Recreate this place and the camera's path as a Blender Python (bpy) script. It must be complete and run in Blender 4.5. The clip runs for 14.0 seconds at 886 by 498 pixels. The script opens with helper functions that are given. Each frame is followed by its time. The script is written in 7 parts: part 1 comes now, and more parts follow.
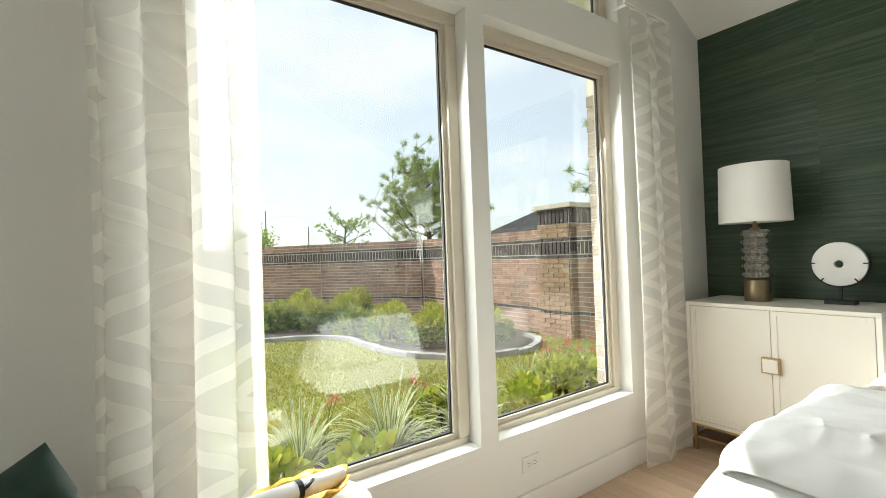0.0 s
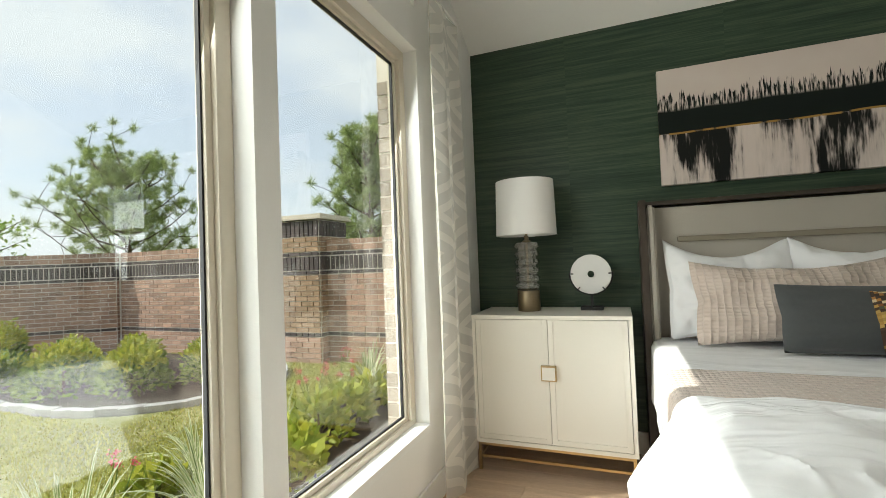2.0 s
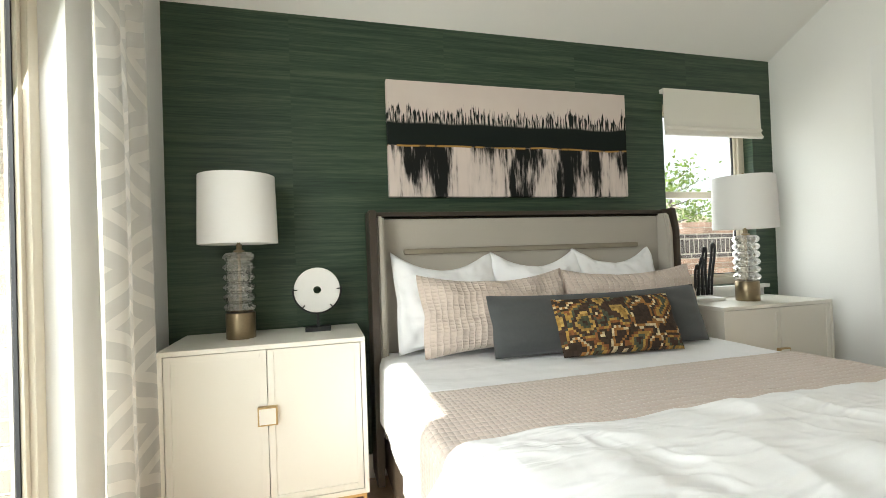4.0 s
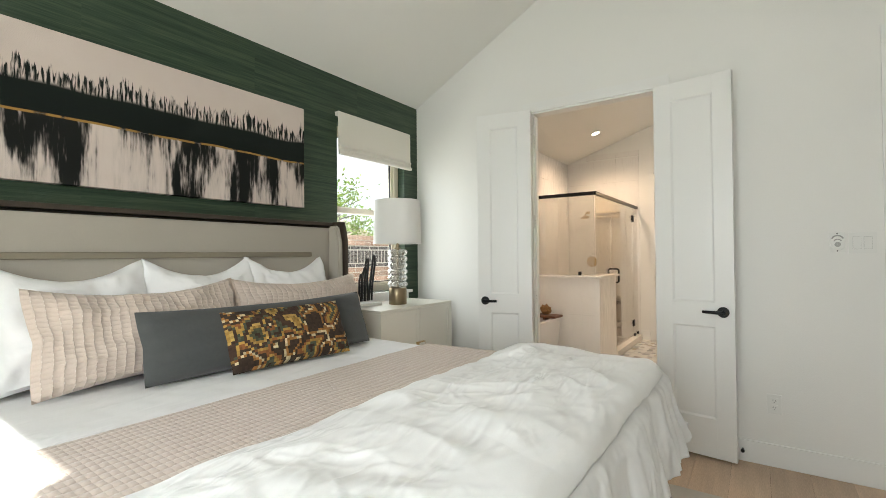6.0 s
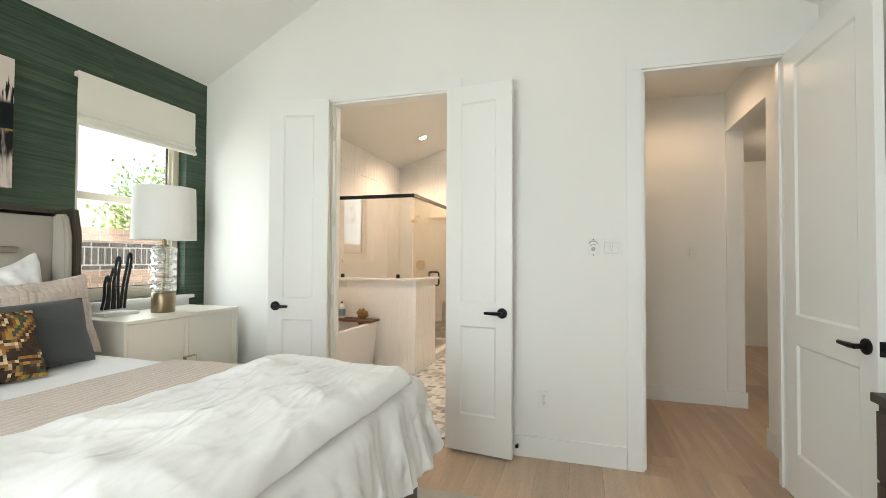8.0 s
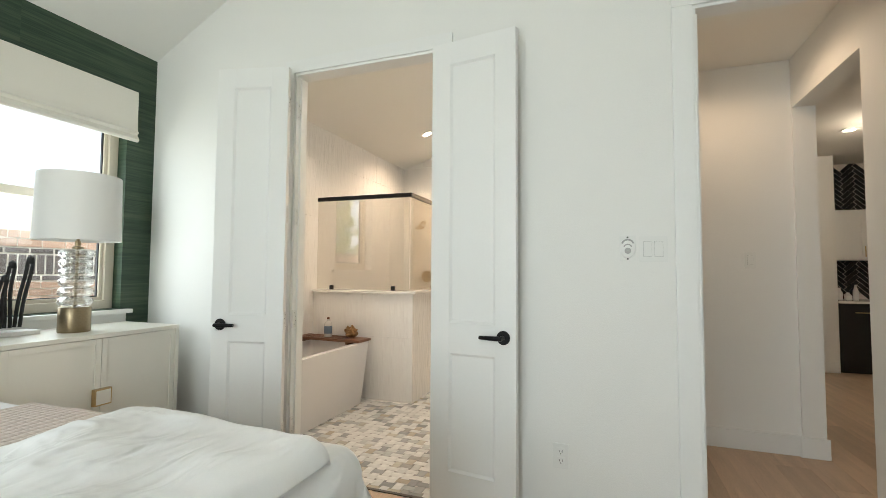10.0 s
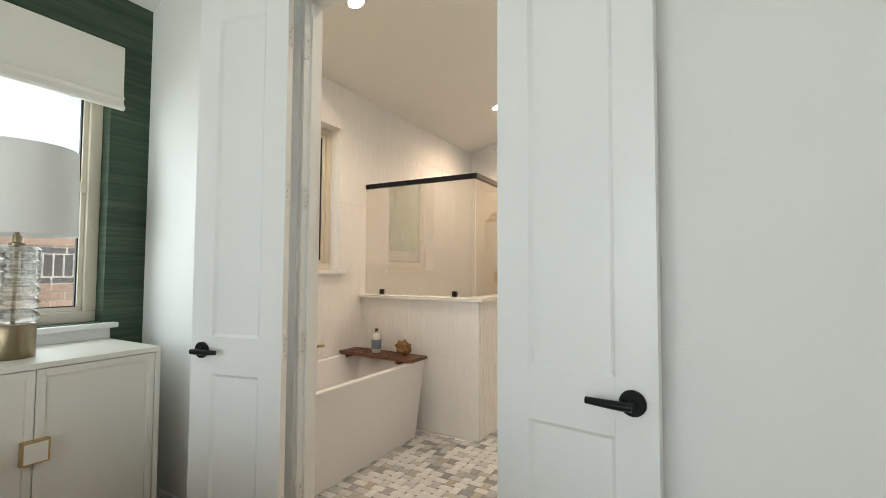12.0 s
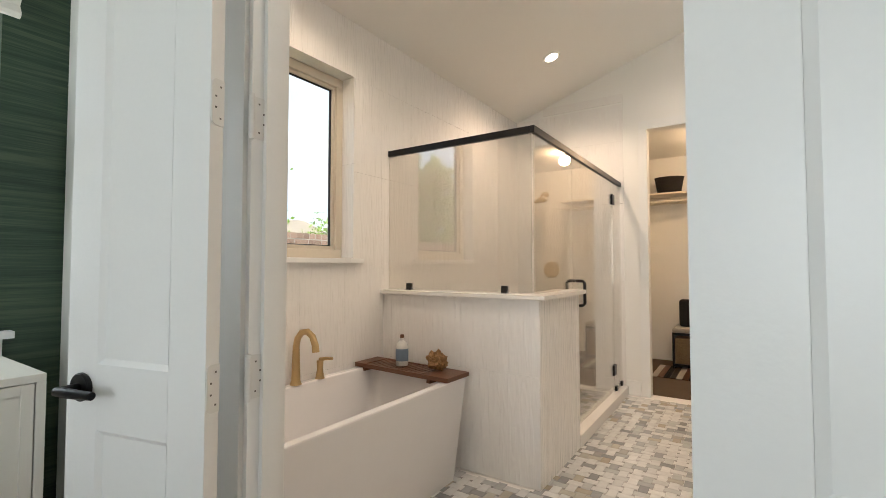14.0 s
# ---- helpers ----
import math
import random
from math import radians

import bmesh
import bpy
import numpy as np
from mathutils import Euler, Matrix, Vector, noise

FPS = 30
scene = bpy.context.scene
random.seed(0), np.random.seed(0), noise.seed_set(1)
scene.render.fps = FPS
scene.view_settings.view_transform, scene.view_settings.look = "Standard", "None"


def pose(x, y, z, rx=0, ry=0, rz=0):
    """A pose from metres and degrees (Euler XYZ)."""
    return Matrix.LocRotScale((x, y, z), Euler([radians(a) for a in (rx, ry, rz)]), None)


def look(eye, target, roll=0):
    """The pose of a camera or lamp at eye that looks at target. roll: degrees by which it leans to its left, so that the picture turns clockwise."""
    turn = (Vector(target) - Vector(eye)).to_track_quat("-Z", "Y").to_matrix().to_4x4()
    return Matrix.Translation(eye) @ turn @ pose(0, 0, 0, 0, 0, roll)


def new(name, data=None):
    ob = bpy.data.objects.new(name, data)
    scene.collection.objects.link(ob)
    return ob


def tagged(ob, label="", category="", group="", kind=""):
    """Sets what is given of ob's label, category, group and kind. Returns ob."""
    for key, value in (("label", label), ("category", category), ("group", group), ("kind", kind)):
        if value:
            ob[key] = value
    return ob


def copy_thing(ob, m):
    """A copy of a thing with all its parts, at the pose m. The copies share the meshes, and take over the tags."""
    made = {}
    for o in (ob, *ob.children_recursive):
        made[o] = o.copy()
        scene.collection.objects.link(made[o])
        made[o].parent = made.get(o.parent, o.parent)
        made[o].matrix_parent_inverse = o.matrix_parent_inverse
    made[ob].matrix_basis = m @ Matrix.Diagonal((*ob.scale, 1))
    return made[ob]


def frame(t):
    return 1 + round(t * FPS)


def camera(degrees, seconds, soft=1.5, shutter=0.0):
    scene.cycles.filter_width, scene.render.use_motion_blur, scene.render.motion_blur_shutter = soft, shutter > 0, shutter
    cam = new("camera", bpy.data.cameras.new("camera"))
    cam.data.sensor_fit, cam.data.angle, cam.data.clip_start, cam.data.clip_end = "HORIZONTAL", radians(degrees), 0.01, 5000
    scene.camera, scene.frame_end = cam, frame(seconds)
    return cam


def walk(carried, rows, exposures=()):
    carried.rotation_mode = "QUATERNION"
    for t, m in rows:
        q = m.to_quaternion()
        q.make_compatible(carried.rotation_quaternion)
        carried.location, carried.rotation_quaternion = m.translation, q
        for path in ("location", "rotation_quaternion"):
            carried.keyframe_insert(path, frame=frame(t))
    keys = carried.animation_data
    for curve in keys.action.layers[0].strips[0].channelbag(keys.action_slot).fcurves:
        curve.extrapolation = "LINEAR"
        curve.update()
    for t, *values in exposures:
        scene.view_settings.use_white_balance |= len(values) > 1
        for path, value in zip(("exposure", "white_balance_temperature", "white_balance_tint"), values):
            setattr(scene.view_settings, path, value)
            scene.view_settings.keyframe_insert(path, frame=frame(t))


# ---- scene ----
cam = camera(88.8, 14.0, soft=0.75)
PATH = [
    (0, (0.276, -0.142, 1.249), (1.428, 1.492, 1.273), -2.1),
    (0.5, (0.342, 0.047, 1.233), (1.704, 1.511, 1.274), -1.8),
    (1, (0.412, 0.171, 1.232), (1.969, 1.427, 1.275), -1.9),
    (1.5, (0.469, 0.309, 1.222), (2.204, 1.303, 1.273), -1.9),
    (2, (0.539, 0.452, 1.226), (2.402, 1.178, 1.284), -2.2),
    (2.5, (0.623, 0.528, 1.205), (2.571, 0.973, 1.274), -2.5),
    (2.7, (0.677, 0.541, 1.217), (2.647, 0.88, 1.278), -2.4),
    (4.8, (0.956, 0.629, 1.31), (2.637, -0.453, 1.333), -1.3),
    (5, (0.959, 0.636, 1.316), (2.554, -0.57, 1.339), -1.0),
    (5.5, (0.961, 0.641, 1.309), (2.331, -0.816, 1.334), -0.8),
    (5.9, (0.934, 0.621, 1.264), (2.118, -0.99, 1.325), -0.8),
    (6, (0.939, 0.607, 1.295), (2.082, -1.034, 1.321), -0.5),
    (6.5, (0.857, 0.536, 1.294), (1.834, -1.209, 1.318), -0.5),
    (7, (0.798, 0.444, 1.289), (1.616, -1.381, 1.316), -0.3),
    (7.5, (0.716, 0.314, 1.272), (1.405, -1.564, 1.306), 0.1),
    (8, (0.638, 0.188, 1.27), (1.224, -1.724, 1.313), 0.3),
    (8.2, (0.633, 0.136, 1.268), (1.176, -1.788, 1.317), 0.3),
    (10.5, (0.692, -0.788, 1.231), (1.437, -2.641, 1.34), 0.2),
    (11, (0.795, -1.014, 1.245), (1.609, -2.838, 1.347), -0.2),
    (11.5, (0.923, -1.227, 1.222), (1.806, -3.018, 1.333), -0.3),
    (12, (0.974, -1.434, 1.258), (1.952, -3.176, 1.349), 0.3),
    (12.5, (1.058, -1.623, 1.234), (2.106, -3.323, 1.332), -0.1),
    (13, (1.196, -1.803, 1.226), (2.27, -3.488, 1.319), -0.0),
    (13.2, (1.231, -1.875, 1.233), (2.32, -3.55, 1.316), -0.1),
    (13.5, (1.349, -1.964, 1.209), (2.423, -3.648, 1.3), 0.0),
    (14, (1.459, -2.162, 1.207), (2.566, -3.826, 1.28), 0.0),
]
EXPO = [(0.0, 0.88, 6350, 4), (0.5, 0.76, 6350, 4), (1.5, 0.57, 6350, 4), (2.5, 0.88, 6300, 4), (5.0, 1.32, 6250, 6), (6.0, 1.26, 6200, 6), (7.0, 1.5, 6150, 6), (8.0, 1.62, 6100, 5), (10.5, 1.47, 5900, 3), (12.5, 1.32, 5850, 4), (14.0, 1.28, 5800, 6)]
walk(cam, [(t, look(eye, target, roll)) for t, eye, target, roll in PATH], EXPO)

# ---- world, sun, lights ----
SUN = Vector((0.50, -1.0, -1.15)).normalized()      # the way that the sunlight travels
world = bpy.data.worlds.new("sky")
scene.world = world
world.use_nodes = True


def build_sky():
    nt = world.node_tree
    nt.nodes.clear()
    out, bg = nt.nodes.new("ShaderNodeOutputWorld"), nt.nodes.new("ShaderNodeBackground")
    sky = nt.nodes.new("ShaderNodeTexSky")
    sky.sky_type, sky.sun_disc = "NISHITA", False
    sky.sun_elevation = math.asin(-SUN.z)
    sky.sun_rotation = math.atan2(-SUN.x, -SUN.y)
    sky.air_density, sky.dust_density = 1.0, 1.5
    co = nt.nodes.new("ShaderNodeTexCoord")
    mp = nt.nodes.new("ShaderNodeMapping")
    mp.inputs["Scale"].default_value = (1.0, 1.0, 2.6)
    nz = nt.nodes.new("ShaderNodeTexNoise")
    nz.inputs["Scale"].default_value, nz.inputs["Detail"].default_value = 2.6, 6.0
    nz.inputs["Roughness"].default_value = 0.55
    ramp = nt.nodes.new("ShaderNodeValToRGB")
    ramp.color_ramp.elements[0].position, ramp.color_ramp.elements[1].position = 0.40, 0.60
    mix = nt.nodes.new("ShaderNodeMixRGB")
    mix.inputs[2].default_value = (5.7, 5.85, 5.95, 1)
    fac = nt.nodes.new("ShaderNodeMath")
    fac.operation = "MULTIPLY_ADD"
    fac.inputs[1].default_value, fac.inputs[2].default_value = 0.36, 0.62
    link = nt.links.new
    link(co.outputs["Generated"], mp.inputs[0]); link(mp.outputs[0], nz.inputs["Vector"])
    link(nz.outputs[0], ramp.inputs[0]); link(ramp.outputs[0], fac.inputs[0]); link(fac.outputs[0], mix.inputs[0])
    link(sky.outputs[0], mix.inputs[1]); link(mix.outputs[0], bg.inputs[0]); link(bg.outputs[0], out.inputs[0])
    bg.inputs[1].default_value = 0.11


build_sky()


def lamp(name, kind, energy, color, m, **more):
    d = bpy.data.lights.new(name, kind)
    d.energy, d.color = energy, color
    for k, v in more.items():
        if k == "size": d.size = v
        if k == "size_y": d.shape = "RECTANGLE"; d.size_y = v
        if k == "angle": d.angle = v
        if k == "radius": d.shadow_soft_size = v
        if k == "spot": d.spot_size = v; d.spot_blend = 0.6
    ob = new(name, d)
    ob.matrix_world = m
    return ob


lamp("sun", "SUN", 4.4, (1.0, 0.95, 0.86), look((0, 0, 0), SUN), angle=radians(0.6))
# sky light standing in the two tall windows, the high windows, the small window
lamp("window_light", "AREA", 13, (1.0, 0.985, 0.95), look((0.99, 1.60, 1.37), (0.99, 0, 0.95)), size=0.95, size_y=1.75)
lamp("window_light", "AREA", 13, (1.0, 0.985, 0.95), look((2.13, 1.60, 1.37), (2.13, 0, 0.95)), size=0.95, size_y=1.75)
lamp("window_light", "AREA", 2.5, (1.0, 0.985, 0.94), look((1.56, 1.60, 2.85), (1.56, 0, 2.7)), size=2.0, size_y=0.5)
lamp("window_light", "AREA", 4, (1.0, 0.985, 0.94), look((3.80, -2.16, 1.5), (0, -2.16, 1.5)), size=0.75, size_y=1.0)

# ---- materials ----


def mat(name, color, rough=0.6, metal=0.0, grain=0.0, scale=40.0, vary=0.06, bump=0.0, bump_scale=None, stretch=(1, 1, 1), spec=0.5, random_tint=0.0, sheen=0.0, big=1.3, coords="Object"):
    """A paint, cloth, stone or metal: base colour with broad and fine variation, and a fine relief."""
    m = bpy.data.materials.new(name)
    m.use_nodes = True
    nt = m.node_tree
    b = nt.nodes["Principled BSDF"]
    b.inputs["Roughness"].default_value, b.inputs["Metallic"].default_value = rough, metal
    b.inputs["Specular IOR Level"].default_value = spec
    if sheen:
        b.inputs["Sheen Weight"].default_value = sheen
    link = nt.links.new
    co = nt.nodes.new("ShaderNodeTexCoord")
    mp = nt.nodes.new("ShaderNodeMapping")
    mp.inputs["Scale"].default_value = stretch
    link(co.outputs[coords], mp.inputs[0])
    fine, broad = nt.nodes.new("ShaderNodeTexNoise"), nt.nodes.new("ShaderNodeTexNoise")
    fine.inputs["Scale"].default_value, fine.inputs["Detail"].default_value = scale, 5
    broad.inputs["Scale"].default_value, broad.inputs["Detail"].default_value = big, 3
    link(mp.outputs[0], fine.inputs["Vector"]); link(mp.outputs[0], broad.inputs["Vector"])
    add = nt.nodes.new("ShaderNodeMath")
    add.operation = "ADD"
    link(fine.outputs[0], add.inputs[0]); link(broad.outputs[0], add.inputs[1])
    val = nt.nodes.new("ShaderNodeMapRange")
    val.inputs["From Min"].default_value, val.inputs["From Max"].default_value = 0.6, 1.4
    val.inputs["To Min"].default_value, val.inputs["To Max"].default_value = 1 - vary - grain, 1 + vary
    link(add.outputs[0], val.inputs["Value"])
    hsv = nt.nodes.new("ShaderNodeHueSaturation")
    hsv.inputs["Color"].default_value = (*color, 1)
    last = val.outputs[0]
    if random_tint:
        oi, geo, ad, mul = nt.nodes.new("ShaderNodeObjectInfo"), nt.nodes.new("ShaderNodeNewGeometry"), nt.nodes.new("ShaderNodeMath"), nt.nodes.new("ShaderNodeMath")
        ad.operation = "ADD"
        fr = nt.nodes.new("ShaderNodeMath")
        fr.operation = "FRACT"
        link(oi.outputs["Random"], ad.inputs[0]); link(geo.outputs["Random Per Island"], ad.inputs[1]); link(ad.outputs[0], fr.inputs[0])
        rr = nt.nodes.new("ShaderNodeMapRange")
        rr.inputs["To Min"].default_value, rr.inputs["To Max"].default_value = 1 - random_tint, 1 + random_tint
        link(fr.outputs[0], rr.inputs["Value"])
        mul.operation = "MULTIPLY"
        link(last, mul.inputs[0]); link(rr.outputs[0], mul.inputs[1])
        last = mul.outputs[0]
    link(last, hsv.inputs["Value"])
    link(hsv.outputs[0], b.inputs["Base Color"])
    if bump:
        bn, bp = nt.nodes.new("ShaderNodeTexNoise"), nt.nodes.new("ShaderNodeBump")
        bn.inputs["Scale"].default_value, bn.inputs["Detail"].default_value = bump_scale or scale, 4
        link(mp.outputs[0], bn.inputs["Vector"])
        bp.inputs["Strength"].default_value, bp.inputs["Distance"].default_value = min(1, bump), 0.01
        link(bn.outputs[0], bp.inputs["Height"]); link(bp.outputs[0], b.inputs["Normal"])
    return m


def glow(name, color, strength):
    m = bpy.data.materials.new(name)
    m.use_nodes = True
    b = m.node_tree.nodes["Principled BSDF"]
    b.inputs["Emission Color"].default_value, b.inputs["Emission Strength"].default_value = (*color, 1), strength
    return m


def pane_glass(name, tint=(1, 1, 1), gloss=0.06, power=5.0):
    """Clear sheet glass: lets light straight through and mirrors a little of the room, more at a slant."""
    m = bpy.data.materials.new(name)
    m.use_nodes = True
    nt = m.node_tree
    nt.nodes.clear()
    out, mix = nt.nodes.new("ShaderNodeOutputMaterial"), nt.nodes.new("ShaderNodeMixShader")
    tr, gl, fr = nt.nodes.new("ShaderNodeBsdfTransparent"), nt.nodes.new("ShaderNodeBsdfGlossy"), nt.nodes.new("ShaderNodeLayerWeight")
    tr.inputs[0].default_value = (*tint, 1)
    gl.inputs["Roughness"].default_value = 0.0
    fr.inputs[0].default_value = 0.5
    pw, mul = nt.nodes.new("ShaderNodeMath"), nt.nodes.new("ShaderNodeMath")
    pw.operation, mul.operation = "POWER", "MULTIPLY_ADD"
    pw.inputs[1].default_value = power
    mul.inputs[1].default_value, mul.inputs[2].default_value = 1.0 - gloss, gloss
    link = nt.links.new
    link(fr.outputs["Facing"], pw.inputs[0]); link(pw.outputs[0], mul.inputs[0]); link(mul.outputs[0], mix.inputs[0])
    link(tr.outputs[0], mix.inputs[1]); link(gl.outputs[0], mix.inputs[2]); link(mix.outputs[0], out.inputs[0])
    return m


WALL = mat("wall_paint", (0.83, 0.825, 0.795), 0.7, scale=180, vary=0.015, bump=0.12, bump_scale=260)
CEIL = mat("ceiling_paint", (0.84, 0.83, 0.79), 0.8, scale=180, vary=0.015, bump=0.15, bump_scale=220)
TRIM = mat("trim_paint", (0.83, 0.83, 0.81), 0.35, scale=90, vary=0.012, bump=0.04, bump_scale=60)
DOOR = mat("door_paint", (0.84, 0.84, 0.82), 0.32, scale=90, vary=0.012, bump=0.05, bump_scale=70)
VINYL = mat("window_vinyl", (0.66, 0.60, 0.49), 0.45, scale=60, vary=0.03)
BLACK = mat("black_metal", (0.012, 0.012, 0.013), 0.38, 0.6, scale=60, vary=0.1)
GASKET = mat("gasket", (0.01, 0.01, 0.012), 0.6)
GLASS = pane_glass("window_glass", (0.985, 0.995, 0.99), 0.078)
SHOWER = pane_glass("shower_glass", (0.95, 0.94, 0.91), 0.26)
WHITE = mat("cabinet_lacquer", (0.80, 0.77, 0.69), 0.3, scale=300, vary=0.02, bump=0.05, bump_scale=350)
BRASS = mat("brushed_brass", (0.55, 0.40, 0.20), 0.32, 1.0, scale=200, vary=0.08, bump=0.05)
ANTIQUE = mat("antique_brass", (0.29, 0.23, 0.145), 0.35, 1.0, scale=120, vary=0.12, bump=0.06)
PLATE = mat("plate_plastic", (0.80, 0.80, 0.77), 0.35, vary=0.01)
# grey of the fan buttons, also the painted shade round the rockers
PLATE2 = mat("grey_plastic_and_gap_shade", (0.42, 0.42, 0.40), 0.5, vary=0.01)
OAK = mat("oak_planks", (0.56, 0.41, 0.285), 0.42, scale=30, grain=0.18, vary=0.14, stretch=(14, 1, 1), random_tint=0.14, bump=0.12, bump_scale=50)
OAKGAP = mat("plank_gap", (0.10, 0.065, 0.04), 0.8)
LINEN = mat("linen", (0.44, 0.405, 0.345), 0.9, scale=420, vary=0.05, grain=0.1, bump=0.4, bump_scale=700, sheen=0.3)
# darker linen: the headboard groove's shade is put into this colour
SHADED_LINEN = mat("shaded_channel_linen", (0.25, 0.22, 0.165), 0.9, scale=420, vary=0.06, grain=0.1, bump=0.3, bump_scale=700)
WALNUT = mat("dark_wood", (0.050, 0.036, 0.024), 0.42, scale=20, grain=0.25, vary=0.15, stretch=(10, 10, 1), bump=0.1)
SHEET = mat("white_cotton", (0.85, 0.85, 0.855), 0.85, scale=300, vary=0.02, bump=0.1, bump_scale=600, sheen=0.2)
DUVET = mat("duvet_cotton", (0.87, 0.87, 0.865), 0.85, scale=260, vary=0.02, sheen=0.2)
BRICK = mat("brick", (0.42, 0.265, 0.195), 0.9, scale=60, grain=0.2, vary=0.16, random_tint=0.28, bump=0.5, bump_scale=90)
DARKBRICK = mat("dark_brick", (0.085, 0.066, 0.064), 0.8, scale=60, grain=0.2, vary=0.15, random_tint=0.3, bump=0.4, bump_scale=90)
MORTAR = mat("mortar", (0.70, 0.65, 0.59), 0.95, scale=80, vary=0.1, bump=0.4)
GRASSGROUND = mat("lawn_soil", (0.22, 0.23, 0.05), 0.95, scale=30, grain=0.3, vary=0.3, big=0.8, bump=0.6)

# ---- building helpers ----


def box(bm, x0, x1, y0, y1, z0, z1, bevel=0.0, mi=0):
    x0, x1 = min(x0, x1), max(x0, x1)
    y0, y1 = min(y0, y1), max(y0, y1)
    z0, z1 = min(z0, z1), max(z0, z1)
    vs = [bm.verts.new((x, y, z)) for z in (z0, z1) for x, y in ((x0, y0), (x1, y0), (x1, y1), (x0, y1))]
    fs = [bm.faces.new([vs[i] for i in q]) for q in ((3, 2, 1, 0), (4, 5, 6, 7), (0, 1, 5, 4), (1, 2, 6, 5), (2, 3, 7, 6), (3, 0, 4, 7))]
    for f in fs:
        f.material_index = mi
    if bevel:
        es = list({e for f in fs for e in f.edges})
        bmesh.ops.bevel(bm, geom=es, offset=bevel, segments=2, profile=0.7, affect="EDGES")
    return fs


def boxes(*rows, bevel=0.0):
    bm = bmesh.new()
    for r in rows:
        box(bm, *r, bevel=bevel)
    return bm


def lathe(profile, n=32, bm=None, at=(0, 0, 0), cap=True):
    """A turned shape about z from (radius, height) rows."""
    bm = bm or bmesh.new()
    rings = []
    for r, z in profile:
        rings.append([bm.verts.new((at[0] + r * math.cos(a), at[1] + r * math.sin(a), at[2] + z)) for a in [2 * math.pi * i / n for i in range(n)]])
    for a, b in zip(rings, rings[1:]):
        for i in range(n):
            bm.faces.new((a[i], a[(i + 1) % n], b[(i + 1) % n], b[i]))
    if cap:
        bm.faces.new(rings[0][::-1]); bm.faces.new(rings[-1])
    return bm


def tube(points, radius, n=10, bm=None):
    """A round bar along points; radius a number or one a point."""
    bm = bm or bmesh.new()
    pts = [Vector(p) for p in points]
    rad = radius if isinstance(radius, (list, tuple)) else [radius] * len(pts)
    rings, side = [], None
    for i, p in enumerate(pts):
        d = (pts[min(i + 1, len(pts) - 1)] - pts[max(i - 1, 0)]).normalized()
        if side is None:
            side = d.orthogonal().normalized()
        side = (side - d * side.dot(d)).normalized()
        up = d.cross(side)
        rings.append([bm.verts.new(p + rad[i] * (math.cos(a) * side + math.sin(a) * up)) for a in [2 * math.pi * k / n for k in range(n)]])
    for a, b in zip(rings, rings[1:]):
        for i in range(n):
            bm.faces.new((a[i], a[(i + 1) % n], b[(i + 1) % n], b[i]))
    bm.faces.new(rings[0][::-1]); bm.faces.new(rings[-1])
    return bm


def mesh_of(bm, name, material, smooth=False):
    me = bpy.data.meshes.new(name)
    bmesh.ops.recalc_face_normals(bm, faces=bm.faces)
    bm.to_mesh(me)
    bm.free()
    for m in (material if isinstance(material, (list, tuple)) else [material]):
        me.materials.append(m)
    if smooth:
        me.shade_smooth()
        me.set_sharp_from_angle(angle=radians(38))
    return me


def part(name, bm, material, parent, label="", smooth=False, at=None):
    ob = new(name, mesh_of(bm, name, material, smooth))
    ob.parent = parent
    if at is not None:
        ob.matrix_basis = at
    if label:
        tagged(ob, label)
    return ob


def thing(name, m, label, category, group="", kind=""):
    ob = new(name)
    ob.empty_display_size = 0.1
    ob.matrix_basis = m
    return tagged(ob, label, category, group, kind)


def solid(name, bm, material, label, category, smooth=False, kind="", group="", at=None):
    ob = new(name, mesh_of(bm, name, material, smooth))
    if at is not None:
        ob.matrix_basis = at
    return tagged(ob, label, category, group, kind)


def setting(name, bm, material, label, category, smooth=False):
    return solid(name, bm, material, label, category, smooth, "structure")


# ---- bedroom shell ----
EAST, SOUTH, NORTH, WEST = 3.60, -2.79, 1.382, -0.62
EAVE, RIDGE_X, SLOPE = 2.687, 1.49, 0.52
RIDGE_Z = EAVE + SLOPE * (EAST - RIDGE_X)
WIN = [(0.40, 1.515), (1.615, 2.65)]
SILL, HEAD, T_SILL, T_HEAD = 0.415, 2.325, 2.55, 3.02


def gable(bm, x0, x1, y0, y1, z0, eave_x=EAST, eave=EAVE, ridge_x=RIDGE_X, slope=SLOPE):
    """A wall piece whose top follows the vault, between x0 and x1."""
    def top(x):
        return eave + slope * (eave_x - x) if x > ridge_x else eave + slope * (eave_x - ridge_x) - slope * (ridge_x - x)
    xs = sorted({x0, x1} | ({ridge_x} if x0 < ridge_x < x1 else set()))
    for a, b in zip(xs, xs[1:]):
        v = [bm.verts.new(p) for p in ((a, y0, z0), (b, y0, z0), (b, y0, top(b)), (a, y0, top(a)), (a, y1, z0), (b, y1, z0), (b, y1, top(b)), (a, y1, top(a)))]
        for q in ((0, 1, 2, 3), (7, 6, 5, 4), (0, 4, 5, 1), (1, 5, 6, 2), (2, 6, 7, 3), (3, 7, 4, 0)):
            bm.faces.new([v[i] for i in q])


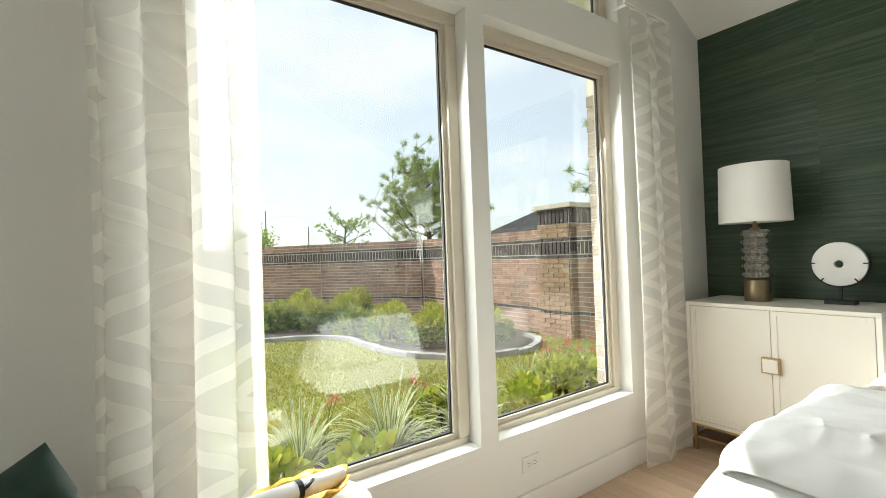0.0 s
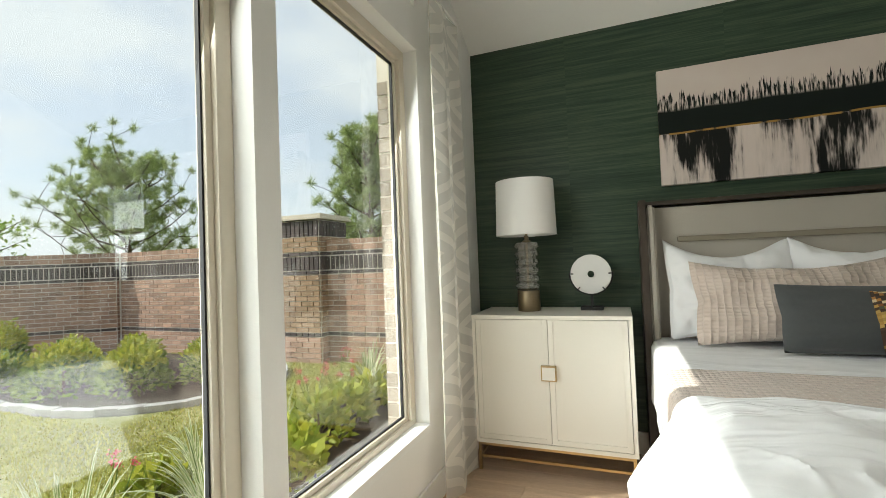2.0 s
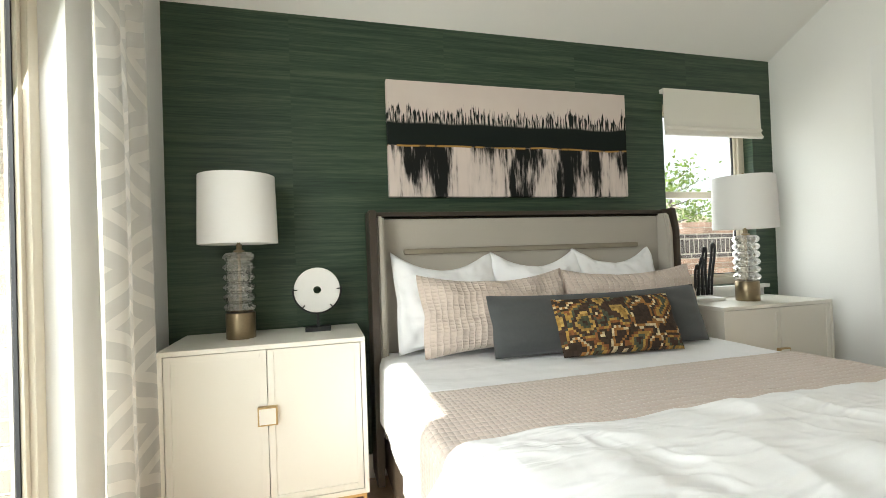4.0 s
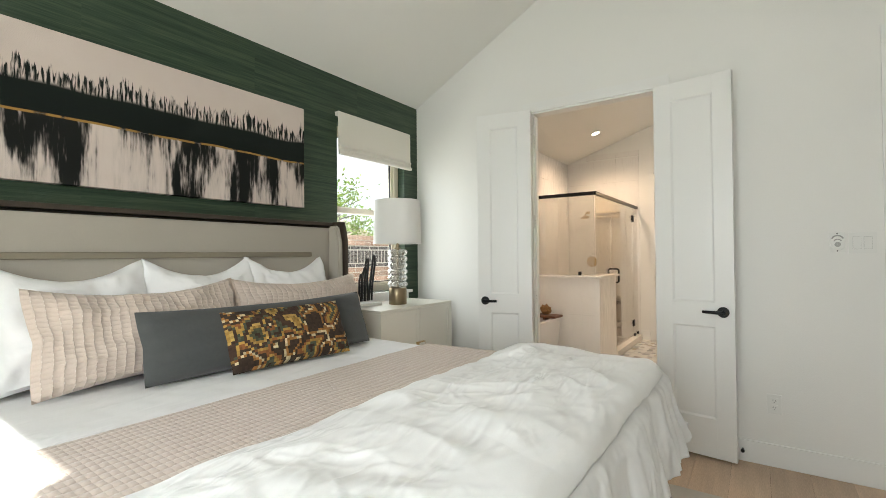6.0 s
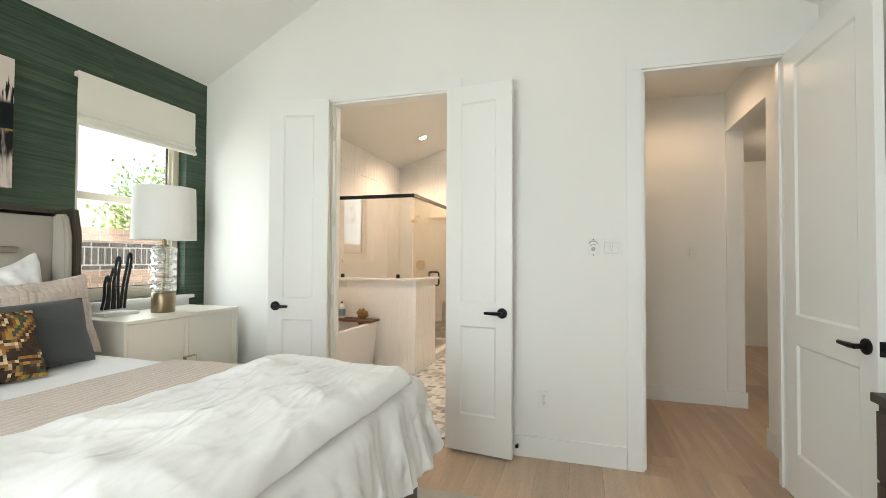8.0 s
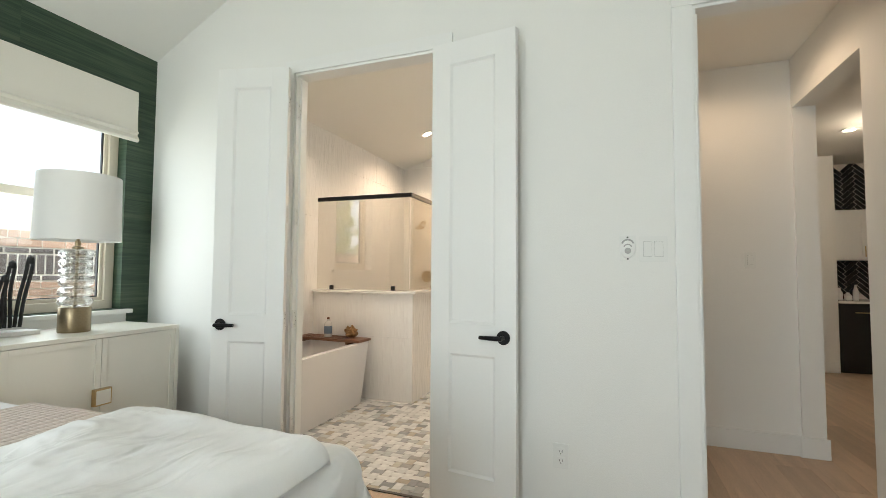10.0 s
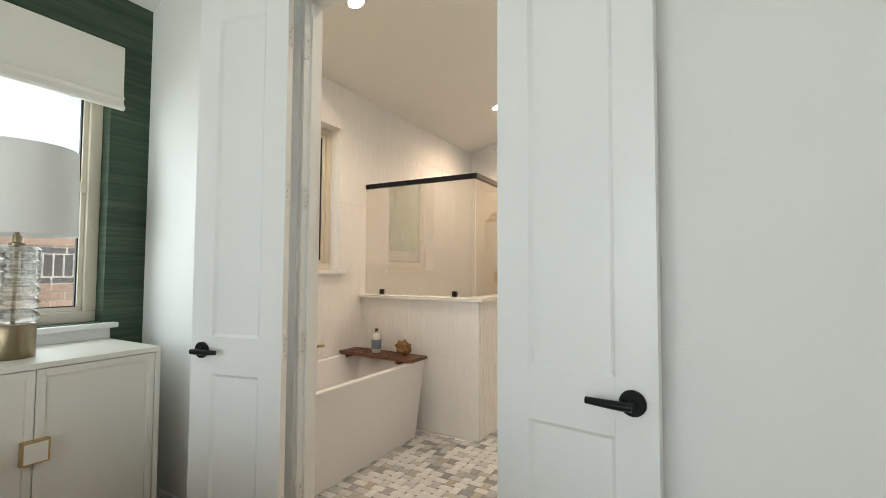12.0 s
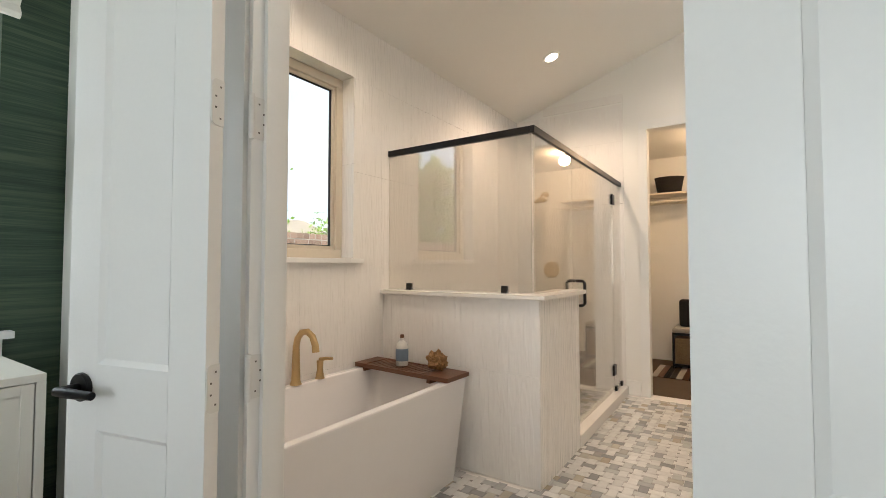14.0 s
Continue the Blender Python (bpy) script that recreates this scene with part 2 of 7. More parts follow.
def wall_north():
    bm = bmesh.new()
    y0, y1 = NORTH, NORTH + 0.16
    (a0, a1), (b0, b1) = WIN
    gable(bm, WEST - 0.15, a0, y0, y1, -0.1)
    gable(bm, b1, EAST + 0.15, y0, y1, -0.1)
    box(bm, a0, a1, y0, y1, -0.1, SILL - 0.0355)
    box(bm, b0, b1, y0, y1, -0.1, SILL - 0.0355)
    gable(bm, a1, b0, y0, y1, -0.1)
    for x0, x1 in WIN:
        box(bm, x0, x1, y0, y1, HEAD, T_SILL)
        gable(bm, x0, x1, y0, y1, T_HEAD)
    setting("wall_north", bm, WALL, "white painted wall with two tall windows", "wall")
    # brick skin outside
    bm = bmesh.new()
    y0, y1 = NORTH + 0.165, NORTH + 0.235
    box(bm, WEST - 3, a0 - 0.02, y0, y1, -0.3, 2.7)
    box(bm, b1 + 0.0, EAST + 0.3, y0, y1, -0.3, 2.7)
    box(bm, a0 - 0.02, b1, y0, y1, -0.3, SILL - 0.06)
    setting("wall_outside", bm, MORTAR, "mortar of the house's brick skin", "wall")


wall_north()
# green wall with its window opening
GW = (-2.60, -1.79, 0.985, 2.33)     # y0, y1, z0, z1 of the small window's opening


def wall_east():
    bm = bmesh.new()
    x0, x1 = EAST, EAST + 0.15
    y0, y1, z0, z1 = GW
    box(bm, x0, x1, y1, NORTH, -0.1, EAVE)
    box(bm, x0, x1, SOUTH - 0.095, y0, -0.1, EAVE)
    box(bm, x0, x1, y0, y1, -0.1, z0)
    box(bm, x0, x1, y0, y1, z1, EAVE)
    return setting("wall_east", bm, GRASSCLOTH, "dark green grasscloth wallpaper on the bed wall", "wall")


def grasscloth():
    m = bpy.data.materials.new("grasscloth")
    m.use_nodes = True
    nt, link = m.node_tree, m.node_tree.links.new
    b = nt.nodes["Principled BSDF"]
    b.inputs["Roughness"].default_value = 0.44
    b.inputs["Specular IOR Level"].default_value = 0.45
    b.inputs["Sheen Weight"].default_value, b.inputs["Sheen Roughness"].default_value = 0.04, 0.4
    b.inputs["Sheen Tint"].default_value = (0.45, 0.62, 0.36, 1)
    co = nt.nodes.new("ShaderNodeTexCoord")
    sep = nt.nodes.new("ShaderNodeSeparateXYZ")
    link(co.outputs["Object"], sep.inputs[0])
    # paper widths of 0.91 m, each with its own shift
    wid = nt.nodes.new("ShaderNodeMath"); wid.operation = "DIVIDE"; wid.inputs[1].default_value = 0.914
    off = nt.nodes.new("ShaderNodeMath"); off.operation = "ADD"; off.inputs[1].default_value = 0.18
    link(sep.outputs[1], off.inputs[0]); link(off.outputs[0], wid.inputs[0])
    flo = nt.nodes.new("ShaderNodeMath"); flo.operation = "FLOOR"
    link(wid.outputs[0], flo.inputs[0])
    sh = nt.nodes.new("ShaderNodeMath"); sh.operation = "MULTIPLY"; sh.inputs[1].default_value = 3.7
    link(flo.outputs[0], sh.inputs[0])
    cmb = nt.nodes.new("ShaderNodeCombineXYZ")
    link(sep.outputs[1], cmb.inputs[1]); link(sep.outputs[2], cmb.inputs[2]); link(sh.outputs[0], cmb.inputs[0])
    cols = []
    for scale, sy, sz, det in ((1.0, 1.3, 52, 6), (1.0, 7, 230, 4), (1.0, 0.5, 3.0, 2)):
        mp = nt.nodes.new("ShaderNodeMapping")
        mp.inputs["Scale"].default_value = (1, sy, sz)
        nz = nt.nodes.new("ShaderNodeTexNoise")
        nz.inputs["Scale"].default_value, nz.inputs["Detail"].default_value, nz.inputs["Distortion"].default_value = scale, det, 0.25
        link(cmb.outputs[0], mp.inputs[0]); link(mp.outputs[0], nz.inputs["Vector"])
        cols.append(nz)
    a = nt.nodes.new("ShaderNodeMath"); a.operation = "MULTIPLY_ADD"; a.inputs[1].default_value = 0.66
    link(cols[1].outputs[0], a.inputs[0]); link(cols[0].outputs[0], a.inputs[2])
    c = nt.nodes.new("ShaderNodeMath"); c.operation = "MULTIPLY_ADD"; c.inputs[1].default_value = 0.35
    link(cols[2].outputs[0], c.inputs[0]); link(a.outputs[0], c.inputs[2])
    ramp = nt.nodes.new("ShaderNodeValToRGB")
    els = ramp.color_ramp.elements
    els[0].position, els[0].color = 0.62, (0.008, 0.018, 0.011, 1)
    els[1].position, els[1].color = 1.0, (0.060, 0.088, 0.050, 1)
    for pos, col in ((0.80, (0.015, 0.036, 0.020, 1)), (0.97, (0.028, 0.055, 0.031, 1)), (1.12, (0.047, 0.076, 0.042, 1))):
        e = els.new(min(1, pos * 0.82)); e.color = col
    els[0].position = 0.50
    sc = nt.nodes.new("ShaderNodeMath"); sc.operation = "MULTIPLY"; sc.inputs[1].default_value = 0.82
    link(c.outputs[0], sc.inputs[0]); link(sc.outputs[0], ramp.inputs[0])
    link(ramp.outputs[0], b.inputs["Base Color"])
    bp = nt.nodes.new("ShaderNodeBump")
    bp.inputs["Strength"].default_value, bp.inputs["Distance"].default_value = 0.35, 0.004
    link(a.outputs[0], bp.inputs["Height"]); link(bp.outputs[0], b.inputs["Normal"])
    return m


GRASSCLOTH = grasscloth()
wall_east()
D1, D2, DH = (1.48, 2.43), (-0.464, 0.293), 2.435


def wall_south():
    bm = bmesh.new()
    y0, y1 = SOUTH - 0.095, SOUTH
    gable(bm, D1[1], EAST, y0, y1, -0.1)
    gable(bm, D2[1], D1[0], y0, y1, -0.1)
    gable(bm, WEST - 0.15, D2[0], y0, y1, -0.1)
    gable(bm, D1[0], D1[1], y0, y1, DH)
    gable(bm, D2[0], D2[1], y0, y1, DH)
    setting("wall_south", bm, WALL, "white painted wall with two doorways", "wall")


wall_south()
setting("wall_west", boxes((WEST - 0.15, WEST, SOUTH, NORTH, -0.1, EAVE)), WALL, "white painted wall", "wall")


def vault(name, x0, x1, y0, y1, eave_x, eave, ridge_x, slope, label):
    bm = bmesh.new()
    rz = eave + slope * (eave_x - ridge_x)
    for a, za, b, zb in ((x0, rz - slope * (ridge_x - x0), ridge_x, rz), (ridge_x, rz, x1, rz - slope * (x1 - ridge_x))):
        v = [bm.verts.new(p) for p in ((a, y0, za), (b, y0, zb), (b, y1, zb), (a, y1, za), (a, y0, za + 0.12), (b, y0, zb + 0.12), (b, y1, zb + 0.12), (a, y1, za + 0.12))]
        for q in ((0, 1, 2, 3), (7, 6, 5, 4), (0, 4, 5, 1), (1, 5, 6, 2), (2, 6, 7, 3), (3, 7, 4, 0)):
            bm.faces.new([v[i] for i in q])
    return setting(name, bm, CEIL, label, "ceiling")


vault("ceiling", WEST - 0.15, EAST + 0.15, SOUTH - 0.095, NORTH + 0.16, EAST, EAVE, RIDGE_X, SLOPE, "white vaulted bedroom ceiling")


# ---- windows ----
def window(name, m, w, z0, z1, label, bar=None, frame_w=0.055):
    """A vinyl window standing in the plane y = 0, x from 0 to w, the room towards -y."""
    ob = thing(name, m, label, "window", kind="structure")
    f = frame_w
    bm = boxes((0, w, -0.01, 0.06, z0, z0 + f), (0, w, -0.01, 0.06, z1 - f, z1), (0, f, -0.01, 0.06, z0 + f, z1 - f), (w - f, w, -0.01, 0.06, z0 + f, z1 - f), bevel=0.006)
    part("window_frame", bm, VINYL, ob)
    g = f + 0.022
    bm = boxes((f, w - f, 0.008, 0.045, z0 + f, z0 + g), (f, w - f, 0.008, 0.045, z1 - g, z1 - f), (f, g, 0.008, 0.045, z0 + g, z1 - g), (w - g, w - f, 0.008, 0.045, z0 + g, z1 - g), bevel=0.004)
    part("glazing_bead", bm, VINYL, ob)
    bm = boxes((g, w - g, 0.020, 0.034, z0 + g, z0 + g + 0.006), (g, w - g, 0.020, 0.034, z1 - g - 0.006, z1 - g), (g, g + 0.006, 0.020, 0.034, z0 + g, z1 - g), (w - g - 0.006, w - g, 0.020, 0.034, z0 + g, z1 - g))
    part("gasket", bm, GASKET, ob, "black rubber seal")
    if bar:
        part("meeting_rail", boxes((f, w - f, -0.004, 0.052, bar - 0.025, bar + 0.025), bevel=0.005), VINYL, ob)
        spans = ((z0 + g, bar - 0.025), (bar + 0.025, z1 - g))
    else:
        spans = ((z0 + g, z1 - g),)
    for a, b in spans:
        p = part("pane", boxes((g, w - g, 0.025, 0.029, a, b)), GLASS, ob, "clear window glass")
        p.visible_shadow = False
    return ob


for i, (x0, x1) in enumerate(WIN):
    window(f"window_{i + 1}", pose(x0, NORTH + 0.085, 0), x1 - x0, SILL - 0.030, HEAD, "tall fixed window in a beige vinyl frame")
    window(f"window_{i + 3}", pose(x0, NORTH + 0.085, 0), x1 - x0, T_SILL, T_HEAD, "high transom window in a beige vinyl frame")
    setting("window_sill", boxes((x0, x1, NORTH - 0.004, NORTH + 0.0745, SILL - 0.035, SILL), bevel=0.003), TRIM, "white painted window sill", "sill")
window("window_5", pose(EAST + 0.085, GW[1], 0, 0, 0, -90), GW[1] - GW[0], GW[2], GW[3], "small sash window in a beige vinyl frame", bar=1.665)

# small window: sill with horns and apron
SS = thing("window_sill", pose(EAST, (GW[0] + GW[1]) / 2, GW[2]), "white painted window sill with an apron", "sill", kind="structure")
part("stool", boxes((-0.05, 0.075, -0.455, 0.455, -0.028, -0.003), bevel=0.004), TRIM, SS)
part("apron", boxes((-0.022, -0.002, -0.43, 0.43, -0.105, -0.03), bevel=0.003), TRIM, SS)


# ---- baseboards and casings ----
def skirting(rows):
    for x0, x1, y0, y1 in rows:
        setting("baseboard", boxes((x0, x1, y0, y1, 0.0, 0.135), bevel=0.003), TRIM, "white painted baseboard", "baseboard")


skirting([(WEST, EAST - 0.015, NORTH - 0.015, NORTH - 0.001), (EAST - 0.015, EAST - 0.001, SOUTH + 0.016, NORTH), (2.485, EAST, SOUTH + 0.001, SOUTH + 0.015),
          (0.375, 1.415, SOUTH + 0.001, SOUTH + 0.015), (WEST + 0.001, WEST + 0.015, SOUTH + 0.016, NORTH - 0.016)])


def casing(name, x0, x1, z, y, side=1, w=0.08, top=0.095):
    """Flat trim round a doorway in a wall along x."""
    ob = thing(name, pose(0, 0, 0), "white painted flat door casing", "door casing", kind="structure")
    a, b = sorted((y + side * 0.001, y + side * 0.016))
    part("casing_side", boxes((x0 - w, x0 + 0.004, a, b, 0.0, z - 0.004), bevel=0.002), TRIM, ob)
    part("casing_side", boxes((x1 - 0.004, x1 + w, a, b, 0.0, z - 0.004), bevel=0.002), TRIM, ob)
    part("casing_head", boxes((x0 - w, x1 + w, a, b + 0.002 * side if side > 0 else b, z - 0.004, z + top), bevel=0.002), TRIM, ob)
    return ob


casing("trim_1", D1[0], D1[1], DH, SOUTH, 1, 0.062, 0.072)
casing("trim_2", D2[0], D2[1], DH, SOUTH, 1, 0.080, 0.095)


def jamb(name, x0, x1, y0, y1, z):
    ob = thing(name, pose(0, 0, 0), "white painted door jamb with a stop", "door jamb", kind="structure")
    t = 0.018
    ym = (y0 + y1) / 2
    for a, b, s in ((x0, x0 + t, 1), (x1 - t, x1, -1)):
        part("jamb_side", boxes((a, b, y0, y1, 0.0, z - t), bevel=0.002), TRIM, ob)
        c = b if s > 0 else a
        part("door_stop", boxes((c, c + s * 0.012, ym - 0.02, ym + 0.02, 0.0, z - t - 0.012)), TRIM, ob)
    part("jamb_head", boxes((x0, x1, y0, y1, z - t, z - 0.001), bevel=0.002), TRIM, ob)
    return ob


jamb("jamb_1", D1[0], D1[1], SOUTH - 0.0990, SOUTH + 0.004, DH)
jamb("jamb_2", D2[0], D2[1], SOUTH - 0.0990, SOUTH + 0.004, DH)


# ---- doors ----
def lever(parent, x, z, face, out, way, label="black lever handle"):
    """Rose and lever on a face at y = face; out: which way the face looks; way: which way the lever points along x."""
    h = part("door_handle", lathe([(0.001, 0), (0.031, 0), (0.033, 0.003), (0.033, 0.009), (0.030, 0.012), (0.001, 0.012)], 28, cap=False), BLACK, parent, label, True,
             pose(x, face, z, -90 * out, 0, 0))
    bm = tube([(0, 0, 0.010), (0, 0, 0.05)], 0.011, 14)
    d = way
    tube([(-0.010 * d, 0, 0.050), (0.02 * d, 0, 0.051), (0.06 * d, 0, 0.051), (0.105 * d, 0, 0.048)], [0.0105, 0.0115, 0.0105, 0.009], 12, bm)
    part("lever", bm, BLACK, h, "", True)
    return h


def panel_door(name, m, w, label, top=2.42, way=1, hinge_faces=1, kind_handle=True):
    """Two-panel door leaf: hinge edge at x = 0, free edge at x = w, thickness from y = 0 to 0.035."""
    ob = thing(name, m, label, "door", kind="structure")
    s, r, t = 0.105 if w < 0.6 else 0.115, 0.115, 0.035
    z0 = 0.012
    rails = ((z0, z0 + 0.24), (0.83, 0.98), (top - 0.115, top))
    bm = bmesh.new()
    box(bm, 0, s, 0, t, z0, top, 0.002); box(bm, w - s, w, 0, t, z0, top, 0.002)
    for a, b in rails:
        box(bm, s, w - s, 0, t, a, b)
    part("door_frame", bm, DOOR, ob)
    for a, b in ((rails[0][1], rails[1][0]), (rails[1][1], rails[2][0])):
        bm = bmesh.new()
        x0, x1 = s, w - s
        e, d = 0.012, 0.010
        for face, sgn in ((0.0, 1), (t, -1)):
            o = [bm.verts.new((x, face, z)) for x, z in ((x0, a), (x1, a), (x1, b), (x0, b))]
            i = [bm.verts.new((x, face + sgn * d, z)) for x, z in ((x0 + e, a + e), (x1 - e, a + e), (x1 - e, b - e), (x0 + e, b - e))]
            for k in range(4):
                bm.faces.new((o[k], o[(k + 1) % 4], i[(k + 1) % 4], i[k]))
            bm.faces.new(i)
        part("door_panel", bm, DOOR, ob)
    if kind_handle:
        for face, out in ((0.0, -1), (t, 1)):
            lever(ob, w - 0.06, 0.925, face, out, -1)
    return ob


HINGE = mat("hinge_paint", (0.76, 0.755, 0.73), 0.32, vary=0.02)
SCREW = mat("screw_steel", (0.16, 0.15, 0.14), 0.4, metal=0.6)


def round_plate(w, h, t, r=0.014, k=5):
    """A thin plate in the y-z plane with two rounded corners on its far side, y from 0 to w, x from 0 to t."""
    out = [(0, -h / 2)]
    for cy, cz, a0 in ((w - r, -h / 2 + r, -90), (w - r, h / 2 - r, 0)):
        out += [(cy + r * math.cos(radians(a0 + 90 * i / k)), cz + r * math.sin(radians(a0 + 90 * i / k))) for i in range(k + 1)]
    out.append((0, h / 2))
    bm = bmesh.new()
    lo, hi = [[bm.verts.new((x, y, z)) for y, z in out] for x in (0, t)]
    bm.faces.new(lo[::-1]); bm.faces.new(hi)
    for i in range(len(out)):
        j = (i + 1) % len(out)
        bm.faces.new((lo[i], lo[j], hi[j], hi[i]))
    return bm


def hinges(ob, zs, jamb_x, jamb_y):
    """Butt hinges: one plate on the leaf's hinge edge, one on the jamb face, the pin between them."""
    inv = ob.matrix_basis.inverted()
    for z in zs:
        h = part("hinge", round_plate(0.032, 0.10, 0.0022), HINGE, ob, "white painted door hinge", at=pose(-0.0024, 0.001, z))
        frame_plate = inv @ pose(jamb_x, jamb_y, z, 0, 0, 180)
        back = h.matrix_basis.inverted()
        part("jamb_plate", round_plate(0.040, 0.10, 0.0022), HINGE, h, at=back @ frame_plate)
        pin = inv @ Vector((jamb_x - 0.006, jamb_y + 0.006, z))
        part("pin", tube([back @ (pin + Vector((0, 0, -0.053))), back @ (pin + Vector((0, 0, 0.053)))], 0.0065, 12), HINGE, h, "", True)
        for y, dz in ((0.010, -0.034), (0.022, -0.012), (0.022, 0.012), (0.010, 0.034)):
            part("screw", boxes((-0.0008, 0.0001, y - 0.002, y + 0.002, dz - 0.002, dz + 0.002)), SCREW, h)
            m = back @ frame_plate
            part("screw", boxes((0.0021, 0.003, y + 0.004, y + 0.008, dz - 0.002, dz + 0.002)), SCREW, h, at=m)


# left leaf of the double door, folded back towards the green wall
LA = math.degrees(math.atan2(0.098, 0.416))
leafL = panel_door("door_1", pose(2.392, -2.706, 0, 0, 0, LA), 0.435, "white two-panel leaf of an open double door, black lever", way=-1)
leafR = panel_door("door_2", pose(1.508, -2.755, 0, 0, 0, 180 - 8.0) @ pose(0, -0.022, 0), 0.455, "white two-panel leaf of an open double door, black lever")
leafE = panel_door("door_3", pose(-0.437, -2.755, 0, 0, 0, 92.2), 0.752, "white two-panel entry door standing open, black lever")

latch = part("latch_plate", boxes((0.7521, 0.7545, 0.006, 0.029, 0.895, 0.955), bevel=0.0008), BLACK, leafE, "black latch plate")
part("latch_bolt", boxes((0.7545, 0.761, 0.012, 0.023, 0.915, 0.935), bevel=0.001), BLACK, latch)
hinges(leafL, (0.33, 0.95, 1.555, 2.2), 2.4118, -2.788)

# ---- bathroom shell ----
BX, BY, BN, BW = 3.50, -6.70, SOUTH - 0.095, 0.45     # east wall, back wall, north face, west wall
B_EAVE, B_SLOPE, B_RIDGE = 2.76, 0.34, 1.45
BWIN = (-4.22, -3.38, 1.252, 2.405)
CLOSET = (1.42, 2.195, 2.48)
TILE = mat("wave_tile", (0.84, 0.825, 0.80), 0.05, scale=40, vary=0.015)
GROUT = mat("tile_grout", (0.82, 0.80, 0.77), 0.8)


def wave_tile():
    nt, link = TILE.node_tree, TILE.node_tree.links.new
    b = nt.nodes["Principled BSDF"]
    co = nt.nodes.new("ShaderNodeTexCoord")
    mp = nt.nodes.new("ShaderNodeMapping")
    mp.inputs["Scale"].default_value = (38, 38, 4.2)
    link(co.outputs["Object"], mp.inputs[0])
    nz = nt.nodes.new("ShaderNodeTexNoise")
    nz.inputs["Scale"].default_value, nz.inputs["Detail"].default_value, nz.inputs["Distortion"].default_value = 1.0, 1.2, 1.1
    link(mp.outputs[0], nz.inputs["Vector"])
    bp = nt.nodes.new("ShaderNodeBump")
    bp.inputs["Strength"].default_value, bp.inputs["Distance"].default_value = 0.5, 0.014
    link(nz.outputs[0], bp.inputs["Height"]); link(bp.outputs[0], b.inputs["Normal"])


wave_tile()


def bath_shell():
    bm = bmesh.new()
    y0, y1, z0, z1 = BWIN
    x0, x1 = BX + 0.008, BX + 0.19
    box(bm, x0, x1, y1, BN, -0.1, 2.9)
    box(bm, x0, x1, BY - 0.12, y0, -0.1, 2.9)
    box(bm, x0, x1, y0, y1, -0.1, z0)
    box(bm, x0, x1, y0, y1, z1, 2.9)
    setting("wall_bath_east", bm, GROUT, "bathroom wall under white tile", "wall")
    bm = bmesh.new()
    a0, a1, dh = CLOSET
    gable(bm, a1, BX + 0.008, BY - 0.12, BY, -0.1, BX, B_EAVE, B_RIDGE, B_SLOPE)
    gable(bm, BW, a0, BY - 0.12, BY, -0.1, BX, B_EAVE, B_RIDGE, B_SLOPE)
    gable(bm, a0, a1, BY - 0.12, BY, dh, BX, B_EAVE, B_RIDGE, B_SLOPE)
    setting("wall_bath_back", bm, WALL, "white painted bathroom wall", "wall")
    setting("wall_bath_west", boxes((BW - 0.12, BW, BY - 0.12, BN, -0.1, 2.9)), WALL, "white painted wall", "wall")
    vault("ceiling_bath", BW - 0.12, BX + 0.01, BY - 0.12, BN - 0.002, BX, B_EAVE, B_RIDGE, B_SLOPE, "white sloped bathroom ceiling")


bath_shell()
window("window_6", pose(BX + 0.115, BWIN[1], 0, 0, 0, -90), BWIN[1] - BWIN[0], BWIN[2], BWIN[3], "bathroom window in a beige vinyl frame")
setting("window_sill", boxes((BX - 0.03, BX + 0.104, BWIN[0] - 0.06, BWIN[1] + 0.06, BWIN[2] - 0.03, BWIN[2] - 0.002), bevel=0.004), TRIM, "white stone sill of the bathroom window", "sill")
casing("trim_3", CLOSET[0], CLOSET[1], CLOSET[2], BY, 1, 0.07, 0.075)
skirting([(2.27, 2.40, BY + 0.001, BY + 0.015)])


def tiled(parent, name, axis, plane, out, u0, u1, v0, v1, tw, th, hole=None, start=0.0, vstart=0.0):
    """Wall tiles as pieces: boxes tw x th, 8 mm thick, on a wall across axis at plane, facing out."""
    g = 0.0005
    cache = {}
    u = u0 - start
    while u < u1 - 0.01:
        v = v0 - vstart
        while v < v1 - 0.01:
            for a, b, c, d in split(max(u, u0), min(u + tw, u1), max(v, v0), min(v + th, v1), hole):
                if b - a < 0.012 or d - c < 0.012:
                    continue
                key = (round(b - a, 3), round(d - c, 3))
                if key not in cache:
                    bm = bmesh.new()
                    w, h = b - a - 2 * g, d - c - 2 * g
                    if axis == "x":
                        box(bm, 0, 0.008 * out, 0, w, 0, h)
                    else:
                        box(bm, 0, w, 0, 0.008 * out, 0, h)
                    cache[key] = mesh_of(bm, name, TILE)
                ob = new(name, cache[key])
                ob.parent = parent
                ob.matrix_basis = pose(plane, a + g, c + g) if axis == "x" else pose(a + g, plane, c + g)
            v += th
        u += tw


def split(a, b, c, d, hole):
    """The rectangle a..b by c..d less a hole."""
    if not hole or b <= hole[0] or a >= hole[1] or d <= hole[2] or c >= hole[3]:
        return [(a, b, c, d)]
    out = []
    if a < hole[0]: out.append((a, hole[0], c, d))
    if b > hole[1]: out.append((hole[1], b, c, d))
    m0, m1 = max(a, hole[0]), min(b, hole[1])
    if c < hole[2]: out.append((m0, m1, c, hole[2]))
    if d > hole[3]: out.append((m0, m1, hole[3], d))
    return out


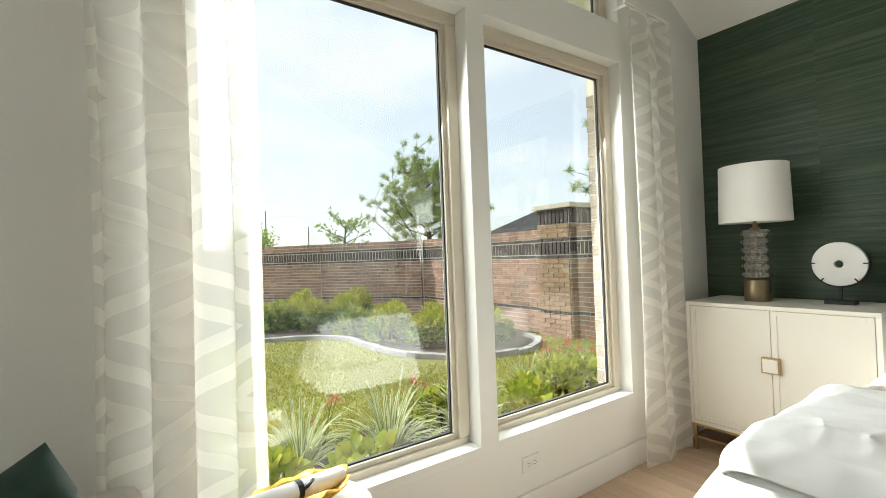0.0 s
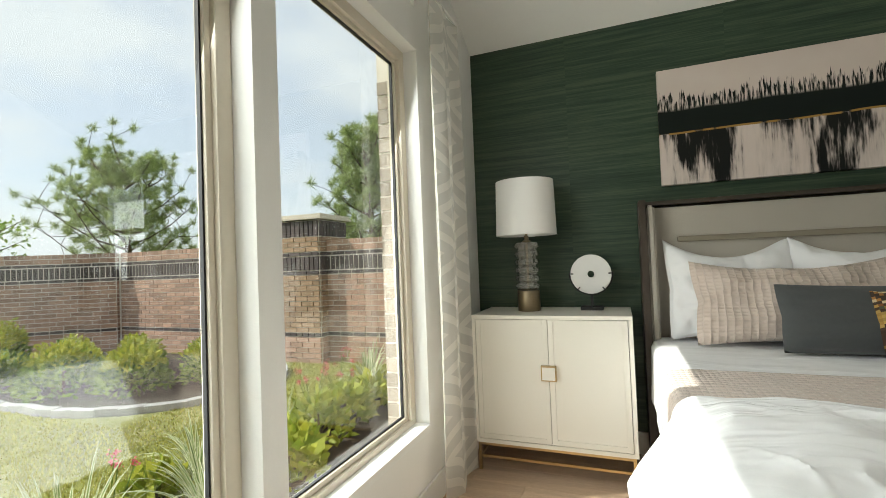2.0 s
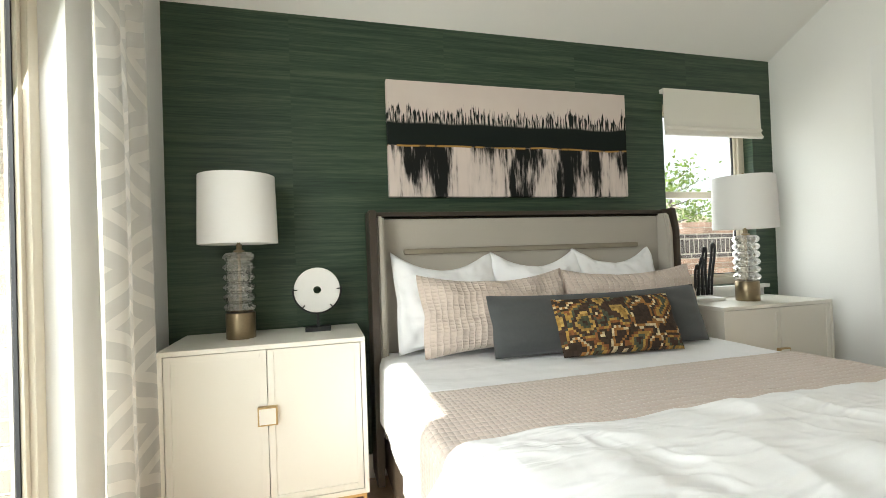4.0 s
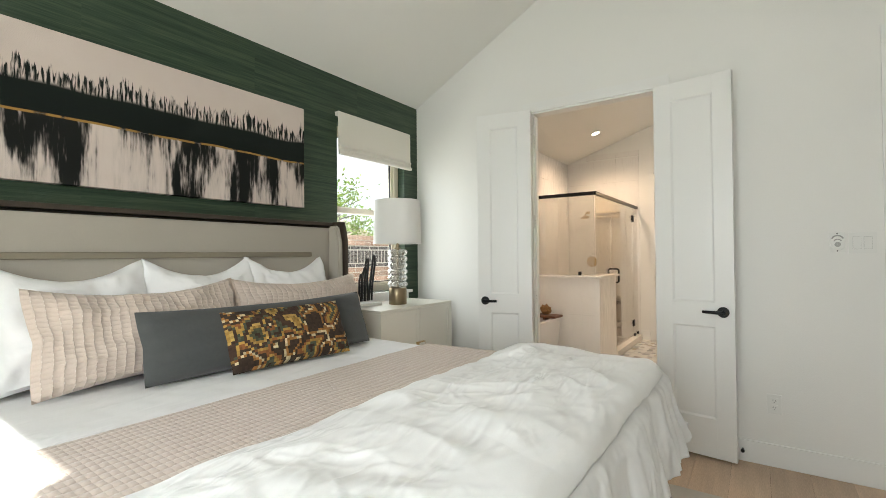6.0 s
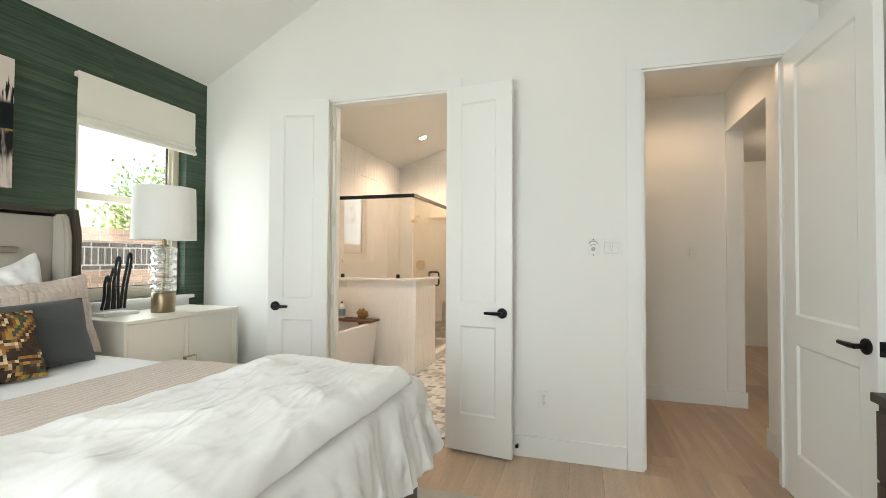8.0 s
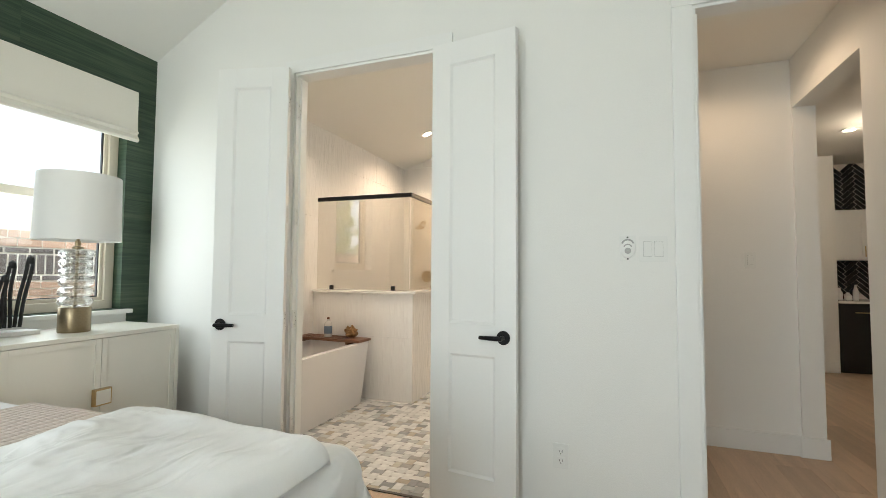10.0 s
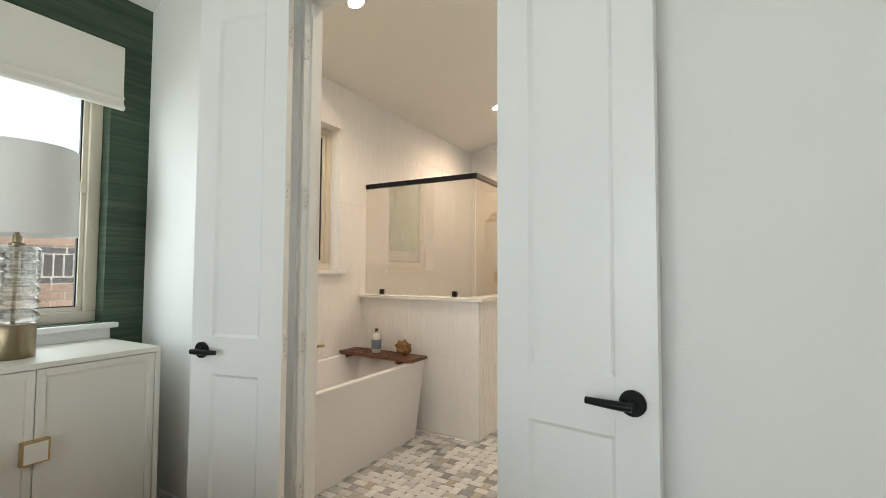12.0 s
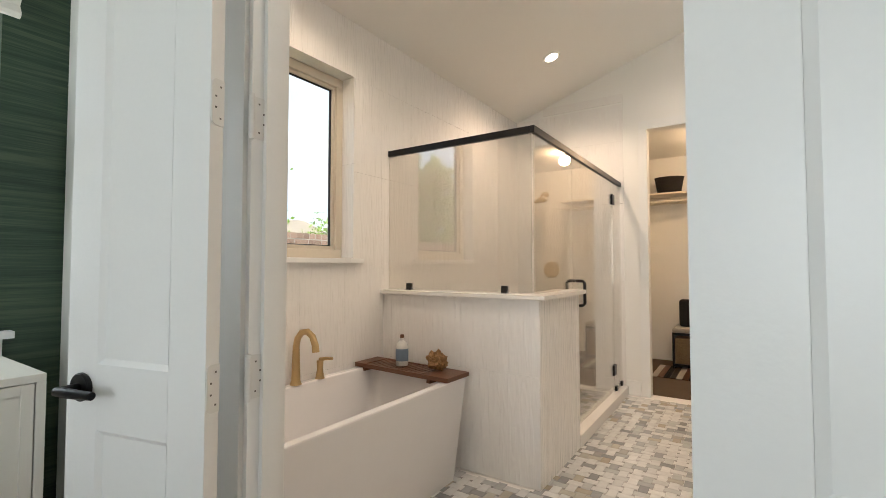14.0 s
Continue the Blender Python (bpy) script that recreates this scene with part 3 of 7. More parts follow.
# ---- half wall and shower ----
PONY_Y, PONY_X, LEDGE = -4.50, 2.385, 1.045
STONE = mat("ledge_stone", (0.80, 0.78, 0.74), 0.2, scale=30, vary=0.03)
pony = setting("half_wall", boxes((PONY_X + 0.009, BX + 0.006, PONY_Y - 0.12, PONY_Y - 0.009, 0, LEDGE - 0.025), (PONY_X + 0.009, PONY_X + 0.12, -5.20, PONY_Y - 0.1205, 0, LEDGE - 0.025)), GROUT, "white tiled half wall beside the shower", "half wall")
ledge = setting("ledge", boxes((PONY_X - 0.04, BX - 0.001, PONY_Y - 0.15, PONY_Y + 0.035, LEDGE - 0.025, LEDGE), (PONY_X - 0.04, PONY_X + 0.15, -5.23, PONY_Y - 0.1505, LEDGE - 0.025, LEDGE), bevel=0.003), STONE, "white stone ledge on the half wall", "ledge")

SH_Y, SH_X, SH_TOP = -4.555, 2.44, 1.985
shower = thing("shower_screen", pose(0, 0, 0), "frameless glass shower screen with black metal rail", "shower screen")
for nm, row in (("glass_panel", (SH_X + 0.012, BX - 0.004, SH_Y - 0.005, SH_Y + 0.005, LEDGE + 0.002, SH_TOP - 0.02)),
                ("glass_panel", (SH_X - 0.005, SH_X + 0.005, -5.20, SH_Y - 0.012, LEDGE + 0.002, SH_TOP - 0.02)),
                ("glass_door", (SH_X - 0.005, SH_X + 0.005, -6.38, -5.235, 0.10, SH_TOP - 0.035)),
                ("glass_panel", (SH_X - 0.005, SH_X + 0.005, BY + 0.004, -6.39, 0.085, SH_TOP - 0.02))):
    g = part(nm, boxes(row), SHOWER, shower, "clear shower glass")
    g.visible_shadow = False
part("rail", boxes((SH_X + 0.016, BX - 0.001, SH_Y - 0.014, SH_Y + 0.014, SH_TOP - 0.026, SH_TOP + 0.014), bevel=0.003), BLACK, shower, "black metal rail")
part("rail", boxes((SH_X - 0.014, SH_X + 0.014, BY + 0.001, SH_Y + 0.014, SH_TOP - 0.026, SH_TOP + 0.014), bevel=0.003), BLACK, shower, "black metal rail")
for x in (2.62, 3.32):
    part("clip", boxes((x - 0.018, x + 0.018, SH_Y - 0.013, SH_Y + 0.013, LEDGE + 0.001, LEDGE + 0.045), bevel=0.002), BLACK, shower, "black glass clip")
for z in (0.28, 1.80):
    part("hinge", boxes((SH_X - 0.014, SH_X + 0.014, -6.425, -6.345, z - 0.045, z + 0.045), bevel=0.003), BLACK, shower, "black glass hinge")
for y in (-6.45, -6.66):
    part("clip", boxes((SH_X - 0.014, SH_X + 0.014, y - 0.02, y + 0.02, 0.084, 0.125), bevel=0.002), BLACK, shower, "black glass clip")
part("pull", tube([(SH_X - 0.005, -5.30, 0.93), (SH_X - 0.05, -5.30, 0.93), (SH_X - 0.065, -5.30, 0.945), (SH_X - 0.065, -5.30, 1.085), (SH_X - 0.05, -5.30, 1.10), (SH_X - 0.005, -5.30, 1.10)], 0.011, 10), BLACK, shower, "black door pull", True)
part("pull", tube([(SH_X + 0.005, -5.30, 0.93), (SH_X + 0.05, -5.30, 0.93), (SH_X + 0.065, -5.30, 0.945), (SH_X + 0.065, -5.30, 1.085), (SH_X + 0.05, -5.30, 1.10), (SH_X + 0.005, -5.30, 1.10)], 0.011, 10), BLACK, shower, "black door pull", True)
setting("shower_curb", boxes((SH_X - 0.06, SH_X + 0.06, BY, -5.205, 0.0, 0.08), bevel=0.004), STONE, "stone curb of the shower", "curb")
head = thing("rain_shower", pose(3.17, BY + 0.01, 1.95), "brass shower head on the tiled wall", "shower head")
part("flange", lathe([(0.001, 0), (0.03, 0), (0.026, 0.012), (0.001, 0.012)], 20, cap=False), BRASS, head, "", True, pose(0, 0, 0, -90, 0, 0))
part("arm", tube([(0, 0, 0), (0, 0.07, 0.01), (0, 0.13, -0.02), (0, 0.15, -0.05)], 0.011, 10), BRASS, head, "", True)
part("spray_face", lathe([(0.001, 0), (0.065, 0), (0.068, 0.012), (0.03, 0.035), (0.012, 0.05), (0.001, 0.05)], 24, cap=False), BRASS, head, "", True, pose(0, 0.16, -0.095, -20, 0, 0))
valve = thing("shower_valve", pose(3.12, BY + 0.009, 1.165), "round brass shower valve", "shower valve")
part("plate", lathe([(0.001, 0), (0.085, 0), (0.083, 0.008), (0.001, 0.010)], 32, cap=False), BRASS, valve, "", True, pose(0, 0, 0, -90, 0, 0))
part("knob", boxes((-0.045, 0.045, 0.035, 0.055, -0.013, 0.013), (-0.018, 0.018, 0.009, 0.035, -0.018, 0.018), bevel=0.003), BRASS, valve)

# ---- tub ----
ACRYLIC = mat("tub_acrylic", (0.78, 0.77, 0.77), 0.25, scale=20, vary=0.01)


def tub():
    """Freestanding tub with sides that lean outwards, a thin flat rim and a sunken basin."""
    x0, x1, y0, y1, h = 2.79, 3.495, -4.43, -2.98, 0.575
    cx, cy = (x0 + x1) / 2, (y0 + y1) / 2
    bm = bmesh.new()
    def ring(hx, hy, z, r=0.03, k=4):
        vs = []
        for sx, sy, a0 in ((1, 1, 0), (-1, 1, 90), (-1, -1, 180), (1, -1, 270)):
            for i in range(k + 1):
                a = radians(a0 + 90 * i / k)
                vs.append(bm.verts.new((cx + sx * (hx - r) + r * math.cos(a), cy + sy * (hy - r) + r * math.sin(a), z)))
        return vs
    hx, hy = (x1 - x0) / 2, (y1 - y0) / 2
    rows = [ring(hx - 0.055, hy - 0.055, 0.0), ring(hx - 0.004, hy - 0.004, h - 0.006), ring(hx - 0.006, hy - 0.006, h),
            ring(hx - 0.045, hy - 0.05, h, 0.05), ring(hx - 0.052, hy - 0.056, h - 0.008, 0.05), ring(hx - 0.12, hy - 0.20, 0.16, 0.12), ring(hx - 0.2, hy - 0.3, 0.12, 0.1)]
    ob = thing("bathtub", pose(0, 0, 0), "white freestanding bathtub with slanted sides", "bathtub")
    levels = [[v.co.copy() for v in r] for r in rows]
    bm.free()
    for nm, first, last, lid in (("shell", 0, 1, "foot"), ("rim", 1, 4, ""), ("basin", 4, 6, "floor")):
        bm = bmesh.new()
        rs = [[bm.verts.new(c) for c in levels[k]] for k in range(first, last + 1)]
        n = len(rs[0])
        for a, b in zip(rs, rs[1:]):
            for i in range(n):
                bm.faces.new((a[i], a[(i + 1) % n], b[(i + 1) % n], b[i]))
        if lid == "floor":
            bm.faces.new(rs[-1])
        if lid == "foot":
            bm.faces.new(rs[0][::-1])
        part(nm, bm, ACRYLIC, ob, "", True)
    part("drain", lathe([(0.001, 0.121), (0.03, 0.121), (0.032, 0.124), (0.001, 0.125)], 24, cap=False), BRASS, ob, "brass drain", True, pose(cx, cy, 0))


tub()

# ---- floors ----
setting("floor", boxes((WEST - 0.15, EAST, SOUTH - 0.095, NORTH, -0.1, -0.005)), OAKGAP, "oak plank floor", "floor")
setting("floor_bath", boxes((BW, BX, BY - 0.12, SOUTH - 0.09505, -0.1, -0.004)), GROUT, "marble tile floor", "floor")
setting("ground", boxes((-400, 400, -400, 400, -0.16, -0.12)), GRASSGROUND, "lawn and ground", "ground")

# ---- vestibule behind the entry door ----
setting("floor_hall", boxes((-4.5, BW - 0.12, -9.2, SOUTH - 0.09505, -0.1, -0.005)), OAKGAP, "oak plank floor of the hall", "floor")
HY, HX = -4.34, -0.575
setting("wall_hall_back", boxes((HX, BW - 0.1205, HY - 0.12, HY, 0, 2.75)), WALL, "white painted hall wall", "wall")
setting("wall_hall_west", boxes((HX - 0.135, HX, -3.42, SOUTH - 0.09505, 0, 2.75), (HX - 0.135, HX - 0.0005, HY - 0.12, HY + 0.02, 0, 2.75), (HX - 0.135, HX, HY + 0.0205, -3.4205, 2.40, 2.75)), WALL, "white painted wall with a cased opening", "wall")
setting("ceiling_hall", boxes((-4.5, BW - 0.1205, -9.2, SOUTH - 0.09505, 2.75, 2.85)), CEIL, "white hall ceiling", "ceiling")
setting("wall_far", boxes((-4.5, BW - 0.1205, -8.35, -8.2505, 0, 2.75)), WALL, "white painted far wall", "wall")
setting("wall_kitchen_north", boxes((-4.5, WEST - 0.1505, SOUTH - 0.095, SOUTH, 0, 2.75)), WALL, "white painted wall", "wall")
setting("wall_far_side", boxes((-4.6, -4.5, -9.2, SOUTH - 0.09505, 0, 2.75)), WALL, "white painted far wall", "wall")
# unseen spot without a fixture, added to warm the hall walls
lamp("unseen_hall_light", "SPOT", 7.5, (1.0, 0.66, 0.41), look((-0.12, -3.75, 2.73), (-0.12, -3.75, 0)), radius=0.10, spot=radians(165))
lamp("kitchen_light", "POINT", 8, (1.0, 0.76, 0.54), pose(-2.0, -6.0, 2.6), radius=0.08)
lamp("bath_light", "SPOT", 30, (1.0, 0.68, 0.45), look((2.80, -5.86, 2.97), (2.80, -5.86, 0)), radius=0.06, spot=radians(140))
lamp("bath_light", "SPOT", 20, (1.0, 0.72, 0.50), look((2.855, -3.625, 2.95), (2.855, -3.625, 0)), radius=0.06, spot=radians(140))
# two unseen spots, added to even out the light from the west
lamp("bath_light", "SPOT", 20, (1.0, 0.76, 0.56), look((1.30, -3.625, 3.38), (1.30, -3.625, 0)), radius=0.06, spot=radians(150))
lamp("bath_light", "SPOT", 20, (1.0, 0.74, 0.54), look((1.30, -5.86, 3.38), (1.30, -5.86, 0)), radius=0.06, spot=radians(150))
lamp("closet_light", "POINT", 9, (1.0, 0.62, 0.33), pose(1.6, -7.6, 2.5), radius=0.06)

# ---- closet ----
setting("closet_shell", boxes((0.6, 0.7, -8.6, BY - 0.1205, 0, 2.6), (2.75, 2.85, -8.6, BY - 0.1205, 0, 2.6), (0.6, 2.85, -8.7, -8.6005, 0, 2.6), (0.6, 2.85, -8.7, BY - 0.1205, 2.6005, 2.7)), WALL, "white painted closet walls", "wall")

# ---- more materials ----
SHADE = mat("lamp_shade", (0.84, 0.83, 0.80), 0.9, scale=300, vary=0.02, bump=0.1, bump_scale=500)
ROMAN = mat("shade_linen", (0.80, 0.77, 0.69), 0.9, scale=260, vary=0.03, bump=0.15, bump_scale=420)
QUILT = mat("beige_quilt", (0.60, 0.50, 0.43), 0.9, scale=200, vary=0.04, sheen=0.3)
GREYV = mat("grey_velvet", (0.062, 0.066, 0.066), 0.85, scale=60, vary=0.1, sheen=0.2, bump=0.08, bump_scale=220)
GREENV = mat("green_velvet", (0.010, 0.045, 0.030), 0.7, scale=60, vary=0.1, sheen=0.5)
MARBLE = mat("white_marble", (0.78, 0.77, 0.74), 0.3, scale=12, vary=0.04, bump=0.04)
MATTEBLACK = mat("matte_black", (0.010, 0.010, 0.010), 0.55, vary=0.1, bump=0.2, bump_scale=60)
TEAK = mat("teak", (0.14, 0.055, 0.025), 0.45, scale=24, grain=0.2, vary=0.16, stretch=(1, 8, 8), bump=0.1)
SPONGE = mat("sponge", (0.36, 0.20, 0.08), 0.95, scale=50, grain=0.3, vary=0.2, bump=1.0, bump_scale=80)
RUG = mat("wool_rug", (0.50, 0.48, 0.43), 0.95, scale=6, grain=0.15, vary=0.10, bump=0.6, bump_scale=260)
CRYSTAL = pane_glass("ripple_glass", (0.975, 0.97, 0.955), 0.16, 1.6)


def quilt_relief():
    """Running-stitch lines 33 mm apart with soft puffs between and a pale stitch every 20 mm."""
    nt, link, N = QUILT.node_tree, QUILT.node_tree.links.new, QUILT.node_tree.nodes.new
    b = nt.nodes["Principled BSDF"]
    co, sp, nz = N("ShaderNodeTexCoord"), N("ShaderNodeSeparateXYZ"), N("ShaderNodeTexNoise")
    link(co.outputs["UV"], sp.inputs[0]); link(co.outputs["UV"], nz.inputs["Vector"])
    nz.inputs["Scale"].default_value, nz.inputs["Detail"].default_value = 22.0, 2.0

    def mt(op, a, c=None, d=None):
        n = N("ShaderNodeMath"); n.operation = op
        for i, v in enumerate((a, c, d)):
            if v is None: continue
            if isinstance(v, (int, float)): n.inputs[i].default_value = v
            else: link(v, n.inputs[i])
        return n.outputs[0]
    across = mt("ABSOLUTE", mt("SINE", mt("MULTIPLY_ADD", nz.outputs[0], 0.7, mt("MULTIPLY", sp.outputs[0], 95.0))))
    along = mt("ABSOLUTE", mt("SINE", mt("MULTIPLY_ADD", nz.outputs[0], 1.2, mt("MULTIPLY", sp.outputs[1], 157.0))))
    puff = mt("MULTIPLY", mt("POWER", across, 0.55), mt("MULTIPLY_ADD", along, 0.35, 0.65))
    h = mt("ADD", puff, mt("MULTIPLY", nz.outputs[0], 0.8))
    stitch = mt("MULTIPLY", mt("LESS_THAN", across, 0.13), mt("GREATER_THAN", along, 0.86))
    mix = N("ShaderNodeMixRGB")
    mix.inputs[2].default_value = (0.78, 0.72, 0.66, 1)
    link(mt("MULTIPLY", stitch, 0.8), mix.inputs[0])
    old = b.inputs["Base Color"].links[0].from_socket
    link(old, mix.inputs[1]); link(mix.outputs[0], b.inputs["Base Color"])
    bp = N("ShaderNodeBump")
    bp.inputs["Strength"].default_value, bp.inputs["Distance"].default_value = 0.75, 0.007
    link(h, bp.inputs["Height"]); link(bp.outputs[0], b.inputs["Normal"])


quilt_relief()


def grid_mesh(bm, nu, nv, fn, uv=None):
    """A sheet of nu x nv points; fn(u, v) gives the place; uv(u, v) the cloth's own metres."""
    vs = [[bm.verts.new(fn(i / (nu - 1), j / (nv - 1))) for j in range(nv)] for i in range(nu)]
    lay = bm.loops.layers.uv.verify() if uv else None
    for i in range(nu - 1):
        for j in range(nv - 1):
            f = bm.faces.new((vs[i][j], vs[i + 1][j], vs[i + 1][j + 1], vs[i][j + 1]))
            if uv:
                for l, (a, b) in zip(f.loops, ((i, j), (i + 1, j), (i + 1, j + 1), (i, j + 1))):
                    l[lay].uv = uv(a / (nu - 1), b / (nv - 1))
    return vs


def crease_relief(material, depth, spread):
    """Soft rumples at two scales, drawn out along the cloth."""
    nt, link, N = material.node_tree, material.node_tree.links.new, material.node_tree.nodes.new
    co = N("ShaderNodeTexCoord")
    outs = []
    for scale, detail, warp, turn, stretch in ((spread * 0.6, 2.0, 0.6, 0.5, (2.6, 0.75, 1.2)), (spread * 1.3, 2.0, 0.8, -0.6, (2.4, 0.8, 1.0)), (spread * 0.35, 1.0, 0.2, 0.0, (1, 1, 1))):
        mp, nz = N("ShaderNodeMapping"), N("ShaderNodeTexNoise")
        mp.inputs["Rotation"].default_value = (0, 0, turn)
        mp.inputs["Scale"].default_value = stretch
        nz.inputs["Scale"].default_value, nz.inputs["Detail"].default_value, nz.inputs["Distortion"].default_value = scale, detail, warp
        link(co.outputs["Object"], mp.inputs[0]); link(mp.outputs[0], nz.inputs["Vector"])
        outs.append(nz.outputs[0])
    patch, mul, add = N("ShaderNodeMapRange"), N("ShaderNodeMath"), N("ShaderNodeMath")
    patch.inputs["From Min"].default_value, patch.inputs["From Max"].default_value = 0.42, 0.60
    link(outs[2], patch.inputs["Value"])
    mul.operation, add.operation = "MULTIPLY", "MULTIPLY_ADD"
    link(outs[1], mul.inputs[0]); link(patch.outputs[0], mul.inputs[1])
    add.inputs[1].default_value = 0.55
    link(mul.outputs[0], add.inputs[0]); link(outs[0], add.inputs[2])
    bp = N("ShaderNodeBump")
    bp.inputs["Strength"].default_value, bp.inputs["Distance"].default_value = 1.0, depth
    link(add.outputs[0], bp.inputs["Height"]); link(bp.outputs[0], nt.nodes["Principled BSDF"].inputs["Normal"])


crease_relief(DUVET, 0.045, 5.0)
crease_relief(SHEET, 0.018, 5.5)


def wob(x, y, z, s=1.0, k=0):
    return noise.noise(Vector((x * s + 17.3 * k, y * s - 5.1 * k, z * s + 3.7 * k)))


# ---- nightstands ----
def nightstand(m, label):
    """White two-door cabinet on a slim brass frame; front at x = 0 looking to -x, y from 0 to 0.885."""
    ob = thing("nightstand", m, label, "nightstand", "pair of nightstands")
    W, D, H0, H1, t = 0.885, 0.47, 0.165, 0.905, 0.022
    part("top", boxes((0, D, 0, W, H1 - t, H1), bevel=0.003), WHITE, ob)
    part("side_panel", boxes((0, D, 0, t, H0, H1 - t), bevel=0.002), WHITE, ob)
    part("side_panel", boxes((0, D, W - t, W, H0, H1 - t), bevel=0.002), WHITE, ob)
    part("bottom", boxes((0, D, t, W - t, H0, H0 + t), bevel=0.002), WHITE, ob)
    part("back_panel", boxes((D - 0.01, D - 0.001, t, W - t, H0 + t, H1 - t)), WHITE, ob)
    for y0, y1 in ((t + 0.003, W / 2 - 0.0015), (W / 2 + 0.0015, W - t - 0.003)):
        z0, z1 = H0 + t + 0.003, H1 - t - 0.003
        d = part("door", boxes((0.009, 0.02, y0, y1, z0, z1)), WHITE, ob)
        bm = boxes((0.003, 0.009, y0, y0 + 0.028, z0, z1), (0.003, 0.009, y1 - 0.028, y1, z0, z1), (0.003, 0.009, y0 + 0.028, y1 - 0.028, z0, z0 + 0.028), (0.003, 0.009, y0 + 0.028, y1 - 0.028, z1 - 0.028, z1), bevel=0.0015)
        part("door_frame", bm, WHITE, d)
    h = part("handle", boxes((-0.022, 0.003, W / 2 - 0.042, W / 2 + 0.042, 0.545, 0.629), bevel=0.002), BRASS, ob, "square brass pull with a pale inset")
    part("inset", boxes((-0.0245, -0.0222, W / 2 - 0.035, W / 2 + 0.035, 0.552, 0.622), bevel=0.001), WHITE, h, "pale shagreen inset")
    b = 0.018
    for x in (0.01, D - 0.03):
        for y in (0.012, W - 0.012 - b):
            part("leg", boxes((x, x + b, y, y + b, 0.0, H0 - b), bevel=0.002), BRASS, ob, "brass leg")
    part("base_frame", boxes((0.01, 0.01 + b, 0.012, W - 0.012, H0 - b, H0 - 0.001), (D - 0.03, D - 0.03 + b, 0.012, W - 0.012, H0 - b, H0 - 0.001), bevel=0.002), BRASS, ob, "brass frame")
    part("stretcher", boxes((0.012, 0.026, 0.031, W - 0.031, 0.075, 0.089), bevel=0.002), BRASS, ob, "brass stretcher")
    part("stretcher", boxes((0.03, D - 0.032, 0.014, 0.028, 0.075, 0.089), bevel=0.002), BRASS, ob, "brass stretcher")
    part("stretcher", boxes((0.03, D - 0.032, W - 0.028, W - 0.014, 0.075, 0.089), bevel=0.002), BRASS, ob, "brass stretcher")
    return ob


ns1 = nightstand(pose(3.105, 0.405, 0), "off-white two-door nightstand on a slim brass frame")
copy_thing(ns1, pose(3.10, -2.615, 0))


def table_lamp(m):
    ob = thing("table_lamp", m, "table lamp with rippled clear glass base and white drum shade", "lamp", "pair of lamps")
    part("base", lathe([(0.001, 0), (0.064, 0), (0.066, 0.003), (0.066, 0.118), (0.063, 0.122), (0.001, 0.122)], 40, cap=False), ANTIQUE, ob, "aged brass cylinder base", True)
    prof = [(0.020, 0.123)]
    for k in range(6):
        z = 0.126 + k * 0.047
        prof += [(0.054, z), (0.066, z + 0.010), (0.071, z + 0.0225), (0.066, z + 0.035), (0.054, z + 0.044)]
    prof += [(0.020, 0.126 + 6 * 0.047)]
    bm = bmesh.new()
    n = 40
    rings = []
    for r, z in prof:
        rings.append([bm.verts.new(((r + (0.0035 * math.cos(10 * a) if r > 0.05 else 0)) * math.cos(a), (r + (0.0035 * math.cos(10 * a) if r > 0.05 else 0)) * math.sin(a), z)) for a in [2 * math.pi * i / n for i in range(n)]])
    inner = [[bm.verts.new((v.co.x * 0.86, v.co.y * 0.86, v.co.z)) for v in ring] for ring in rings]
    for rs, flip in ((rings, False), (inner, True)):
        for a, b in zip(rs, rs[1:]):
            for i in range(n):
                q = (a[i], a[(i + 1) % n], b[(i + 1) % n], b[i])
                bm.faces.new(q[::-1] if flip else q)
    for o, i_ in ((rings[0], inner[0]), (rings[-1], inner[-1])):
        for i in range(n):
            bm.faces.new((o[i], o[(i + 1) % n], i_[(i + 1) % n], i_[i]))
    part("glass_column", bm, CRYSTAL, ob, "rippled clear glass column", True)
    part("stem", tube([(0, 0, 0.122), (0, 0, 0.76)], 0.007, 12), ANTIQUE, ob, "brass stem", True)
    part("collar", lathe([(0.001, 0.408), (0.024, 0.408), (0.024, 0.416), (0.013, 0.42), (0.013, 0.445), (0.001, 0.445)], 24, cap=False), ANTIQUE, ob, "brass collar", True)
    bm = bmesh.new()
    z0, z1, r0, r1 = 0.447, 0.770, 0.178, 0.170
    n = 56
    outer = [[bm.verts.new((r * math.cos(2 * math.pi * i / n), r * math.sin(2 * math.pi * i / n), z)) for i in range(n)] for r, z in ((r0 - 0.003, z0), (r0, z0), (r1, z1), (r1 - 0.003, z1))]
    for a, b in zip(outer, outer[1:] + outer[:1]):
        for i in range(n):
            bm.faces.new((a[i], a[(i + 1) % n], b[(i + 1) % n], b[i]))
    part("shade", bm, SHADE, ob, "white drum shade", True)
    part("spider", boxes((-0.168, 0.168, -0.0025, 0.0025, 0.755, 0.759), (-0.0025, 0.0025, -0.168, 0.168, 0.7595, 0.7635)), ANTIQUE, ob)
    part("finial", lathe([(0.001, 0.764), (0.006, 0.764), (0.009, 0.785), (0.004, 0.798), (0.001, 0.798)], 14, cap=False), ANTIQUE, ob, "", True)
    return ob


tl = table_lamp(pose(3.36, 0.99, 0.905) @ Matrix.Scale(1.045, 4))
copy_thing(tl, pose(3.315, -2.165, 0.905) @ Matrix.Scale(1.03, 4))


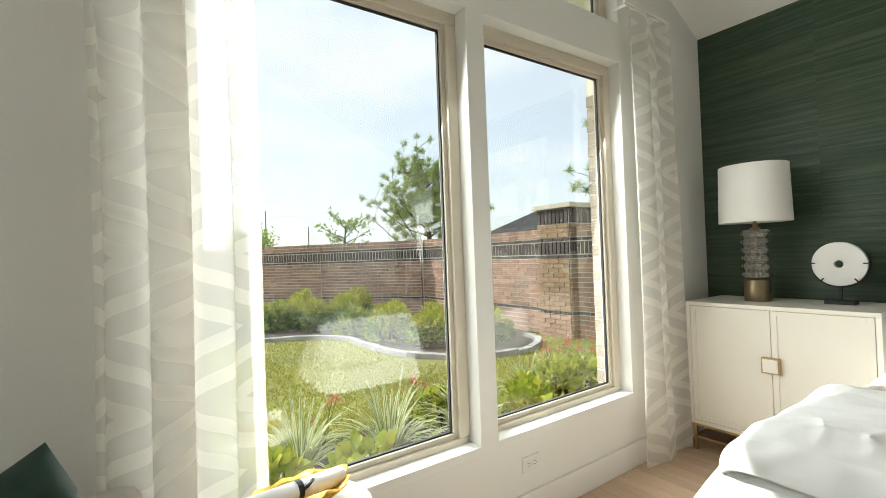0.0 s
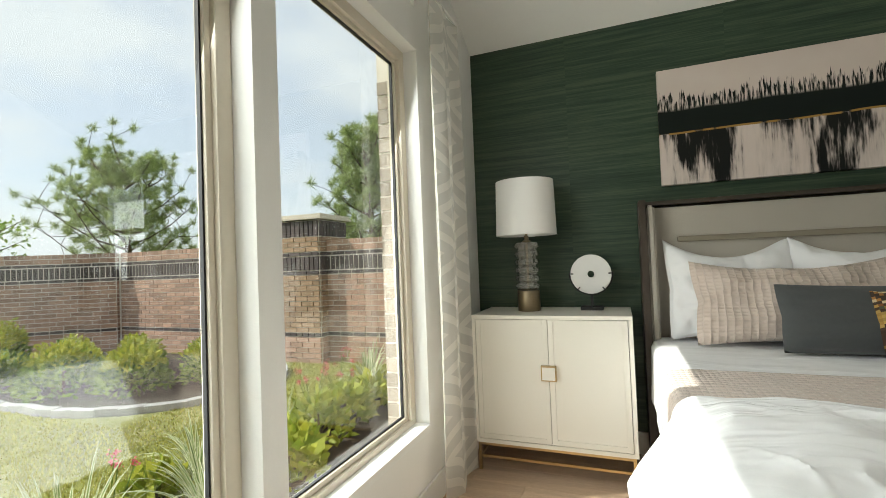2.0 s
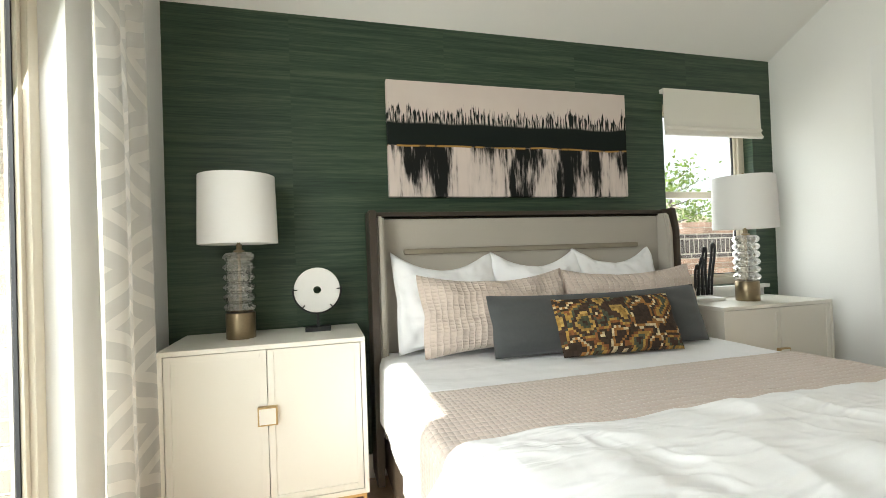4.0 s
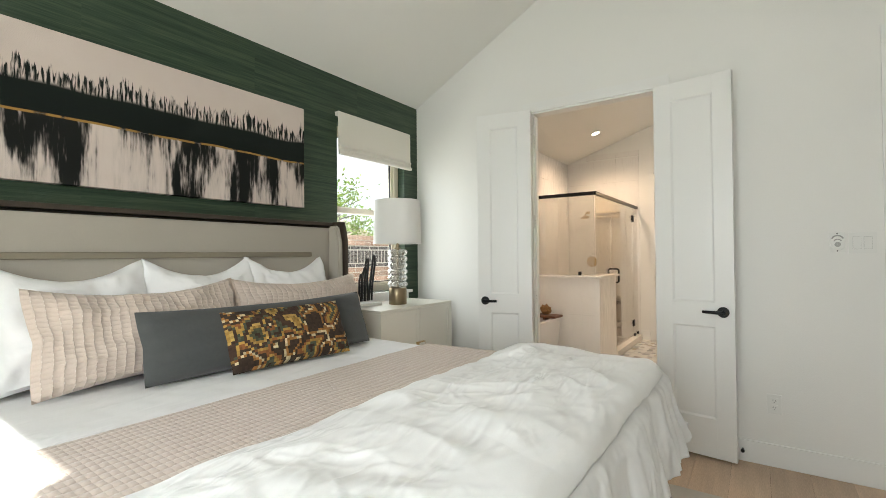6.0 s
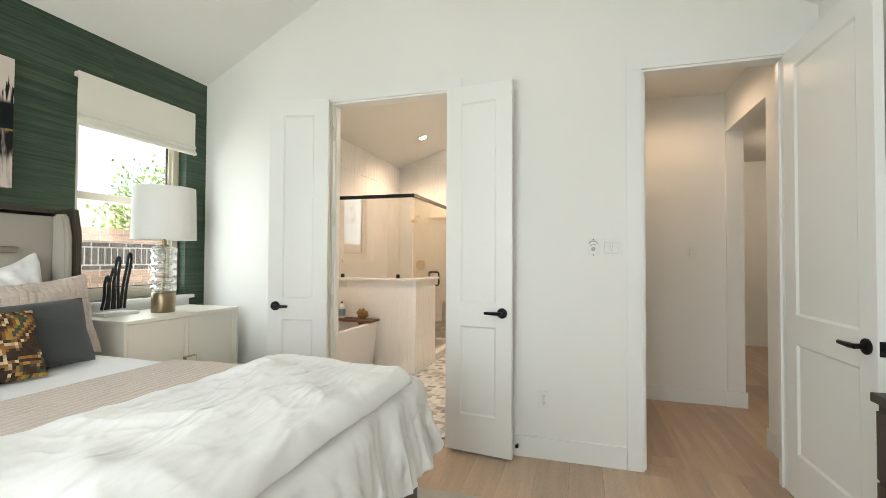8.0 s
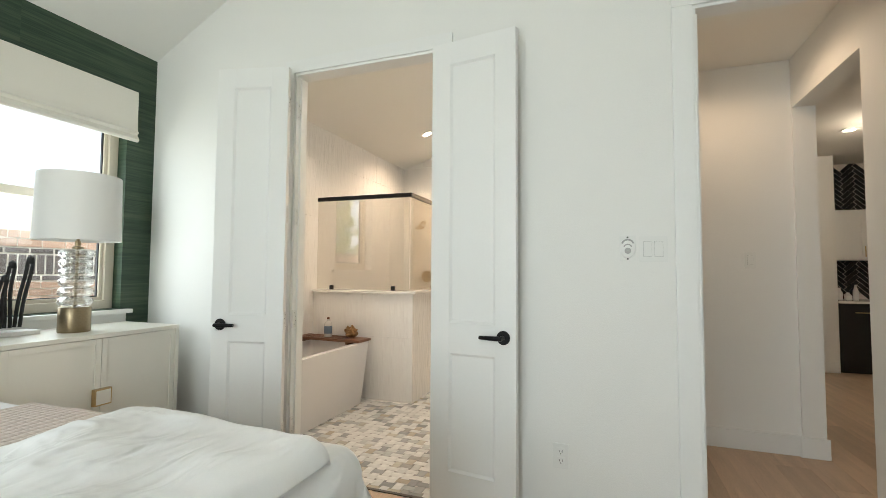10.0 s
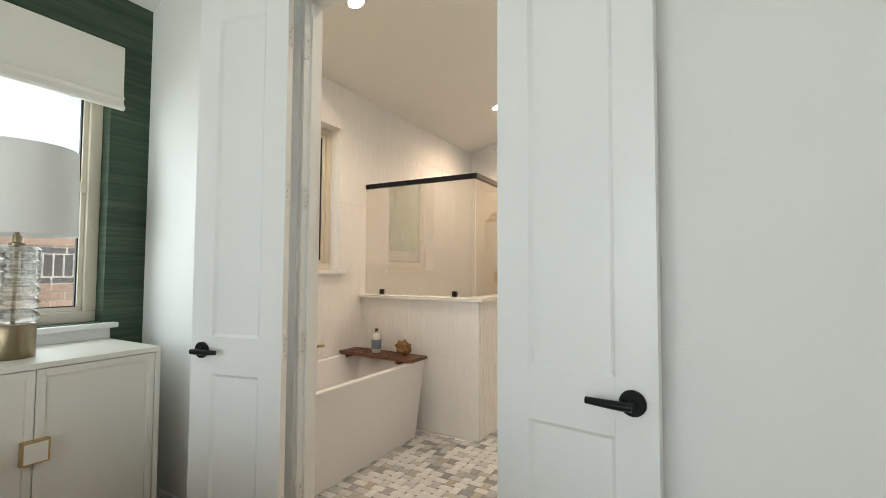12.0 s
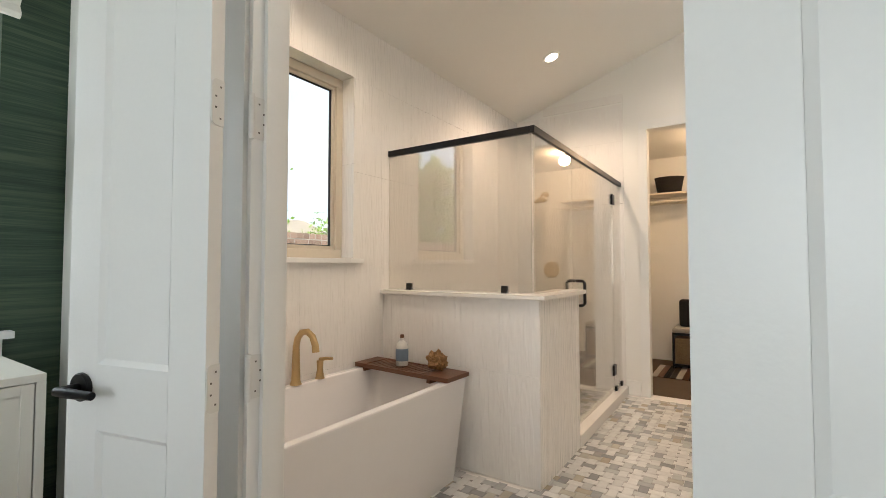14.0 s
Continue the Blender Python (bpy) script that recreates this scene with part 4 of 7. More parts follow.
def disc_stand(m):
    ob = thing("disc_ornament", m, "white stone disc on a black metal stand", "ornament")
    n, bm = 64, bmesh.new()
    R, r, t = 0.118, 0.020, 0.014
    prof = [(r, -t), (R - 0.003, -t), (R, -t + 0.003), (R, t - 0.003), (R - 0.003, t), (r, t)]
    rings = [[bm.verts.new((x, q * math.cos(2 * math.pi * i / n), 0.215 + q * math.sin(2 * math.pi * i / n))) for i in range(n)] for q, x in prof]
    for a, b in zip(rings, rings[1:] + rings[:1]):
        for i in range(n):
            bm.faces.new((a[i], a[(i + 1) % n], b[(i + 1) % n], b[i]))
    part("disc", bm, MARBLE, ob, "white stone disc", True)
    part("foot", boxes((-0.04, 0.04, -0.065, 0.065, 0, 0.022), bevel=0.002), MATTEBLACK, ob, "black foot")
    part("post", boxes((-0.007, 0.007, -0.007, 0.007, 0.022, 0.096)), MATTEBLACK, ob, "black post")
    part("cradle", tube([(0, 0.1235 * math.sin(radians(a)), 0.215 - 0.1235 * math.cos(radians(a))) for a in range(-95, 96, 10)], 0.005, 8), MATTEBLACK, ob, "black cradle", True)
    for a in (-92, -40, 40, 92):
        s, c = math.sin(radians(a)), math.cos(radians(a))
        part("prong", tube([(-0.02, 0.122 * s, 0.215 - 0.122 * c), (-0.02, 0.100 * s, 0.215 - 0.100 * c)], 0.0035, 6), MATTEBLACK, ob)
        part("prong", tube([(-0.02, 0.122 * s, 0.215 - 0.122 * c), (0.0, 0.1235 * s, 0.215 - 0.1235 * c)], 0.0035, 6), MATTEBLACK, ob)
    return ob


disc_stand(pose(3.41, 0.62, 0.905))


def figures():
    """Four slim black abstract upright forms, joined, on a pale slab."""
    bm = bmesh.new()
    for y, h, lean, ph in ((-0.085, 0.24, 0.03, 0.4), (-0.045, 0.29, 0.02, 1.6), (-0.005, 0.36, 0.0, 2.4), (0.035, 0.385, 0.035, 3.6)):
        for s in (-1, 1):
            pts = [(0.004 * s, y + s * 0.009 + lean * k + 0.010 * math.sin(ph + 5 * k) * k, 0.02 + (h - 0.055) * k) for k in [i / 10 for i in range(11)]]
            tube(pts, [0.009 - 0.002 * abs(0.5 - i / 10) for i in range(11)], 8, bm)
        t = y + lean + 0.010 * math.sin(ph + 5)
        lathe([(0.003, 0), (0.012, 0.006), (0.016, 0.02), (0.013, 0.034), (0.003, 0.042)], 12, bm, (0, t, h - 0.048), True)
    return solid("sculpture", bm, MATTEBLACK, "black abstract sculpture of slim upright forms", "sculpture", True, at=pose(3.44, -1.945, 0.9235, 0, 0, 180))


figures()
solid("slab", boxes((3.38, 3.50, -2.05, -1.82, 0.906, 0.926), bevel=0.003), MARBLE, "pale stone slab under the black sculpture", "slab")


# ---- painting ----
def painting_material():
    m = bpy.data.materials.new("abstract_canvas")
    m.use_nodes = True
    nt, link = m.node_tree, m.node_tree.links.new
    b = nt.nodes["Principled BSDF"]
    b.inputs["Roughness"].default_value = 0.75
    b.inputs["Specular IOR Level"].default_value = 0.15
    N = nt.nodes.new
    co, sep = N("ShaderNodeTexCoord"), N("ShaderNodeSeparateXYZ")
    link(co.outputs["Object"], sep.inputs[0])
    y, z = sep.outputs[1], sep.outputs[2]

    def math_(op, a, c=None, d=None):
        n = N("ShaderNodeMath"); n.operation = op
        for i, v in enumerate((a, c, d)):
            if v is None: continue
            if isinstance(v, (int, float)): n.inputs[i].default_value = v
            else: link(v, n.inputs[i])
        return n.outputs[0]

    def noise_(sy, sz, scale, det=3, seed=0.0, rough=0.5):
        c = N("ShaderNodeCombineXYZ")
        link(math_("MULTIPLY", y, sy), c.inputs[1]); link(math_("MULTIPLY", z, sz), c.inputs[2]); c.inputs[0].default_value = seed
        n = N("ShaderNodeTexNoise")
        n.inputs["Scale"].default_value, n.inputs["Detail"].default_value, n.inputs["Roughness"].default_value = scale, det, rough
        link(c.outputs[0], n.inputs["Vector"])
        return n.outputs[0]

    def step(v, lo, hi):
        n = N("ShaderNodeMapRange"); n.interpolation_type = "SMOOTHSTEP"
        n.inputs["From Min"].default_value, n.inputs["From Max"].default_value = lo, hi
        link(v, n.inputs["Value"])
        return n.outputs[0]

    def mix(f, a, c):
        n = N("ShaderNodeMixRGB")
        link(f, n.inputs[0])
        for i, v in ((1, a), (2, c)):
            if isinstance(v, tuple): n.inputs[i].default_value = (*v, 1)
            else: link(v, n.inputs[i])
        return n.outputs[0]

    # heights from the canvas middle: gold line at -0.07, dark band up to about 0.16
    gold = math_("MULTIPLY_ADD", noise_(2, 0, 1.0, 2, 3.0), 0.035, -0.058)
    rel = math_("SUBTRACT", z, gold)
    jag = math_("MULTIPLY", math_("POWER", noise_(46, 2.0, 1.0, 3, 7.0, 0.7), 1.5), 0.26)
    edge = math_("ADD", math_("MULTIPLY_ADD", noise_(3, 0, 1.0, 1, 5.0), 0.05, 0.095), jag)
    below_top = step(math_("SUBTRACT", edge, rel), -0.004, 0.006)
    fray = step(noise_(70, 9, 1.0, 3, 2.0), 0.40, 0.56)
    deep = step(math_("SUBTRACT", math_("MULTIPLY_ADD", noise_(3, 0, 1.0, 1, 5.0), 0.05, 0.125), rel), -0.005, 0.02)
    band = math_("MULTIPLY", below_top, math_("MAXIMUM", deep, fray))
    above = step(rel, -0.002, 0.002)
    dark_up = math_("MULTIPLY", band, above)
    # drips under the line: wide dark streaks that fade downwards unevenly
    streak = noise_(6.5, 1.6, 1.0, 4, 11.0, 0.62)
    fine = noise_(42, 3.6, 1.0, 4, 13.0, 0.7)
    reach = math_("MULTIPLY_ADD", rel, 0.28, math_("MULTIPLY_ADD", fine, 0.36, math_("MULTIPLY", streak, 1.15)))
    drips = math_("MULTIPLY", step(reach, 0.655, 0.80), math_("SUBTRACT", 1.0, above))
    wash = math_("MULTIPLY", step(math_("MULTIPLY_ADD", fine, 0.5, streak), 0.58, 1.0), math_("MULTIPLY", 0.55, math_("SUBTRACT", 1.0, above)))
    cream = mix(noise_(5, 5, 1.0, 4, 17.0), (0.62, 0.52, 0.47), (0.70, 0.62, 0.57))
    col = mix(wash, cream, (0.10, 0.085, 0.08))
    col = mix(drips, col, (0.012, 0.013, 0.012))
    col = mix(dark_up, col, (0.010, 0.014, 0.012))
    line = math_("MULTIPLY", step(math_("SUBTRACT", 0.0055, math_("ABSOLUTE", rel)), -0.002, 0.002), step(noise_(12, 4, 1.0, 3, 23.0), 0.38, 0.5))
    col = mix(line, col, (0.36, 0.21, 0.055))
    link(col, b.inputs["Base Color"])
    bp = N("ShaderNodeBump")
    bp.inputs["Strength"].default_value, bp.inputs["Distance"].default_value = 0.3, 0.006
    link(noise_(300, 300, 1.0, 3), bp.inputs["Height"]); link(bp.outputs[0], b.inputs["Normal"])
    return m


pic = thing("painting", pose(3.57, -0.6225, 1.982), "wide abstract canvas, black band and drips on cream", "painting")
part("canvas", boxes((-0.022, 0.027, -0.8175, 0.8175, -0.3475, 0.3475), bevel=0.003), painting_material(), pic)

# ---- roman shade ----
rs = thing("roman_shade", pose(EAST, -2.20, 2.405), "white linen roman shade, drawn half up", "window shade")
part("headrail", boxes((-0.04, -0.002, -0.43, 0.43, -0.03, -0.001)), ROMAN, rs)


def shade_cloth():
    bm = bmesh.new()
    prof = [(-0.043, 0.0), (-0.046, -0.06), (-0.045, -0.20), (-0.047, -0.255), (-0.060, -0.272), (-0.050, -0.282), (-0.047, -0.29), (-0.066, -0.320), (-0.060, -0.333), (-0.045, -0.335), (-0.041, -0.25), (-0.041, 0.0)]
    n = 24
    rows = [[bm.verts.new((x + 0.0025 * wob(y * 3, z * 4, 1.0), y, z + 0.002 * wob(y, 0, 2, 4))) for y in [-0.435 + 0.87 * i / n for i in range(n + 1)]] for x, z in prof]
    for a, b in zip(rows, rows[1:] + rows[:1]):
        for i in range(n):
            bm.faces.new((a[i], a[i + 1], b[i + 1], b[i]))
    bm.faces.new([r[0] for r in rows]); bm.faces.new([r[-1] for r in rows][::-1])
    part("cloth", bm, ROMAN, rs, "", True)


shade_cloth()


# ---- bed ----
BY0, BY1, BXF = -1.58, 0.29, 1.31       # mattress sides and foot
bed = thing("bed", pose(0, 0, 0), "king bed with wingback linen headboard and dark wood frame", "bed")


def headboard():
    h = part("headboard", boxes((3.47, 3.545, -1.6, 0.27, 0.30, 1.495), bevel=0.012), LINEN, bed, "oatmeal linen headboard with a pleat line", True)
    # raised taupe strip, coloured dark for the shade in the groove
    part("pleat", boxes((3.440, 3.474, -1.42, 0.14, 1.290, 1.322), bevel=0.013), SHADED_LINEN, h, "taupe stitched channel, groove shade in its colour", True)
    for y0, y1, yi0, yi1 in ((0.300, 0.340, 0.255, 0.2995), (-1.664, -1.630, -1.6295, -1.588)):
        bm = bmesh.new()
        for a, b in ((y0, y1),):
            v = [bm.verts.new(p) for y in (a, b) for p in ((3.335, y, 0.06), (3.565, y, 0.06), (3.565, y, 1.538), (3.375, y, 1.538), (3.345, y, 1.40))]
            bm.faces.new(v[:5]); bm.faces.new(v[5:][::-1])
            for i in range(5):
                bm.faces.new((v[i], v[(i + 1) % 5], v[5 + (i + 1) % 5], v[5 + i]))
        bmesh.ops.bevel(bm, geom=list(bm.edges), offset=0.004, segments=2, affect="EDGES")
        part("wing", bm, WALNUT, h, "dark wood wing")
        bm = bmesh.new()
        v = [bm.verts.new(p) for y in (yi0, yi1) for p in ((3.350, y, 0.30), (3.475, y, 0.30), (3.475, y, 1.508), (3.392, y, 1.508), (3.360, y, 1.39))]
        bm.faces.new(v[:5]); bm.faces.new(v[5:][::-1])
        for i in range(5):
            bm.faces.new((v[i], v[(i + 1) % 5], v[5 + (i + 1) % 5], v[5 + i]))
        bmesh.ops.bevel(bm, geom=list(bm.edges), offset=0.012, segments=3, affect="EDGES")
        part("wing_pad", bm, LINEN, h, "linen wing pad", True)
    part("cap", boxes((3.46, 3.565, -1.6295, 0.2995, 1.510, 1.535), bevel=0.004), WALNUT, h, "dark wood top strip")
    part("back", boxes((3.546, 3.566, -1.6295, 0.2995, 0.06, 1.509)), WALNUT, h)


headboard()
for y0, y1 in ((0.252, 0.282), (-1.65, -1.62)):
    part("side_rail", boxes((1.34, 3.45, y0, y1, 0.10, 0.33), bevel=0.004), WALNUT, bed, "dark wood side rail")
part("foot_rail", boxes((1.31, 1.339, -1.65, 0.282, 0.06, 0.33), bevel=0.004), WALNUT, bed, "dark wood foot rail")
for x in (1.35, 3.30):
    for y in (0.19, -1.61):
        part("leg", boxes((x, x + 0.05, y, y + 0.05, 0.012, 0.10)), WALNUT, bed, "dark wood leg")


def rounded_slab(x0, x1, y0, y1, z0, z1, r, n=6):
    bm = bmesh.new()
    box(bm, x0, x1, y0, y1, z0, z1)
    bmesh.ops.bevel(bm, geom=list(bm.edges), offset=r, segments=n, profile=0.5, affect="EDGES")
    return bm


part("mattress", rounded_slab(1.35, 3.455, -1.60, 0.245, 0.331, 0.735, 0.05), SHEET, bed, "white mattress", True)


def drape(name, parent, material, rx0, rx1, ry0, ry1, top, lens, label, r=0.06, flare=0.05, gather=0.0, freq=26, nu=90, nv=130, wrinkle=0.012, thick=0.012, seed=0, solidify=True, bulge=0.0, wscale=4.0, puff=None):
    """Cloth laid on the rectangle rx0..rx1 by ry0..ry1 at height top and hanging lens = (foot, head, right, left) over its edges."""
    lf, lh, l0, l1 = lens
    U0, U1, V0, V1 = rx0 - lf, rx1 + lh, ry0 - l0, ry1 + l1

    def place(u, v):
        x, y = U0 + (U1 - U0) * u, V0 + (V1 - V0) * v
        dx, dy = max(rx0 - x, 0) if lf else 0, max(ry0 - y, 0) + max(y - ry1, 0)
        hx = max(x - rx1, 0)
        cx, cy = min(max(x, rx0), rx1), min(max(y, ry0), ry1)
        sx, sy = (-1 if x < rx0 else 1), (-1 if y < ry0 else 1)
        d = (max(dx, hx) ** 3 + dy ** 3) ** (1 / 3)
        lump = wrinkle * (wob(x, y, 0.3, wscale, seed) + 0.7 * max(0.0, 0.22 - abs(wob(x * 0.6 - y * 0.9, x * 1.3 + y * 0.5, 0.9, wscale * 1.9, seed + 4))) * 4 * max(0.0, wob(x, y, 4.0, 1.7, seed) + 0.15) + 0.6 * wob(x, y, 0.7, wscale * 2.4, seed + 1) + 0.9 * (0.5 - abs(wob(x * 0.7 + y, y * 1.6 - x, 0.2, wscale * 1.2, seed + 2))))
        mask = max(0.0, wob(x, y, 6.0, 2.1, seed) + 0.12)
        crisp = min(1.0, max(0.0, (min(x - U0, U1 - x, y - V0, V1 - y) - 0.10) / 0.12)) * (1.0 if d <= 0 else 0.3)
        lump += wrinkle * 0.7 * mask * crisp * (max(0.0, 0.16 - abs(wob(x * 0.55 + y * 0.5, y * 1.5 - x * 0.8, 1.3, 6.5, seed + 6))) / 0.16 + 0.7 * max(0.0, 0.14 - abs(wob(x * 0.8 - y * 0.4, y * 0.9 + x, 2.3, 11.0, seed + 8))) / 0.14)
        inner = min((x - rx0 if lf else 9), rx1 - x if lh else 9, y - ry0, ry1 - y)
        lump *= 0.35 + 0.65 * min(1.0, max(0.0, (min(x - U0, U1 - x, y - V0, V1 - y) - 0.04) / 0.16))
        z = top + lump + bulge * (1 - math.exp(-max(inner, 0) / 0.09)) - bulge
        if d <= 0:
            return (x, y, z)
        q = r * math.pi / 2
        if d < q:
            out, drop = r * math.sin(d / r), r * (1 - math.cos(d / r))
        else:
            lean = puff if puff and y > ry1 and dy > dx else flare
            out, drop = r + lean * (d - q), r + (d - q) * (1 - 0.25 * lean)
        if lf and d > q:
            drop *= 1 - 0.32 * min(1, dx / lf) ** 2 * min(1, dy / max(l0 if y < ry0 else l1, 0.01)) ** 2
        tt = max(dx, hx) + dy + 1e-6
        wx, wy = max(dx, hx) / tt, dy / tt
        nrm = math.hypot(wx, wy)
        wx, wy = wx / nrm, wy / nrm
        along = (y if max(dx, hx) > dy else x)
        k = min(1, max(0, d - 0.03) / 0.25)
        slant = along + 0.10 * d * math.sin(along * 2.3)
        out += gather * k * (1.9 * wob(slant, d * 0.25, 0.0, freq * 0.16, seed) + 1.5 * (0.3 - abs(wob(slant, d * 0.2, 0.5, freq * 0.34, seed + 5))) + 0.5 * math.sin(freq * 0.6 * slant + 5 * wob(slant, 0, d * 0.4, 2.0, seed)))
        return (cx + sx * wx * out + lump * 0.4 * wx, cy + sy * wy * out, z - drop)

    bm = bmesh.new()
    grid_mesh(bm, nu, nv, place, lambda u, v: ((U0 + (U1 - U0) * u), (V0 + (V1 - V0) * v)))
    ob = part(name, bm, material, parent, label, True)
    if solidify:
        md = ob.modifiers.new("thickness", "SOLIDIFY")
        md.thickness, md.offset = thick, -1
    return ob


def loose(ob, label, category):
    ob.parent = None
    return tagged(ob, label, category)


loose(drape("flat_sheet", None, SHEET, 2.30, 3.43, -1.59, 0.262, 0.745, (0, 0, 0.34, 0.34), "", r=0.05, flare=0.03, gather=0.006, wrinkle=0.004, thick=0.004, seed=3), "white cotton sheet tucked over the bed", "sheet")
loose(drape("quilt", None, QUILT, 1.55, 2.60, -1.60, 0.268, 0.758, (0, 0, 0.36, 0.40), "", r=0.055, flare=0.03, gather=0.006, wrinkle=0.005, thick=0.008, seed=5), "beige quilted coverlet laid across the bed", "blanket")
duvet = tagged(new("duvet"), "thick white duvet folded over the foot of the bed", "duvet")
drape("lower_fold", duvet, DUVET, 1.335, 1.90, -1.575, 0.278, 0.784, (0.375, 0, 0.27, 0.44), "", r=0.085, flare=0.20, gather=0.020, freq=50, nu=110, nv=300, wrinkle=0.012, thick=0.015, seed=7, puff=0.46)
drape("upper_fold", duvet, DUVET, 1.345, 1.92, -1.46, 0.262, 0.862, (0.10, 0.10, 0.20, 0.34), "", r=0.075, flare=0.10, gather=0.012, freq=16, nu=170, nv=290, wrinkle=0.021, thick=0.05, seed=9, bulge=0.02, wscale=3.2, puff=0.5)


# ---- pillows ----
def kilim_material():
    """Woven squares in brown, ochre, green and rust, in stepped shapes."""
    m = bpy.data.materials.new("kilim")
    m.use_nodes = True
    nt, link, N = m.node_tree, m.node_tree.links.new, m.node_tree.nodes.new
    b = nt.nodes["Principled BSDF"]
    b.inputs["Roughness"].default_value = 0.95
    co, sn = N("ShaderNodeTexCoord"), N("ShaderNodeVectorMath")
    sn.operation = "SNAP"
    sn.inputs[1].default_value = (0.0125, 0.0125, 1)
    link(co.outputs["UV"], sn.inputs[0])
    wv = N("ShaderNodeTexNoise")
    wv.inputs["Scale"].default_value, wv.inputs["Detail"].default_value = 9.0, 0.5
    link(sn.outputs[0], wv.inputs["Vector"])
    vo = N("ShaderNodeTexVoronoi")
    vo.inputs["Scale"].default_value = 5.2
    link(sn.outputs[0], vo.inputs["Vector"])
    ad = N("ShaderNodeMath"); ad.operation = "MULTIPLY_ADD"; ad.inputs[1].default_value = 0.62
    link(vo.outputs["Distance"], ad.inputs[0]); link(wv.outputs[0], ad.inputs[2])
    ramp = N("ShaderNodeValToRGB")
    ramp.color_ramp.interpolation = "CONSTANT"
    els = ramp.color_ramp.elements
    els[0].position, els[0].color = 0.0, (0.040, 0.022, 0.014, 1)
    els[1].position, els[1].color = 0.46, (0.060, 0.062, 0.034, 1)
    for p, c in ((0.54, (0.32, 0.19, 0.045, 1)), (0.60, (0.46, 0.30, 0.085, 1)), (0.635, (0.050, 0.026, 0.016, 1)), (0.72, (0.070, 0.078, 0.050, 1)), (0.755, (0.40, 0.24, 0.055, 1)), (0.80, (0.22, 0.085, 0.025, 1)), (0.84, (0.045, 0.028, 0.016, 1)), (0.90, (0.60, 0.50, 0.30, 1)), (0.93, (0.30, 0.14, 0.035, 1)), (0.97, (0.04, 0.024, 0.015, 1))):
        els.new(p).color = c
    link(ad.outputs[0], ramp.inputs[0])
    wn = N("ShaderNodeTexWhiteNoise")
    link(sn.outputs[0], wn.inputs["Vector"])
    hv = N("ShaderNodeHueSaturation")
    mr = N("ShaderNodeMapRange")
    mr.inputs["To Min"].default_value, mr.inputs["To Max"].default_value = 0.7, 1.25
    link(wn.outputs[0], mr.inputs["Value"]); link(mr.outputs[0], hv.inputs["Value"]); link(ramp.outputs[0], hv.inputs["Color"])
    link(hv.outputs[0], b.inputs["Base Color"])
    nz, bp = N("ShaderNodeTexNoise"), N("ShaderNodeBump")
    nz.inputs["Scale"].default_value = 700
    bp.inputs["Strength"].default_value, bp.inputs["Distance"].default_value = 0.5, 0.003
    link(co.outputs["UV"], nz.inputs["Vector"]); link(nz.outputs[0], bp.inputs["Height"]); link(bp.outputs[0], b.inputs["Normal"])
    return m


KILIM = kilim_material()


